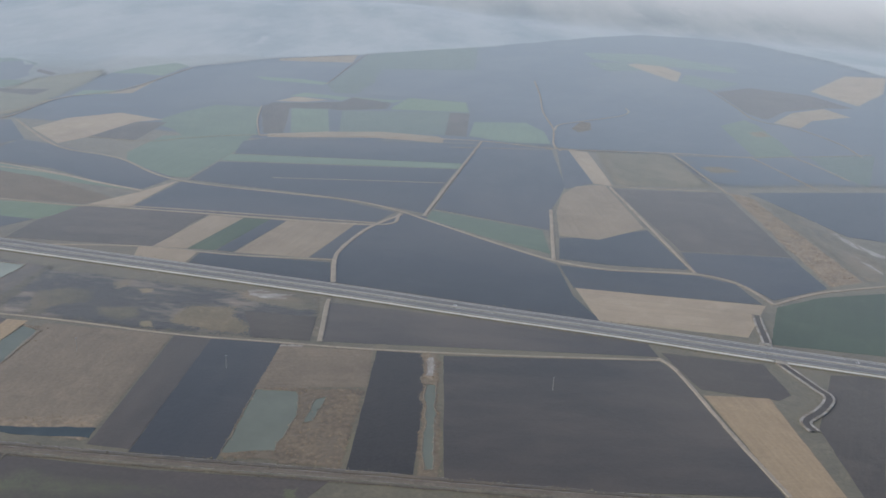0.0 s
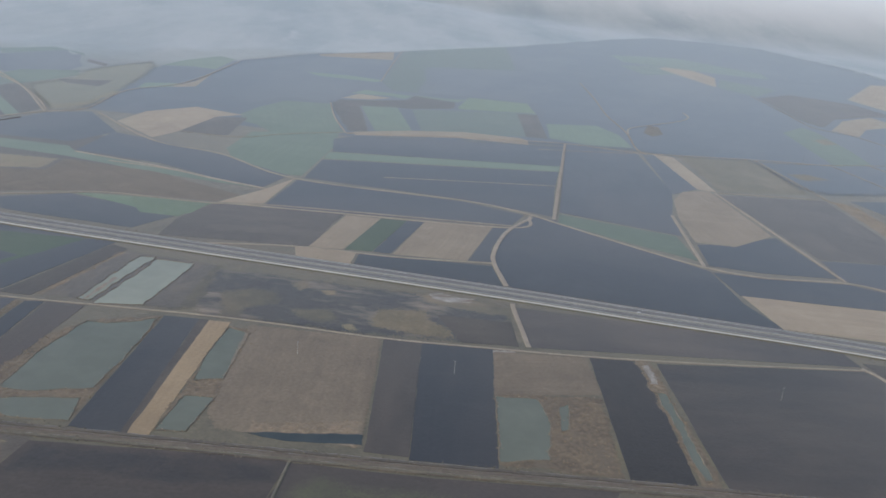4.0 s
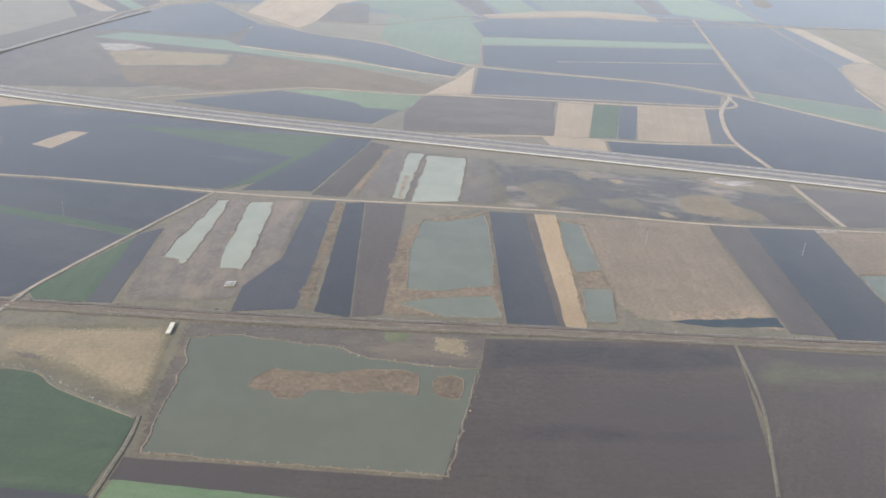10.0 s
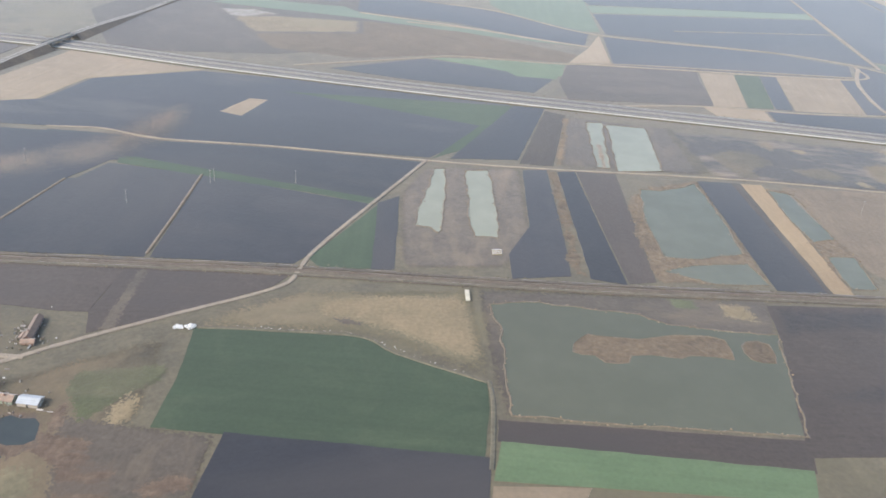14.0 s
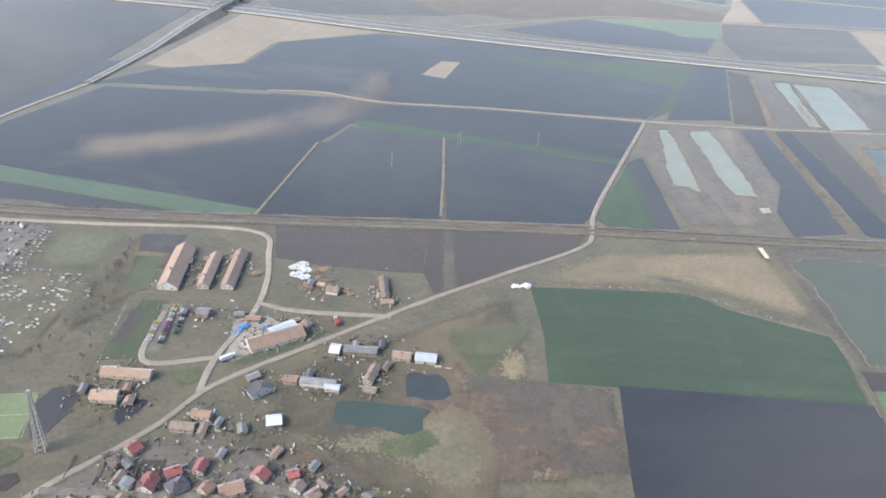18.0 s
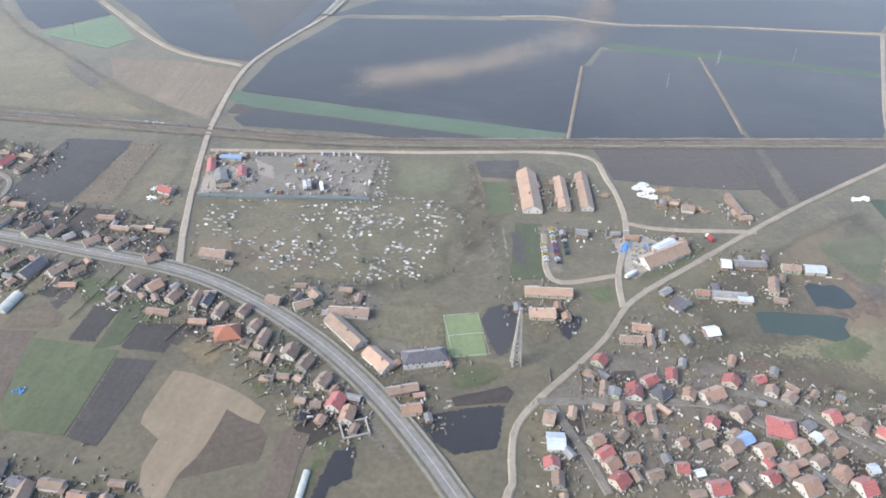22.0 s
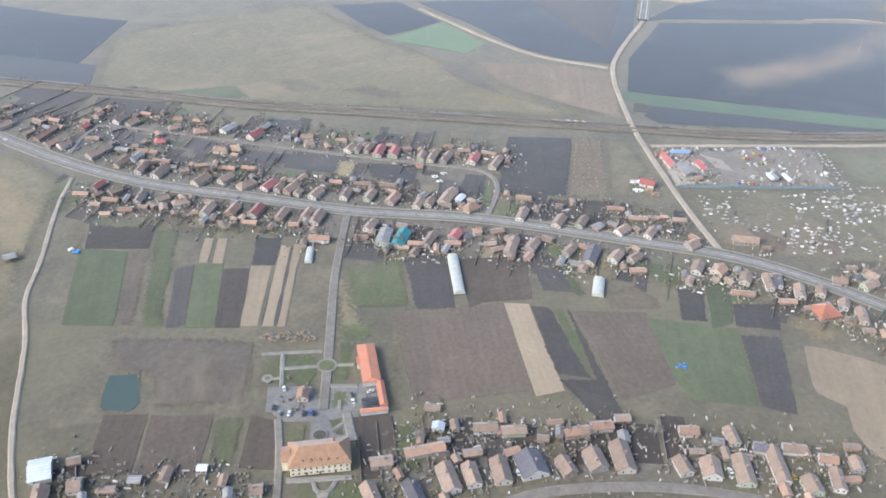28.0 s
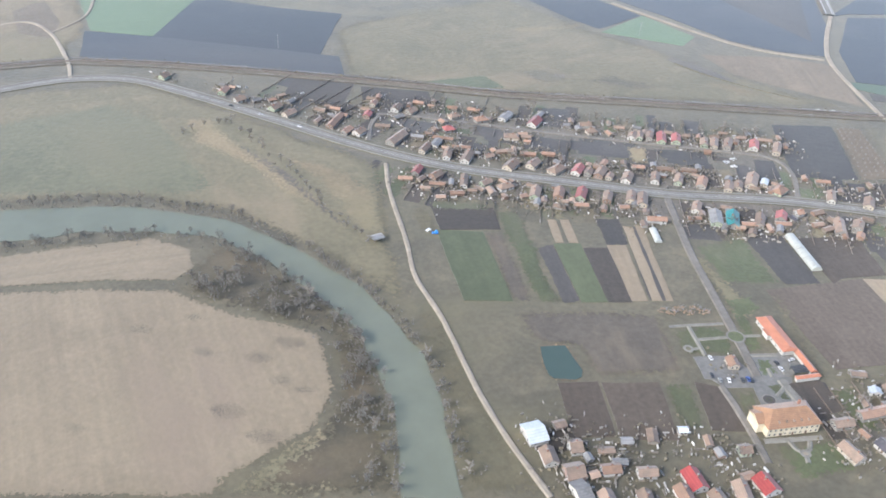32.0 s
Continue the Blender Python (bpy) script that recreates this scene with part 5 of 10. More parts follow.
field("D", (-807.2, 257.3), (-801.8, 261.4), (-790.9, 262.2), (-777.7, 262.2), (-780.7, 252.4), (-784.1, 243.1), (-791.2, 243.0), (-798.7, 242.4), (-803.5, 248.2))
field("MC", (-816.6, 320.0), (-787.7, 317.9), (-792.6, 287.3), (-820.2, 300.4))
field("DM", (-1030.3, 331.6), (-987.2, 332.4), (-990.0, 285.1), (-1029.8, 285.7))
field("T", (-987.7, 332.4), (-978.6, 330.5), (-979.1, 283.5), (-989.4, 282.4))
field("DG", (-978.7, 329.5), (-971.0, 327.8), (-968.1, 287.3), (-979.9, 291.7))
field("DG", (-980.1, 289.6), (-967.2, 287.2), (-965.8, 326.7), (-963.9, 325.8), (-963.1, 268.5), (-969.0, 246.6), (-970.0, 260.0))
field("GD", (-970.9, 328.4), (-965.8, 326.7), (-966.0, 288.3), (-969.6, 289.7))
field("DM", (-964.1, 324.2), (-936.5, 318.8), (-940.7, 280.6), (-961.7, 275.8))
field("GG", (-937.2, 315.6), (-906.2, 304.9), (-917.7, 266.9), (-937.1, 272.2), (-940.0, 283.3))
field("DG", (-918.9, 331.8), (-908.4, 329.3), (-915.3, 310.0), (-925.3, 312.3))
field("GG", (-905.9, 333.7), (-895.4, 334.1), (-906.2, 308.1), (-915.4, 306.2))
field("DG", (-901.5, 319.0), (-884.5, 316.7), (-890.3, 301.1), (-907.0, 305.6))
field("DG", (-907.1, 301.9), (-892.4, 298.3), (-906.6, 260.2), (-917.2, 265.5))
field("DM", (-868.3, 271.6), (-858.0, 263.8), (-855.4, 257.9), (-857.8, 248.9), (-872.2, 246.0), (-882.4, 244.6), (-877.0, 251.6), (-871.1, 263.7))
field("DM", (-850.3, 260.8), (-841.9, 257.2), (-845.8, 247.2), (-851.1, 226.8), (-859.8, 228.1))
field("GD", (-838.2, 257.9), (-832.5, 255.6), (-836.0, 248.1), (-840.3, 239.7), (-845.6, 227.9), (-849.1, 226.6), (-844.2, 242.5))
field("D", (-835.4, 249.9), (-827.5, 251.1), (-830.2, 237.8), (-836.8, 234.9), (-841.0, 225.4), (-845.9, 226.1), (-840.5, 238.6))
field("TP", (-888.3, 305.6), (-876.1, 311.7), (-868.7, 299.9), (-871.4, 288.7), (-881.8, 292.9))
field("T", (-894.5, 272.6), (-890.5, 283.0), (-886.6, 292.1), (-880.5, 289.9), (-869.8, 282.9), (-862.7, 277.1), (-855.6, 269.1), (-858.0, 263.6), (-862.7, 266.7), (-868.3, 271.6), (-871.1, 263.7), (-876.7, 252.0), (-881.5, 246.6), (-886.4, 233.7), (-892.5, 242.4), (-892.4, 251.5), (-888.9, 261.3), (-895.0, 269.2))
field("DM", (-999.2, 362.5), (-983.4, 362.0), (-972.4, 357.6), (-974.4, 341.5), (-976.3, 333.2), (-995.6, 334.1), (-1001.3, 331.2))
field("DG", (-971.3, 355.5), (-958.3, 352.0), (-956.7, 334.0), (-971.2, 337.3))
field("B", (-946.2, 333.6), (-935.4, 336.0), (-927.8, 326.8), (-928.6, 318.9), (-949.9, 322.4))
field("GD", (-1044.8, 365.1), (-1020.9, 367.7), (-1022.3, 333.8), (-1044.6, 338.5))
field("DG", (-1020.9, 367.7), (-1003.1, 367.4), (-1006.0, 331.6), (-1021.3, 333.6))
field("DG", (-1045.5, 380.1), (-1028.7, 377.9), (-1030.8, 365.1), (-1045.0, 368.9))
field("GG", (-1147.6, 391.5), (-1128.6, 386.8), (-1129.2, 339.7), (-1147.0, 343.0))
field("GB", (-1128.6, 386.8), (-1120.9, 385.7), (-1121.2, 337.9), (-1129.2, 339.7))
field("GD", (-1119.7, 402.5), (-1109.2, 401.1), (-1111.3, 335.4), (-1120.8, 337.8))
field("DG", (-1110.0, 372.2), (-1102.2, 374.3), (-1103.9, 335.3), (-1111.3, 335.4))
field("GG", (-1102.2, 374.3), (-1091.2, 372.7), (-1093.9, 333.8), (-1103.9, 335.3))
field("DB", (-1091.0, 369.5), (-1080.9, 368.1), (-1084.9, 332.5), (-1093.9, 333.8))
field("T", (-1080.7, 370.0), (-1073.0, 368.9), (-1078.8, 332.2), (-1084.5, 333.1))
field("DG", (-1068.7, 381.7), (-1060.3, 381.4), (-1068.7, 330.7), (-1078.4, 332.2))
field("T", (-1068.6, 382.5), (-1065.0, 381.2), (-1073.2, 331.4), (-1077.2, 332.0))
field("T", (-1063.4, 382.7), (-1060.3, 381.4), (-1069.1, 330.8), (-1071.8, 331.2))
field("DB", (-1146.5, 410.6), (-1119.7, 404.7), (-1120.9, 387.7), (-1145.8, 391.2))
field("M", (-1156.9, 412.0), (-1146.5, 410.6), (-1145.8, 391.2), (-1155.4, 392.5))
field("DG", (-1079.0, 390.4), (-1067.8, 388.8), (-1071.4, 368.7), (-1080.9, 370.1))
field("T", (-1099.1, 392.3), (-1095.7, 391.8), (-1097.8, 374.4), (-1101.1, 374.9))
field("T", (-1093.8, 391.5), (-1089.9, 391.0), (-1091.8, 373.6), (-1095.6, 374.1))
field("M", (-1052.4, 360.2), (-1043.2, 355.1), (-1039.7, 320.0), (-1041.3, 317.1), (-1053.4, 312.8), (-1049.7, 338.0))
field("GB", (-1131.1, 334.4), (-1103.6, 331.3), (-1077.8, 325.2), (-1081.9, 291.4), (-1099.8, 293.6), (-1114.4, 294.8), (-1114.0, 310.1), (-1128.0, 315.1))
field("DM", (-1126.6, 295.2), (-1113.1, 293.6), (-1116.1, 269.4), (-1128.8, 271.5))
field("DM", (-1112.1, 292.9), (-1093.1, 289.9), (-1097.0, 264.6), (-1114.6, 267.8))
field("GD", (-1092.0, 289.8), (-1082.3, 287.7), (-1085.6, 267.3), (-1094.8, 268.7))
field("DM", (-1081.1, 288.1), (-1073.0, 284.2), (-1072.0, 263.9), (-1085.1, 266.7))
field("TS", (-1328.6, 373.6), (-1282.7, 371.7), (-1252.7, 366.4), (-1232.6, 350.5), (-1200.1, 332.7), (-1198.3, 303.9), (-1206.1, 287.8), (-1232.9, 272.5), (-1236.0, 266.5), (-1306.6, 278.9))
field("TS", (-1333.7, 395.5), (-1290.3, 400.6), (-1260.8, 402.4), (-1245.3, 392.0), (-1242.9, 378.2), (-1250.9, 371.0), (-1273.1, 373.7), (-1292.8, 375.0), (-1329.4, 377.1))
field("M", (-1368.7, 546.4), (-1290.5, 556.9), (-1272.9, 553.4), (-1223.3, 512.4), (-1160.3, 450.1), (-1165.4, 401.4), (-1165.9, 357.4), (-1161.4, 336.1), (-1172.4, 344.4), (-1190.3, 368.4), (-1214.4, 399.8), (-1232.2, 415.4), (-1267.2, 431.7), (-1301.7, 436.5), (-1343.0, 435.5))
field("GP", (-1360.3, 510.1), (-1288.3, 533.6), (-1259.1, 507.0), (-1231.4, 433.4), (-1255.7, 431.5), (-1279.1, 436.7), (-1343.8, 439.2))
field("TP", (-1255.2, 511.7), (-1238.4, 509.6), (-1224.0, 478.8), (-1194.3, 428.3), (-1189.4, 411.6), (-1206.1, 423.2), (-1224.5, 456.4), (-1248.7, 481.9))
field("TP", (-1210.5, 467.8), (-1180.2, 450.6), (-1166.5, 424.5), (-1167.4, 388.8), (-1181.8, 395.1), (-1193.5, 438.2))
field("GB", (-1230.5, 497.2), (-1224.0, 481.1), (-1202.3, 445.0), (-1184.0, 404.1), (-1178.7, 390.4), (-1186.8, 400.1), (-1205.4, 435.3), (-1226.7, 475.6))
field("M", (-1213.1, 285.0), (-1199.9, 292.3), (-1201.1, 260.4), (-1239.1, 267.1))
field("G", (-1245.0, 380.4), (-1236.7, 396.8), (-1215.5, 376.0), (-1200.2, 353.8), (-1189.9, 335.7), (-1184.1, 313.9), (-1182.6, 293.6), (-1185.9, 257.7), (-1233.0, 266.0), (-1206.3, 285.5), (-1197.4, 303.8), (-1198.2, 332.4), (-1232.5, 352.1), (-1250.7, 366.8))
field("M", (-1162.7, 356.9), (-1154.1, 331.7), (-1151.3, 293.5), (-1139.2, 250.0), (-1167.8, 254.6), (-1165.7, 295.9), (-1167.7, 324.4))
field("WR", (-1342.1, 431.8), (-1296.3, 429.8), (-1266.8, 425.7), (-1232.3, 411.0), (-1214.6, 395.6), (-1198.1, 377.2), (-1183.2, 356.4), (-1174.0, 334.8), (-1167.5, 315.5), (-1165.7, 295.9), (-1167.3, 271.9), (-1167.8, 254.6), (-1185.1, 257.6), (-1182.3, 279.1), (-1181.8, 298.6), (-1183.9, 315.3), (-1189.7, 337.3), (-1200.1, 355.5), (-1215.4, 377.9), (-1236.7, 398.9), (-1258.9, 406.2), (-1287.3, 410.3), (-1305.8, 406.9), (-1336.9, 409.4))
# garden plots of the village
field("DG", (-1060.1, 463.7), (-1032.3, 454.4), (-1043.1, 438.9), (-1066.1, 447.3))
field("DG", (-1027.9, 448.1), (-1001.7, 440.8), (-1007.3, 423.5), (-1025.4, 432.8))
field("DG", (-1085.7, 469.9), (-1064.5, 461.3), (-1071.6, 445.2), (-1092.0, 456.2))
field("DG", (-1148.8, 499.3), (-1127.8, 488.5), (-1128.9, 472.3), (-1151.0, 490.1))
field("DG", (-982.1, 431.0), (-971.8, 428.0), (-977.7, 409.4), (-988.6, 413.3))
field("TP", (-1039.6, 452.4), (-1029.1, 449.3), (-1034.9, 432.4), (-1043.7, 435.2))
field("DG", (-956.2, 401.5), (-939.8, 401.8), (-944.7, 383.2), (-963.8, 388.1))
field("DB", (-1193.6, 555.5), (-1162.9, 542.3), (-1174.3, 508.8), (-1202.1, 532.4))
field("DB", (-1159.6, 538.2), (-1123.9, 526.9), (-1125.2, 509.6), (-1161.3, 520.7))
field("DG", (-1071.9, 501.3), (-1053.3, 496.4), (-1058.7, 475.7), (-1074.0, 477.6))
field("DG", (-1109.9, 485.1), (-1085.6, 471.1), (-1091.8, 459.0), (-1107.6, 466.7))
field("GD", (-957.2, 371.4), (-950.8, 368.3), (-956.9, 356.6), (-966.6, 360.0))
field("GD", (-975.9, 402.6), (-963.5, 400.0), (-968.2, 388.7), (-980.4, 392.7))
field("DB", (-939.8, 401.8), (-920.1, 396.7), (-929.5, 378.8), (-944.7, 383.2))
field("GD", (-1146.8, 415.1), (-1120.9, 408.0), (-1120.9, 401.8), (-1146.3, 407.0))
field("DG", (-1044.1, 381.3), (-1029.2, 377.9), (-1032.9, 366.1), (-1045.3, 370.2))
field("G", (-1031.4, 328.5), (-1025.2, 327.6), (-1033.2, 281.8), (-1039.8, 277.7))
field("DG", (-1047.9, 282.8), (-1036.2, 281.0), (-1037.5, 272.4), (-1045.6, 268.9))
field("GD", (-958.9, 363.6), (-955.5, 363.2), (-954.3, 331.3), (-960.7, 332.2))
field("GD", (-932.9, 353.4), (-907.8, 346.4), (-910.7, 332.4), (-923.4, 332.4))
field("GD", (-794.4, 281.1), (-778.0, 284.2), (-773.7, 278.3), (-779.2, 271.1), (-794.5, 269.9))
field("DN", (-795.3, 267.3), (-775.3, 270.6), (-773.5, 267.0), (-776.9, 262.9), (-794.5, 263.2))
field("G", (-761.3, 310.8), (-747.7, 307.7), (-749.1, 292.3), (-762.3, 286.1))
field("GD", (-735.3, 320.0), (-720.2, 321.6), (-722.7, 310.5), (-731.2, 306.3))
field("GD", (-712.9, 334.1), (-680.7, 342.6), (-666.4, 341.2), (-688.5, 327.8), (-710.7, 319.1))
field("YL", (-712.2, 351.3), (-698.0, 352.7), (-691.4, 346.5), (-700.4, 337.4), (-699.8, 329.8), (-711.1, 321.6), (-715.3, 323.7), (-713.4, 336.5))
field("Y", (-741.3, 365.1), (-731.2, 362.9), (-738.0, 330.4), (-746.1, 328.4))
field("D", (-845.8, 272.1), (-837.8, 269.7), (-840.0, 261.7), (-847.8, 263.8))
field("B", (-871.4, 367.4), (-865.3, 368.8), (-856.7, 355.3), (-862.6, 348.1), (-869.9, 353.0))
field("B", (-845.6, 357.9), (-837.9, 354.9), (-835.0, 346.5), (-845.7, 340.2), (-849.4, 344.5))
field("GD", (-1077.7, 316.1), (-1056.9, 314.2), (-1060.1, 298.2), (-1078.9, 301.1))
field("GD", (-1068.7, 257.1), (-1047.3, 255.9), (-1048.2, 244.1), (-1068.9, 242.5))
field("YP", (-1075.8, 300.1), (-1061.9, 298.2), (-1059.9, 291.1), (-1060.7, 286.6), (-1073.1, 287.5), (-1076.9, 289.1))
field("GD", (-1049.7, 329.9), (-1037.9, 328.8), (-1038.2, 321.0), (-1045.1, 317.7), (-1048.4, 298.4), (-1055.6, 298.6))
field("YP", (-1054.8, 298.0), (-1045.7, 297.1), (-1043.8, 297.7), (-1039.5, 296.2), (-1039.8, 289.1), (-1046.2, 285.4), (-1054.1, 284.5), (-1062.1, 285.0), (-1060.3, 291.2))
field("YP", (-1074.9, 288.8), (-1046.3, 284.9), (-1048.1, 281.8), (-1051.9, 272.3), (-1057.2, 271.4), (-1064.3, 272.5), (-1062.6, 282.3), (-1072.3, 283.8))
field("GD", (-1071.4, 282.6), (-1062.4, 281.2), (-1064.4, 274.2), (-1069.5, 272.4), (-1072.3, 268.7))
field("GD", (-1057.7, 282.8), (-1052.4, 282.7), (-1052.9, 274.8), (-1056.7, 274.0), (-1056.7, 277.6))
field("GD", (-1055.6, 295.6), (-1049.8, 295.3), (-1050.2, 286.0), (-1056.9, 287.0))
field("GD", (-1069.3, 258.0), (-1062.6, 257.4), (-1063.0, 249.2), (-1070.1, 250.4))
field("GD", (-1057.7, 257.4), (-1050.6, 257.4), (-1050.0, 247.1), (-1060.0, 248.7))
field("DB", (-1049.6, 282.5), (-1038.0, 282.0), (-1038.4, 267.5), (-1045.2, 266.9), (-1049.8, 269.3), (-1050.2, 276.6))
field("R", (-1127.3, 315.2), (-1116.9, 314.2), (-1115.1, 299.5), (-1120.0, 293.9), (-1128.3, 296.1), (-1129.7, 305.0))
field("WT", (-1126.8, 313.6), (-1118.0, 312.8), (-1117.4, 307.4), (-1116.2, 299.7), (-1117.7, 296.6), (-1120.4, 295.7), (-1127.1, 297.6), (-1128.2, 299.4), (-1128.3, 305.4))
field("DD", (-922.2, 812.4), (-756.7, 828.1), (-817.2, 663.5), (-860.2, 575.0))
field("G", (-1074.1, 551.9), (-1046.8, 553.3), (-1038.5, 531.1), (-1058.5, 528.7))
field("G", (-1041.4, 534.4), (-1014.2, 539.3), (-984.0, 517.7), (-1005.0, 512.7))
field("TP", (-971.2, 527.5), (-947.1, 517.6), (-931.0, 498.1), (-948.9, 500.0))
field("GD", (-1127.3, 542.8), (-1087.2, 546.3), (-1078.9, 527.2), (-1118.1, 524.2))
field("YL", (-884.4, 431.1), (-866.2, 431.7), (-867.2, 406.2), (-886.7, 406.1))
field("GB", (-613.3, 424.5), (-607.5, 424.4), (-615.1, 365.6), (-623.9, 365.8))
field("YL", (-863.2, 438.0), (-852.4, 427.3), (-851.8, 414.0), (-860.2, 420.2))
field("TP", (-1393.5, 696.4), (-1355.1, 710.4), (-1325.0, 696.5), (-1312.4, 647.7), (-1318.8, 598.0), (-1334.7, 584.9), (-1369.6, 587.0))
field("B", (-1363.1, 677.7), (-1346.2, 698.2), (-1329.6, 654.2), (-1332.0, 625.7), (-1352.6, 636.9))

for x, y, r in ((-1243.3, 348.1, 2.6), (-1239.8, 329.0, 3.4), (-1215.5, 311.0, 3.2), (-1208.6, 305.4, 2.6), (-1221.9, 287.6, 4.2), (-1205.3, 270.6, 3.0), (-1231.9, 299.8, 4.6), (-1277.1, 300.1, 3.0), (-1261.0, 344.5, 3.4), (-1211.3, 329.4, 4.4), (-1221.8, 323.2, 4.0)):
    field("TD", *[(x + r * 1.5 * math.cos(a * math.tau / 9 + r), y + r * math.sin(a * math.tau / 9 + r) - 0.35 * r * math.cos(a * math.tau / 9 + r)) for a in range(9)])
field("DG", (-757.3, 422.8), (-734.9, 421.3), (-741.2, 403.3), (-757.8, 406.2))
# narrow line of pale rubble, drawn in the crust colour
field("S", (-754.6, 368.0), (-756.7, 354.7), (-758.6, 341.7), (-760.3, 326.9), (-761.5, 326.9), (-760.0, 341.7), (-758.0, 354.7), (-756.0, 368.0))

# ---- tracks and roads ----
road("track", 1.0, (-141.5, 925.2), (-58.4, 929.5), (48.7, 933.8))
road("track", 0.9, (62.9, 1129.2), (140.3, 1136.8), (203.8, 1143.7))
road("track", 2.2, (-843.4, 1571.2), (-765.3, 1455.4), (-690.3, 1357.9), (-626.8, 1255.7), (-587.8, 1181.3))
road("track", 2.2, (278.0, 1860.4), (259.7, 1653.7), (236.4, 1455.2), (229.1, 1300.6), (211.1, 1182.6), (213.6, 1135.1))
road("track", 2.6, (655.2, 1853.2), (629.3, 1623.1), (612.5, 1474.6), (653.4, 1407.7), (668.4, 1283.2), (654.5, 1182.2))
road("track", 2.2, (229.1, 1287.0), (245.0, 1337.9), (290.5, 1380.6), (362.8, 1444.2), (392.4, 1492.6), (397.8, 1535.8))
road("track", 1.6, (363.8, 1141.6), (436.0, 1143.9), (560.0, 1168.3), (678.2, 1202.3))
road("track", 2.4, (543.4, 1171.8), (555.3, 1092.8), (559.4, 1027.4))
road("track", 1.6, (-226.8, 1389.0), (-213.3, 1265.6), (-192.9, 1156.0))
road("track", 1.6, (-149.2, 1661.4), (-119.7, 2009.6), (-97.2, 2244.1))
road("track", 1.4, (-280.7, 1113.7), (-231.6, 1141.8), (-182.0, 1159.0))
road("track", 1.4, (-396.5, 1097.7), (-355.1, 1086.9), (-313.5, 1087.0), (-280.7, 1113.7))
road("track", 2.7, (-431.5, 924.7), (-363.9, 903.4), (-260.2, 850.0))
road("track", 3.1, (-523.9, 1186.2), (-414.9, 1037.8), (-325.6, 987.3), (-232.5, 896.6), (-62.3, 850.5), (-4.4, 817.3), (23.0, 790.0), (77.8, 732.2), (129.1, 684.4), (175.4, 664.2), (245.6, 660.8), (275.7, 639.1), (286.8, 598.3))
road("track", 2.7, (-279.5, 790.7), (-198.8, 781.4), (-24.5, 765.2), (1.3, 806.2))
road("track", 3.1, (1.3, 802.3), (-29.1, 752.2), (-47.8, 693.4), (-51.4, 661.4), (-48.2, 612.8))
road("track", 2.7, (-48.2, 578.5), (-48.8, 562.6), (-48.0, 506.1))
road("track", 3.1, (23.2, 799.6), (110.2, 1180.9))
road("track", 2, (-320.7, 672.4), (-215.2, 679.3), (-130.2, 666.4), (-53.4, 663.9))
road("track", 2.7, (-191.2, 1152.1), (-48.8, 1176.8), (107.7, 1180.4), (209.6, 1149.2), (371.1, 1153.3), (479.5, 1146.4))
road("track", 2.7, (238.2, 945.9), (246.5, 663.6))
road("track", 2, (242.2, 949.1), (359.4, 945.3))
road("track", 2, (371.1, 1153.3), (372.2, 934.8))
road("track", 2.7, (153.5, 840.3), (131.5, 684.7))
road("track", 2.7, (286.8, 598.3), (335.0, 626.2), (401.1, 647.7))
road("track", 2.7, (-646.9, 1022.3), (-622.7, 1113.5), (-583.9, 1165.2), (-544.8, 1207.3), (-536.9, 1371.8), (-472.6, 1496.4), (-435.0, 1812.2))
road("track", 2.7, (-843.2, 1574.5), (-692.7, 1363.2), (-583.9, 1165.2))
road("track", 2.7, (-543.8, 763.0), (-432.7, 794.7), (-394.2, 803.7), (-304.8, 789.6), (-232.3, 792.4), (-22.3, 770.7))
road("track", 2.7, (-476.9, 957.2), (-376.2, 912.6), (-313.9, 876.5), (-258.6, 850.4))
road("track", 2, (479.5, 1146.4), (494.7, 972.3))
road("track", 1.15, (-702.9, 611.4), (-666.5, 608.0), (-627.2, 591.2), (-554.0, 580.3), (-453.0, 558.8), (-384.0, 547.8), (-296.9, 538.1), (-227.0, 528.3), (-140.9, 510.4), (-73.2, 502.8), (-12.5, 496.9), (72.1, 494.1), (170.4, 494.6))
road("track", 2, (169.3, 497.0), (176.3, 477.5), (184.4, 401.2), (192.1, 346.6))
road("farm_track", 1.1, (-595.5, 533.2), (-604.7, 477.4), (-612.5, 434.8))
road("farm_track", 1.1, (-672.1, 526.6), (-705.5, 439.5))
road("verge", 0.8, (-184.0, 369.3), (-192.9, 319.3), (-213.0, 263.0))
road("verge", 1.2, (-458.3, 323.7), (-460.0, 305.6), (-467.2, 271.3))
road("verge", 1.1, (-580.8, 368.1), (-549.2, 364.6), (-510.0, 358.2), (-495.2, 344.9), (-459.5, 323.0))
road("track", 1.25, (-1159.5, 450.0), (-1161.7, 424.3), (-1161.3, 383.7), (-1162.1, 360.5), (-1157.4, 335.4), (-1154.8, 310.5), (-1153.1, 293.8), (-1149.3, 273.5), (-1143.3, 250.3))
road("track", 2, (-701.5, 361.3), (-685.4, 354.7), (-647.2, 348.4))
road("track", 2, (-883.0, 446.0), (-783.4, 433.4), (-707.2, 423.4), (-698.4, 398.3), (-701.8, 361.5), (-717.2, 325.4), (-721.9, 305.6))
road("track", 2, (-717.2, 325.4), (-744.1, 325.8), (-739.8, 357.3))
road("track", 2.3, (-889.8, 349.3), (-889.9, 384.9), (-886.4, 445.3), (-882.0, 481.6), (-869.5, 538.2), (-850.2, 574.6), (-818.1, 620.2))
road("track", 2.7, (-870.5, 544.8), (-915.2, 576.4), (-965.7, 659.8))
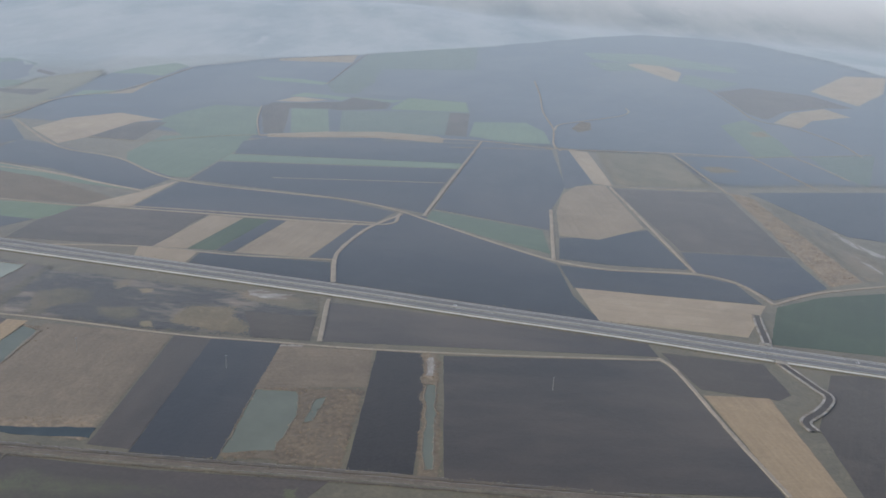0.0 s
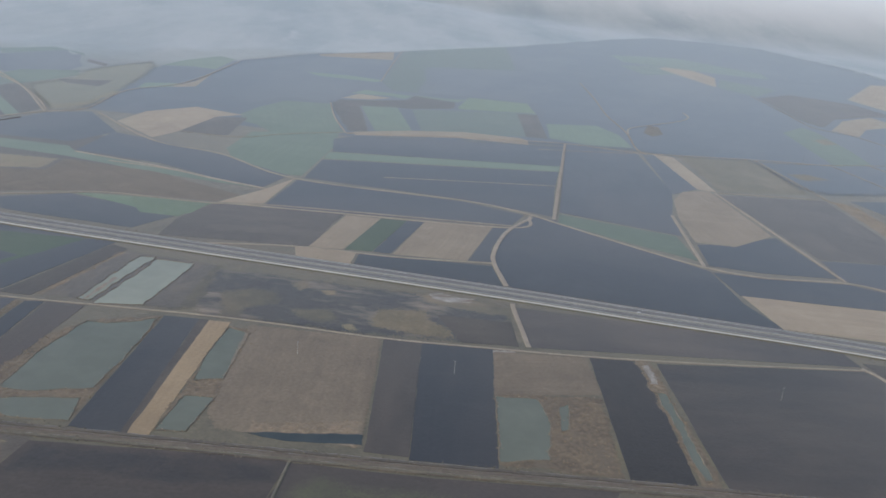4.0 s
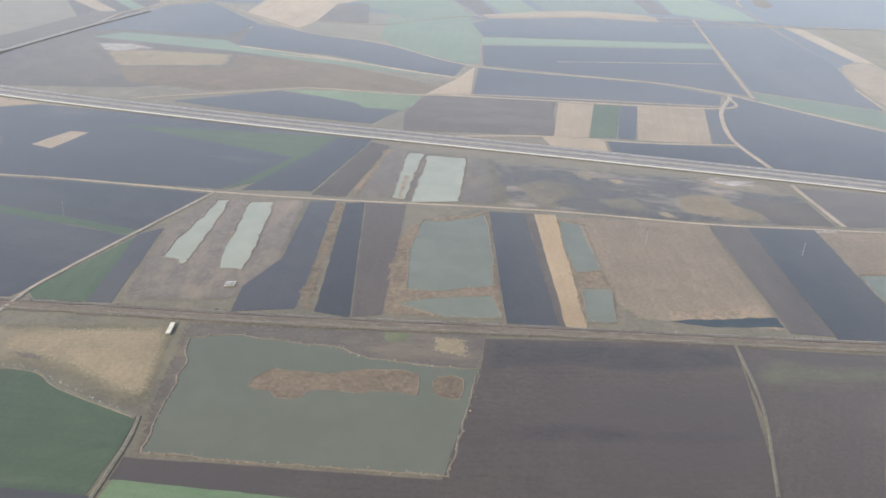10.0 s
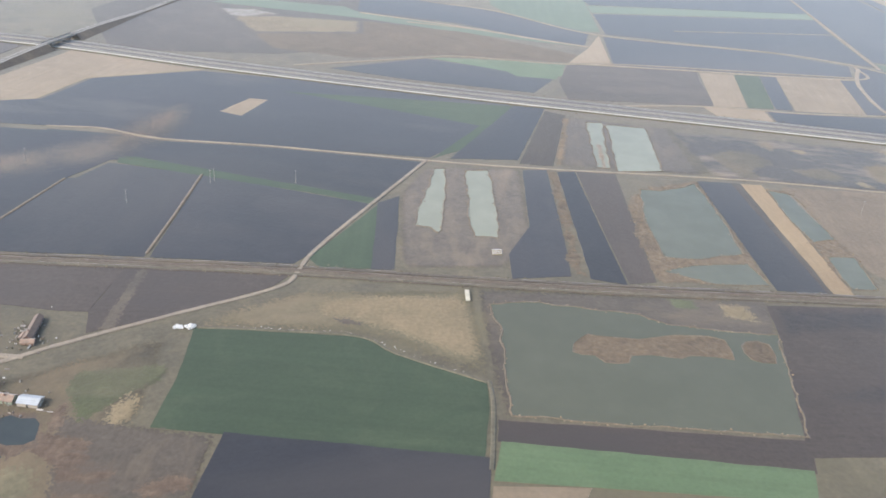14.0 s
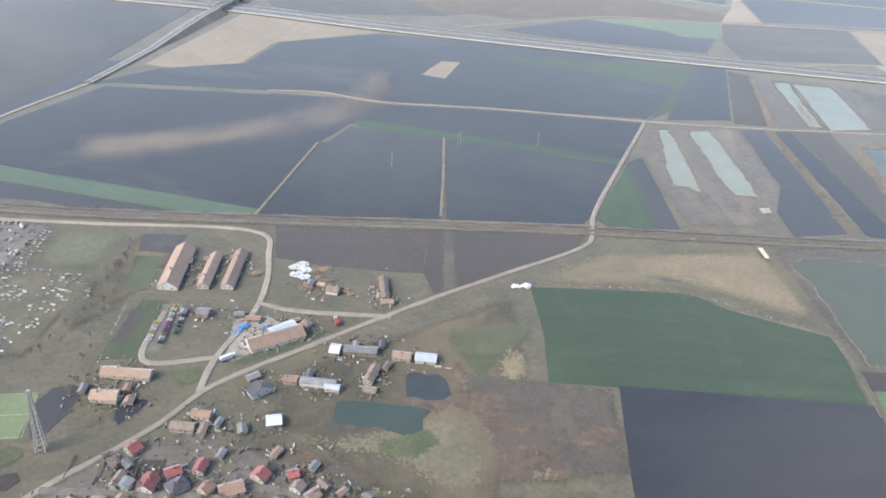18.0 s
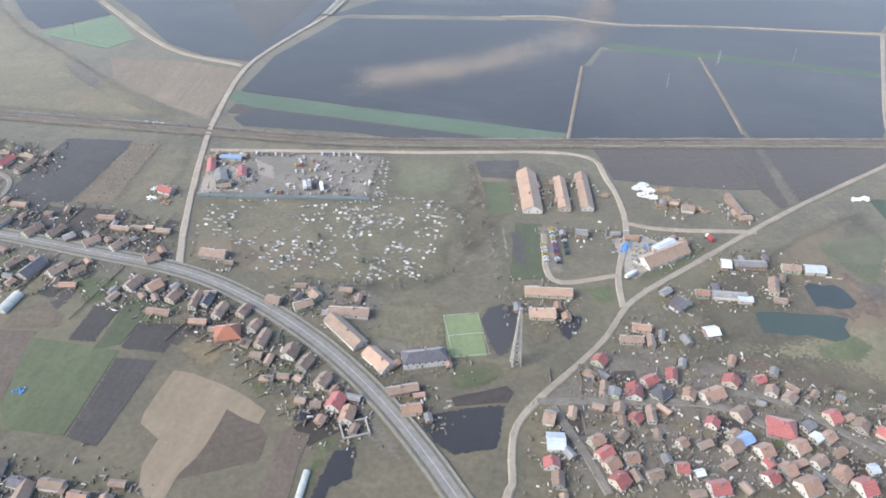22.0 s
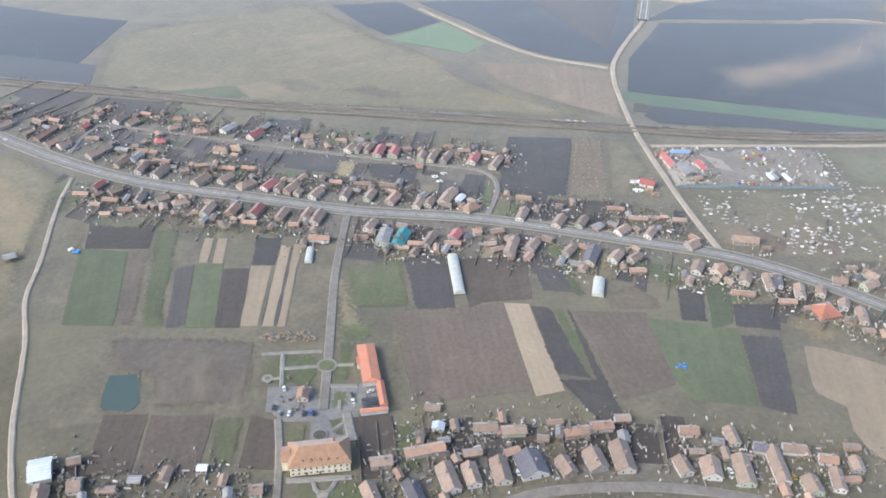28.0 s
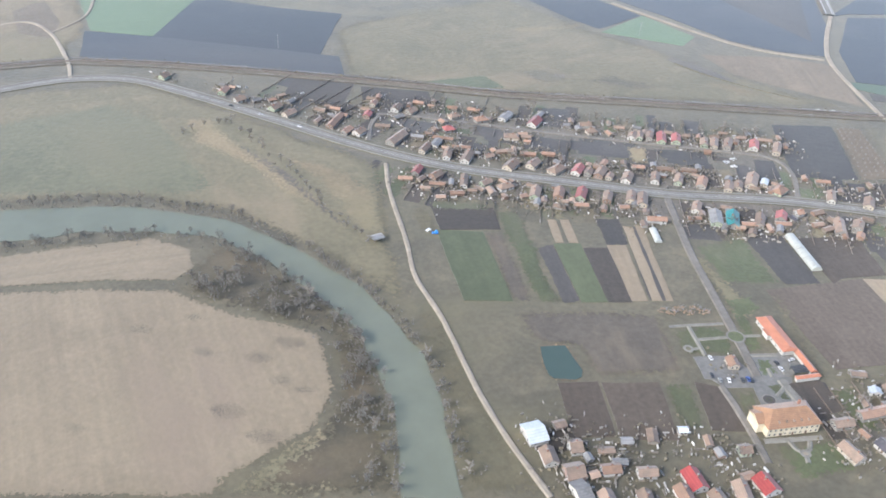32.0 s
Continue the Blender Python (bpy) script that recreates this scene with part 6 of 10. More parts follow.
road("track", 1.9, (-795.2, 202.1), (-784.4, 227.2), (-782.8, 229.3), (-777.9, 248.6), (-766.9, 262.0), (-736.2, 287.6), (-716.6, 309.4), (-683.6, 329.2), (-631.2, 359.0), (-592.0, 378.7), (-546.3, 401.7), (-536.4, 419.7), (-523.9, 446.7), (-455.5, 559.9))
road("verge", 8.2, (-1346.2, 554.3), (-1314.3, 564.0), (-1282.1, 560.5), (-1252.0, 540.0), (-1209.6, 504.2), (-1163.5, 464.7), (-1124.7, 440.0), (-1081.0, 422.4), (-1036.0, 404.5), (-983.6, 390.8), (-928.2, 367.4), (-888.7, 349.1), (-863.4, 329.7), (-842.1, 306.5), (-827.0, 284.6), (-815.6, 263.6), (-806.2, 242.4), (-797.6, 219.9))
road("road", 4.4, (-1346.2, 554.3), (-1314.3, 564.0), (-1282.1, 560.5), (-1252.0, 540.0), (-1209.6, 504.2), (-1163.5, 464.7), (-1124.7, 440.0), (-1081.0, 422.4), (-1036.0, 404.5), (-983.6, 390.8), (-928.2, 367.4), (-888.7, 349.1), (-863.4, 329.7), (-842.1, 306.5), (-827.0, 284.6), (-815.6, 263.6), (-806.2, 242.4), (-797.6, 219.9))
road("lane", 1.7, (-1164.4, 473.8), (-1160.5, 491.3), (-1155.7, 499.5), (-1146.1, 500.9), (-1063.9, 467.2), (-1019.6, 450.1), (-981.4, 436.0), (-973.1, 431.3), (-969.2, 424.1), (-969.9, 414.6), (-973.6, 405.3), (-980.3, 392.3))
road("lane", 2.7, (-1039.2, 404.4), (-1047.9, 363.4), (-1052.4, 331.6), (-1055.6, 307.2), (-1058.6, 287.0))
road("lane", 3.0, (-1040.5, 236.0), (-1013.7, 240.8), (-995.1, 243.5), (-969.2, 240.9), (-949.8, 236.0), (-935.3, 230.1))
road("lane", 2.3, (-766.9, 262.0), (-730.1, 256.7), (-708.1, 252.0), (-692.4, 238.3), (-687.0, 223.9), (-683.1, 212.7))
road("lane", 2.3, (-711.8, 253.0), (-699.4, 257.2), (-681.9, 249.0), (-673.6, 238.0), (-661.3, 224.1), (-652.6, 213.1))
road("lane", 2.4, (-762.5, 259.0), (-757.3, 236.9), (-754.9, 221.7))
road("path", 4, (-1046.3, 291.7), (-1046.8, 286.0))
road("path", 0.9, (-1077.6, 316.7), (-1070.2, 316.2), (-1056.8, 315.1))
road("path", 0.9, (-1070.2, 315.6), (-1070.7, 308.3), (-1071.2, 299.6))
road("path", 0.9, (-1070.9, 308.3), (-1065.1, 308.0), (-1059.2, 307.7))
road("path", 0.8, (-1052.4, 307.3), (-1046.6, 306.7))
road("path", 1.0, (-1055.7, 297.5), (-1046.7, 296.2))
road("path", 0.7, (-1052.9, 290.1), (-1053.4, 285.9))
road("path", 0.6, (-1075.6, 301.7), (-1075.5, 303.6), (-1071.7, 303.9))
road("lane", 1.8, (-1072.9, 284.6), (-1073.0, 269.7), (-1074.5, 251.1))
road("path", 2.4, (-1051.4, 284.1), (-1051.1, 278.5), (-1050.5, 272.0))
road("path", 0.8, (-1052.1, 280.6), (-1056.8, 277.1))
road("path", 1.2, (-1071.5, 259.7), (-1062.3, 258.8), (-1052.4, 258.1))
road("path", 0.8, (-1063.6, 258.4), (-1063.1, 255.1), (-1062.1, 253.7))
road("path", 0.8, (-1057.0, 257.3), (-1058.8, 254.4), (-1060.4, 253.4))
road("path", 0.9, (-1061.7, 251.1), (-1062.4, 249.1))
road("verge", 0.7, (-968.2, 550.6), (-958.2, 533.8), (-941.4, 513.4), (-919.5, 493.5))
road("track", 1.6, (-1381.1, 639.6), (-1352.8, 656.3), (-1333.4, 635.1), (-1317.7, 589.6), (-1313.0, 565.4))
road("track", 1.4, (-1333.4, 635.1), (-1317.5, 663.4), (-1315.6, 707.4))

# ---- motorway ----
MOTORWAY = smooth_line([(-2000, 1100), (-1400, 968), (-896, 845), (-732, 803), (-610, 759), (-431, 703), (-302, 667), (-203, 640), (-49, 597), (50, 567), (155, 537), (300, 492), (800, 350), (1500, 150)], 12)


def motorway():
    bank = tagged(new("motorway", swept("motorway", MOTORWAY, [(-13.4, 0), (-12.3, 0.9), (-9.6, 0.9), (-9.4, 1.1), (9.4, 1.1), (9.6, 0.9), (12.3, 0.9), (13.4, 0)][::-1], MATS["verge"], 0.3)), "motorway embankment with dry grass verges", "motorway", kind="structure")
    for side in (-1, 1):
        c = side * 5.0
        part("carriageway", swept("carriageway", MOTORWAY, [(c - 3.5, 1.16), (c + 3.5, 1.16)][::-1], MATS["motorway"]), bank, "grey asphalt carriageway")
        for off in (-3.1, 3.1):
            part("edge_line", swept("edge_line", MOTORWAY, [(c + off - 0.22, 1.18), (c + off + 0.22, 1.18)][::-1], MATS["paint"]), bank, "white painted edge line")
        for off in (8.9, ):
            part("guard_rail", swept("guard_rail", MOTORWAY, [(side * off - 0.1, 1.1), (side * off - 0.1, 1.75), (side * off + 0.1, 1.75), (side * off + 0.1, 1.1)][::-1], MATS["steel"]), bank, "galvanised steel guard rail")
        part("drain", swept("drain", MOTORWAY, [(side * 10.9 - 1.2, 0.95), (side * 10.9 + 1.2, 0.95)][::-1], MATS["pale_concrete" if side < 0 else "concrete"]), bank, "pale concrete drainage channel")
    part("median_barrier", swept("median_barrier", MOTORWAY, [(-0.25, 1.1), (-0.12, 1.9), (0.12, 1.9), (0.25, 1.1)][::-1], MATS["concrete"]), bank, "grey median barrier")


# ---- railway ----
RAILWAY = smooth_line([(-1800, 480), (-1500, 560), (-1340, 588), (-1294, 586), (-1231, 570), (-1140, 540), (-1083, 519), (-1012, 500), (-886, 466), (-809, 447), (-708, 435), (-613, 425), (-540, 417), (-451, 404), (-373, 394), (-262, 382), (-127, 366), (26, 351), (400, 310), (1200, 215)], 5)


def railway():
    bank = tagged(new("railway", swept("railway", RAILWAY, [(-2.2, 0.0), (-1.4, 0.5), (-0.8, 0.66), (0.8, 0.66), (1.4, 0.5), (2.2, 0.0)][::-1], MATS["ballast"], 0.6)), "old railway embankment with brown ballast", "railway", kind="structure")
    for side in (-1, 1):
        tagged(new("railway_verge", swept("railway_verge", RAILWAY, [(side * 3.8 - 1.5, 0.2), (side * 3.8 - 1.1, 0.46), (side * 3.8 + 0.9, 0.44), (side * 3.8 + 1.5, 0.2)][::-1], MATS["GB"], 0.9)), "scrubby brown grass verge along the railway", "verge", kind="structure")
    for off in (-0.5, 0.5):
        part("rail", swept("rail", RAILWAY, [(off - 0.06, 0.66), (off - 0.05, 0.78), (off + 0.05, 0.78), (off + 0.06, 0.66)][::-1], MATS["rust"]), bank, "rusty steel rail")
    for off in (-3.6, ):
        tagged(new("dirt_track", swept("dirt_track", RAILWAY, [(off - 0.8, 0.2), (off - 0.6, 0.56), (off + 0.6, 0.56), (off + 0.8, 0.2)][::-1], MATS["verge"], 0.5)), "dirt track along the railway bank", "track", kind="structure")


motorway()
railway()


# ---- pavements of the main road ----
def pavements():
    line = next(o for o in scene.objects if o.name == "village_road")
    mid = line.data.vertices
    centre = [((mid[4 * i + 1].co + mid[4 * i + 2].co) / 2).xy for i in range(len(mid) // 4)]
    for side in (-1, 1):
        c = side * 3.7
        tagged(new("pavement", swept("pavement", centre, [(c - 0.45, 0.3), (c - 0.45, 0.6), (c + 0.45, 0.6), (c + 0.45, 0.3)][::-1], MATS["path"], 0.15)), "narrow pale concrete pavement along the village road", "pavement", kind="structure")

    top = max(v.co.z for v in mid) + 0.012
    mark = tagged(new("road_marking"), "thin worn white centre line of the village road", "marking", kind="structure")
    for off, w in ((0.0, 0.07), ):
        part("line", swept("line", centre, [(off - w, top), (off + w, top)][::-1], MATS["paint"]), mark)


pavements()


# ---- building materials ----
def tile_mat(name, base, dark, light, course=0.5, rough=0.8):
    """Roof covering in courses, weathered in patches."""
    m, n, l, b = node_mat(name, rough, 0.3, sheen=0.4)
    v = stretched(n, l, 1, 1)
    col = mixed(n, l, base, dark, noise_fac(n, l, v, 0.35, 0.42, 0.7))
    col = mixed(n, l, col, light, noise_fac(n, l, v, 1.3, 0.52, 0.8))
    w = n.new("ShaderNodeTexWave")
    w.bands_direction = "Y"
    w.inputs["Scale"].default_value, w.inputs["Distortion"].default_value, w.inputs["Detail"].default_value = 0.32 / course, 0.6, 2.0
    l.new(v, w.inputs["Vector"])
    col = mixed(n, l, mixed(n, l, col, (0.87, 0.87, 0.87), 1.0, "MULTIPLY"), col, w.outputs["Fac"])
    i = n.new("ShaderNodeObjectInfo")
    h = n.new("ShaderNodeHueSaturation")
    r = n.new("ShaderNodeMapRange")
    r.inputs["To Min"].default_value, r.inputs["To Max"].default_value = 0.78, 1.2
    l.new(i.outputs["Random"], r.inputs["Value"])
    l.new(r.outputs["Result"], h.inputs["Value"])
    l.new(col, h.inputs["Color"])
    l.new(h.outputs["Color"], b.inputs["Base Color"])
    bp = n.new("ShaderNodeBump")
    bp.inputs["Strength"].default_value, bp.inputs["Distance"].default_value = 0.5, 0.05
    l.new(w.outputs["Fac"], bp.inputs["Height"])
    l.new(bp.outputs["Normal"], b.inputs["Normal"])
    return m


def plaster(name, c):
    k = lambda f: tuple(x * f for x in c)
    return land(name, c, k(0.78), k(1.12), 0.3, 2.0, vary=0.08, bump=0.1)


ROOFS = {
    "b": (tile_mat("brown_tiles", (0.255, 0.185, 0.14), (0.175, 0.138, 0.112), (0.315, 0.23, 0.175)), "weathered brown tiles"),
    "o": (tile_mat("orange_tiles", (0.31, 0.195, 0.137), (0.225, 0.155, 0.118), (0.38, 0.245, 0.175)), "faded orange tiles"),
    "n": (tile_mat("faded_tan_tiles", (0.36, 0.25, 0.18), (0.28, 0.2, 0.15), (0.42, 0.3, 0.222)), "faded tan-orange tiles"),
    "m": (tile_mat("manor_tiles", (0.37, 0.215, 0.13), (0.27, 0.165, 0.108), (0.44, 0.265, 0.165)), "warm orange-brown tiles"),
    "O": (tile_mat("new_orange_tiles", (0.38, 0.16, 0.1), (0.31, 0.135, 0.087), (0.44, 0.195, 0.125)), "new bright orange tiles"),
    "r": (tile_mat("red_sheet", (0.34, 0.115, 0.105), (0.26, 0.095, 0.088), (0.41, 0.16, 0.14), 0.8, 0.6), "red painted metal sheet"),
    "R": (tile_mat("dark_red_sheet", (0.32, 0.06, 0.055), (0.26, 0.05, 0.05), (0.38, 0.08, 0.07), 0.8, 0.6), "dark red metal sheet"),
    "g": (tile_mat("grey_sheet", (0.22, 0.215, 0.21), (0.15, 0.145, 0.14), (0.3, 0.29, 0.28), 0.8), "grey corrugated sheet"),
    "w": (tile_mat("pale_sheet", (0.52, 0.56, 0.59), (0.42, 0.45, 0.48), (0.62, 0.65, 0.67), 0.9, 0.5), "pale metal sheet"),
    "k": (tile_mat("slate_sheet", (0.11, 0.105, 0.12), (0.085, 0.082, 0.09), (0.15, 0.145, 0.16), 0.6), "dark grey-brown slate"),
    "t": (tile_mat("teal_sheet", (0.035, 0.2, 0.2), (0.03, 0.16, 0.165), (0.06, 0.25, 0.24), 0.8, 0.5), "teal metal sheet"),
    "u": (tile_mat("blue_sheet", (0.22, 0.32, 0.5), (0.18, 0.27, 0.43), (0.3, 0.4, 0.55), 0.8, 0.5), "bright blue sheet"),
}
WALLS = [
    (plaster("white_plaster", (0.56, 0.54, 0.5)), "white"),
    (plaster("cream_plaster", (0.5, 0.44, 0.36)), "cream"),
    (plaster("grey_plaster", (0.3, 0.28, 0.255)), "grey"),
    (plaster("brick_wall", (0.3, 0.2, 0.155)), "bare brick"),
    (plaster("green_plaster", (0.38, 0.43, 0.32)), "pale green"),
]
ivory = plaster("ivory_plaster", (0.74, 0.65, 0.47))
plank_wood = plaster("weathered_planks", (0.27, 0.235, 0.195))
dark_glass = land("window_glass", (0.05, 0.055, 0.065), (0.04, 0.045, 0.05), (0.07, 0.075, 0.085), 0.5, 2.0, rough=0.15, spec=0.5, vary=0.1, bump=0.0)
door_wood = plaster("door_wood", (0.17, 0.11, 0.075))
brick_red = plaster("chimney_brick", (0.34, 0.17, 0.12))


def box_mesh(name, x, y, z, material, bevel=0.0):
    """A box on the ground plane, x by y by z."""
    bm = bmesh.new()
    bmesh.ops.create_cube(bm, size=1)
    for v in bm.verts:
        v.co = Vector((v.co.x * x, v.co.y * y, (v.co.z + 0.5) * z))
    if bevel:
        bmesh.ops.bevel(bm, geom=bm.edges[:], offset=bevel, segments=1, affect="EDGES")
    me = bpy.data.meshes.new(name)
    bm.to_mesh(me)
    bm.free()
    me.materials.append(material)
    return me


def prism_mesh(name, length, width, low, high, inset, over, material, thick=0.14):
    """A pitched roof along x with eaves; inset pulls the ridge ends in for a hip."""
    hx, hy = length / 2 + over, width / 2 + over
    drop = (high - low) * over / (width / 2)
    def shell(dz):
        return [(-hx, -hy, low - drop + dz), (hx, -hy, low - drop + dz), (hx, hy, low - drop + dz), (-hx, hy, low - drop + dz),
                (-hx + inset, 0, high + dz), (hx - inset, 0, high + dz)]
    top, under = shell(thick), shell(0)
    faces = [(0, 1, 5, 4), (2, 3, 4, 5)]
    edge = [(0, 1), (1, 5), (5, 2), (2, 3), (3, 4), (4, 0)]
    if inset:
        faces += [(1, 2, 5), (3, 0, 4)]
        edge = [(0, 1), (1, 2), (2, 3), (3, 0)]
    faces += [tuple(6 + i for i in reversed(f)) for f in faces]
    faces += [(b, a, a + 6, b + 6) for a, b in edge]
    return mesh_from(name, top + under, faces, material)


def wall_mesh(name, length, width, low, high, material, hip):
    hx, hy = length / 2, width / 2
    v = [(-hx, -hy, 0), (hx, -hy, 0), (hx, hy, 0), (-hx, hy, 0), (-hx, -hy, low), (hx, -hy, low), (hx, hy, low), (-hx, hy, low)]
    f = [(0, 1, 5, 4), (2, 3, 7, 6)]
    if hip:
        f += [(1, 2, 6, 5), (3, 0, 4, 7), (4, 5, 6, 7)]
    else:
        v += [(hx, 0, high - 0.05), (-hx, 0, high - 0.05)]
        f += [(1, 2, 6, 8, 5), (3, 0, 4, 9, 7)]
    return mesh_from(name, v, f, material)


def window_mesh():
    """A pale frame with a dark pane set in it."""
    bm = bmesh.new()
    for sx, sy, sz, z, slot in ((0.74, 0.08, 0.84, 0.42, 0), (0.54, 0.13, 0.64, 0.42, 1)):
        made = bmesh.ops.create_cube(bm, size=1, matrix=Matrix.Translation((0, 0, z)) @ Matrix.Diagonal((sx, sy, sz, 1)))
        for f in {f for v in made["verts"] for f in v.link_faces}:
            f.material_index = slot
    me = bpy.data.meshes.new("window")
    bm.to_mesh(me)
    bm.free()
    me.materials.append(WALLS[0][0])
    me.materials.append(dark_glass)
    return me


window_unit = window_mesh()
door_leaf = box_mesh("door", 0.65, 0.1, 1.2, door_wood)
flue = box_mesh("chimney", 0.5, 0.5, 1.3, brick_red, 0.04)
cap = box_mesh("cap", 0.66, 0.66, 0.12, WALLS[2][0])
house_rng = random.Random(11)


def window(parent, x, y, z, turn):
    w = part("window", window_unit, parent)
    w.matrix_local = pose(x, y, z, 0, 0, turn)
    return w


def house(x, y, turn, length, width, roof, shed=False, hip=False, tall=0.0, wall=None):
    rng = house_rng
    low = (1.25 if shed else 1.6) + tall
    high = low + width * (0.25 if shed else 0.32)
    if roof in "wgu" and not shed:
        high = low + width * 0.2
    if wall is None:
        wall = rng.choice((2, 3, 3, 2)) if shed else rng.choice((0, 0, 0, 1, 2, 2, 3, 4, 1))
    mat, tone = (plank_wood, "planked") if shed and rng.random() < 0.5 else WALLS[wall]
    rmat, rtone = ROOFS[roof]
    kind = "shed" if shed else "house"
    ob = tagged(new(kind), f"{tone} village {kind} with {'hipped' if hip else 'pitched'} roof of {rtone}", kind)
    ob.matrix_world = pose(x, y, 0.3, 0, 0, turn)
    part("wall", wall_mesh("wall", length, width, low, high, mat, hip), ob)
    part("roof", prism_mesh("roof", length, width, low, high, min(length / 2 - 0.2, width * 0.45) if hip else 0.0, 0.32, rmat), ob, rtone)
    if not shed:
        part("plinth", box_mesh("plinth", length + 0.12, width + 0.12, 0.3, WALLS[2][0]), ob).matrix_local = pose(0, 0, -0.24)
    hx, hy = length / 2, width / 2
    if shed:
        part("door", door_leaf, ob).matrix_local = pose(rng.uniform(-0.3, 0.3) * length, -hy, 0, 0, 0, 0)
        return ob
    n = max(2, min(5, int(length / 2.6)))
    for s in (-1, 1):
        for k in range(n):
            if rng.random() < 0.5:
                window(ob, -hx + (k + 0.5) * length / n, s * hy, 0.5, 0)
        for k in (-1, 1):
            window(ob, s * hx, k * width * 0.22, 0.5, 90)
    if tall:
        for s in (-1, 1):
            for k in range(n + 2):
                window(ob, -hx + (k + 0.5) * length / (n + 2), s * hy, 0.5 + tall, 0)
    part("door", door_leaf, ob).matrix_local = pose(rng.uniform(-0.2, 0.2) * length + 0.55, rng.choice((-1, 1)) * hy, 0)
    if roof not in "wgu":
        c = part("chimney", flue, ob)
        c.matrix_local = pose(rng.uniform(-0.3, 0.3) * max(1.0, length - width * hip), rng.choice((-1, 1)) * width * 0.1, high - 0.55)
        part("cap", cap, c).matrix_local = pose(0, 0, 1.3)
    return ob


# ---- kinds of things ----
def lump_mesh(name, rng, count, radius, size, material, flat=0.6):
    """Many small irregular lumps in one heap."""
    bm = bmesh.new()
    for _ in range(count):
        a, r = rng.uniform(0, math.tau), radius * math.sqrt(rng.random())
        s = size * rng.uniform(0.5, 1.3)
        m = pose(math.cos(a) * r, math.sin(a) * r * 0.75, s * flat * 0.4 + max(0, radius - r) * 0.12, rng.uniform(-25, 25), rng.uniform(-25, 25), rng.uniform(0, 180))
        made = bmesh.ops.create_icosphere(bm, subdivisions=1, radius=s, matrix=m @ Matrix.Diagonal((1, 1, flat, 1)))
        for v in made["verts"]:
            v.co += Vector((rng.uniform(-1, 1), rng.uniform(-1, 1), rng.uniform(-1, 1))) * s * 0.15
    me = bpy.data.meshes.new(name)
    bm.to_mesh(me)
    bm.free()
    me.materials.append(material)
    return me


def sheet_mat(name, c, rough=0.5):
    k = lambda f: tuple(x * f for x in c)
    return land(name, c, k(0.8), k(1.1), 0.5, 2.0, rough=rough, vary=0.1, bump=0.1)


white_film = sheet_mat("white_film", (0.74, 0.74, 0.71), 0.4)
tunnel_film = sheet_mat("clouded_film", (0.5, 0.51, 0.46), 0.4)
blue_film = sheet_mat("blue_tarpaulin", (0.05, 0.28, 0.72), 0.5)
straw = sheet_mat("straw_and_rubble", (0.36, 0.25, 0.16), 0.9)
rubber = sheet_mat("black_rubber", (0.03, 0.03, 0.03), 0.8)
stone_white = sheet_mat("pale_grave_stone", (0.52, 0.505, 0.46), 0.6)
stone_grey = sheet_mat("grey_grave_stone", (0.22, 0.215, 0.205), 0.6)
PAINTS = {k: sheet_mat("vehicle_paint_" + k, c, 0.35) for k, c in {
    "white": (0.72, 0.72, 0.72), "grey": (0.3, 0.31, 0.32), "red": (0.42, 0.06, 0.05), "blue": (0.06, 0.12, 0.36), "yellow": (0.55, 0.38, 0.05), "green": (0.08, 0.2, 0.12), "dark": (0.05, 0.055, 0.065)}.items()}


def heap(x, y, radius, size, count, material, label, seed=1):
    ob = new("heap", lump_mesh("heap", random.Random(seed), count, radius, size, material))
    ob.matrix_world = pose(x, y, 0.35)
    return tagged(ob, label, "heap", kind="stuff")


def wheel_mesh(r, w):
    bm = bmesh.new()
    bmesh.ops.create_cone(bm, cap_ends=True, segments=10, radius1=r, radius2=r, depth=w, matrix=pose(0, 0, 0, 90))
    me = bpy.data.meshes.new("wheel")
    bm.to_mesh(me)
    bm.free()
    me.materials.append(rubber)
    return me


car_wheel, truck_wheel = wheel_mesh(0.18, 0.14), wheel_mesh(0.32, 0.22)


def tapered_box(name, x, y, z, top, material):
    """A box whose top is drawn in, for cabins and bonnets."""
    bm = bmesh.new()
    bmesh.ops.create_cube(bm, size=1)
    for v in bm.verts:
        f = top if v.co.z > 0 else 1.0
        v.co = Vector((v.co.x * x * f, v.co.y * y * (1 + f) / 2, (v.co.z + 0.5) * z))
    bmesh.ops.bevel(bm, geom=bm.edges[:], offset=min(x, y, z) * 0.12, segments=2, affect="EDGES")
    me = bpy.data.meshes.new(name)
    bm.to_mesh(me)
    bm.free()
    me.materials.append(material)
    return me


def car(x, y, turn, paint="white", z=0.47):
    ob = tagged(new("car"), f"small parked {paint} car with dark windows", "car")
    ob.matrix_world = pose(x, y, z, 0, 0, turn)
    part("body", tapered_box("body", 2.35, 1.0, 0.42, 0.94, PAINTS[paint]), ob).matrix_local = pose(0, 0, 0.15)
    part("cabin", tapered_box("cabin", 1.35, 0.9, 0.36, 0.72, dark_glass), ob, "dark glass cabin").matrix_local = pose(-0.13, 0, 0.53)
    part("roof", tapered_box("roof", 0.92, 0.82, 0.07, 0.9, PAINTS[paint]), ob).matrix_local = pose(-0.13, 0, 0.86)
    for sx in (-0.72, 0.72):
        for sy in (-0.46, 0.46):
            part("wheel", car_wheel, ob).matrix_local = pose(sx, sy, 0.18)
    return ob


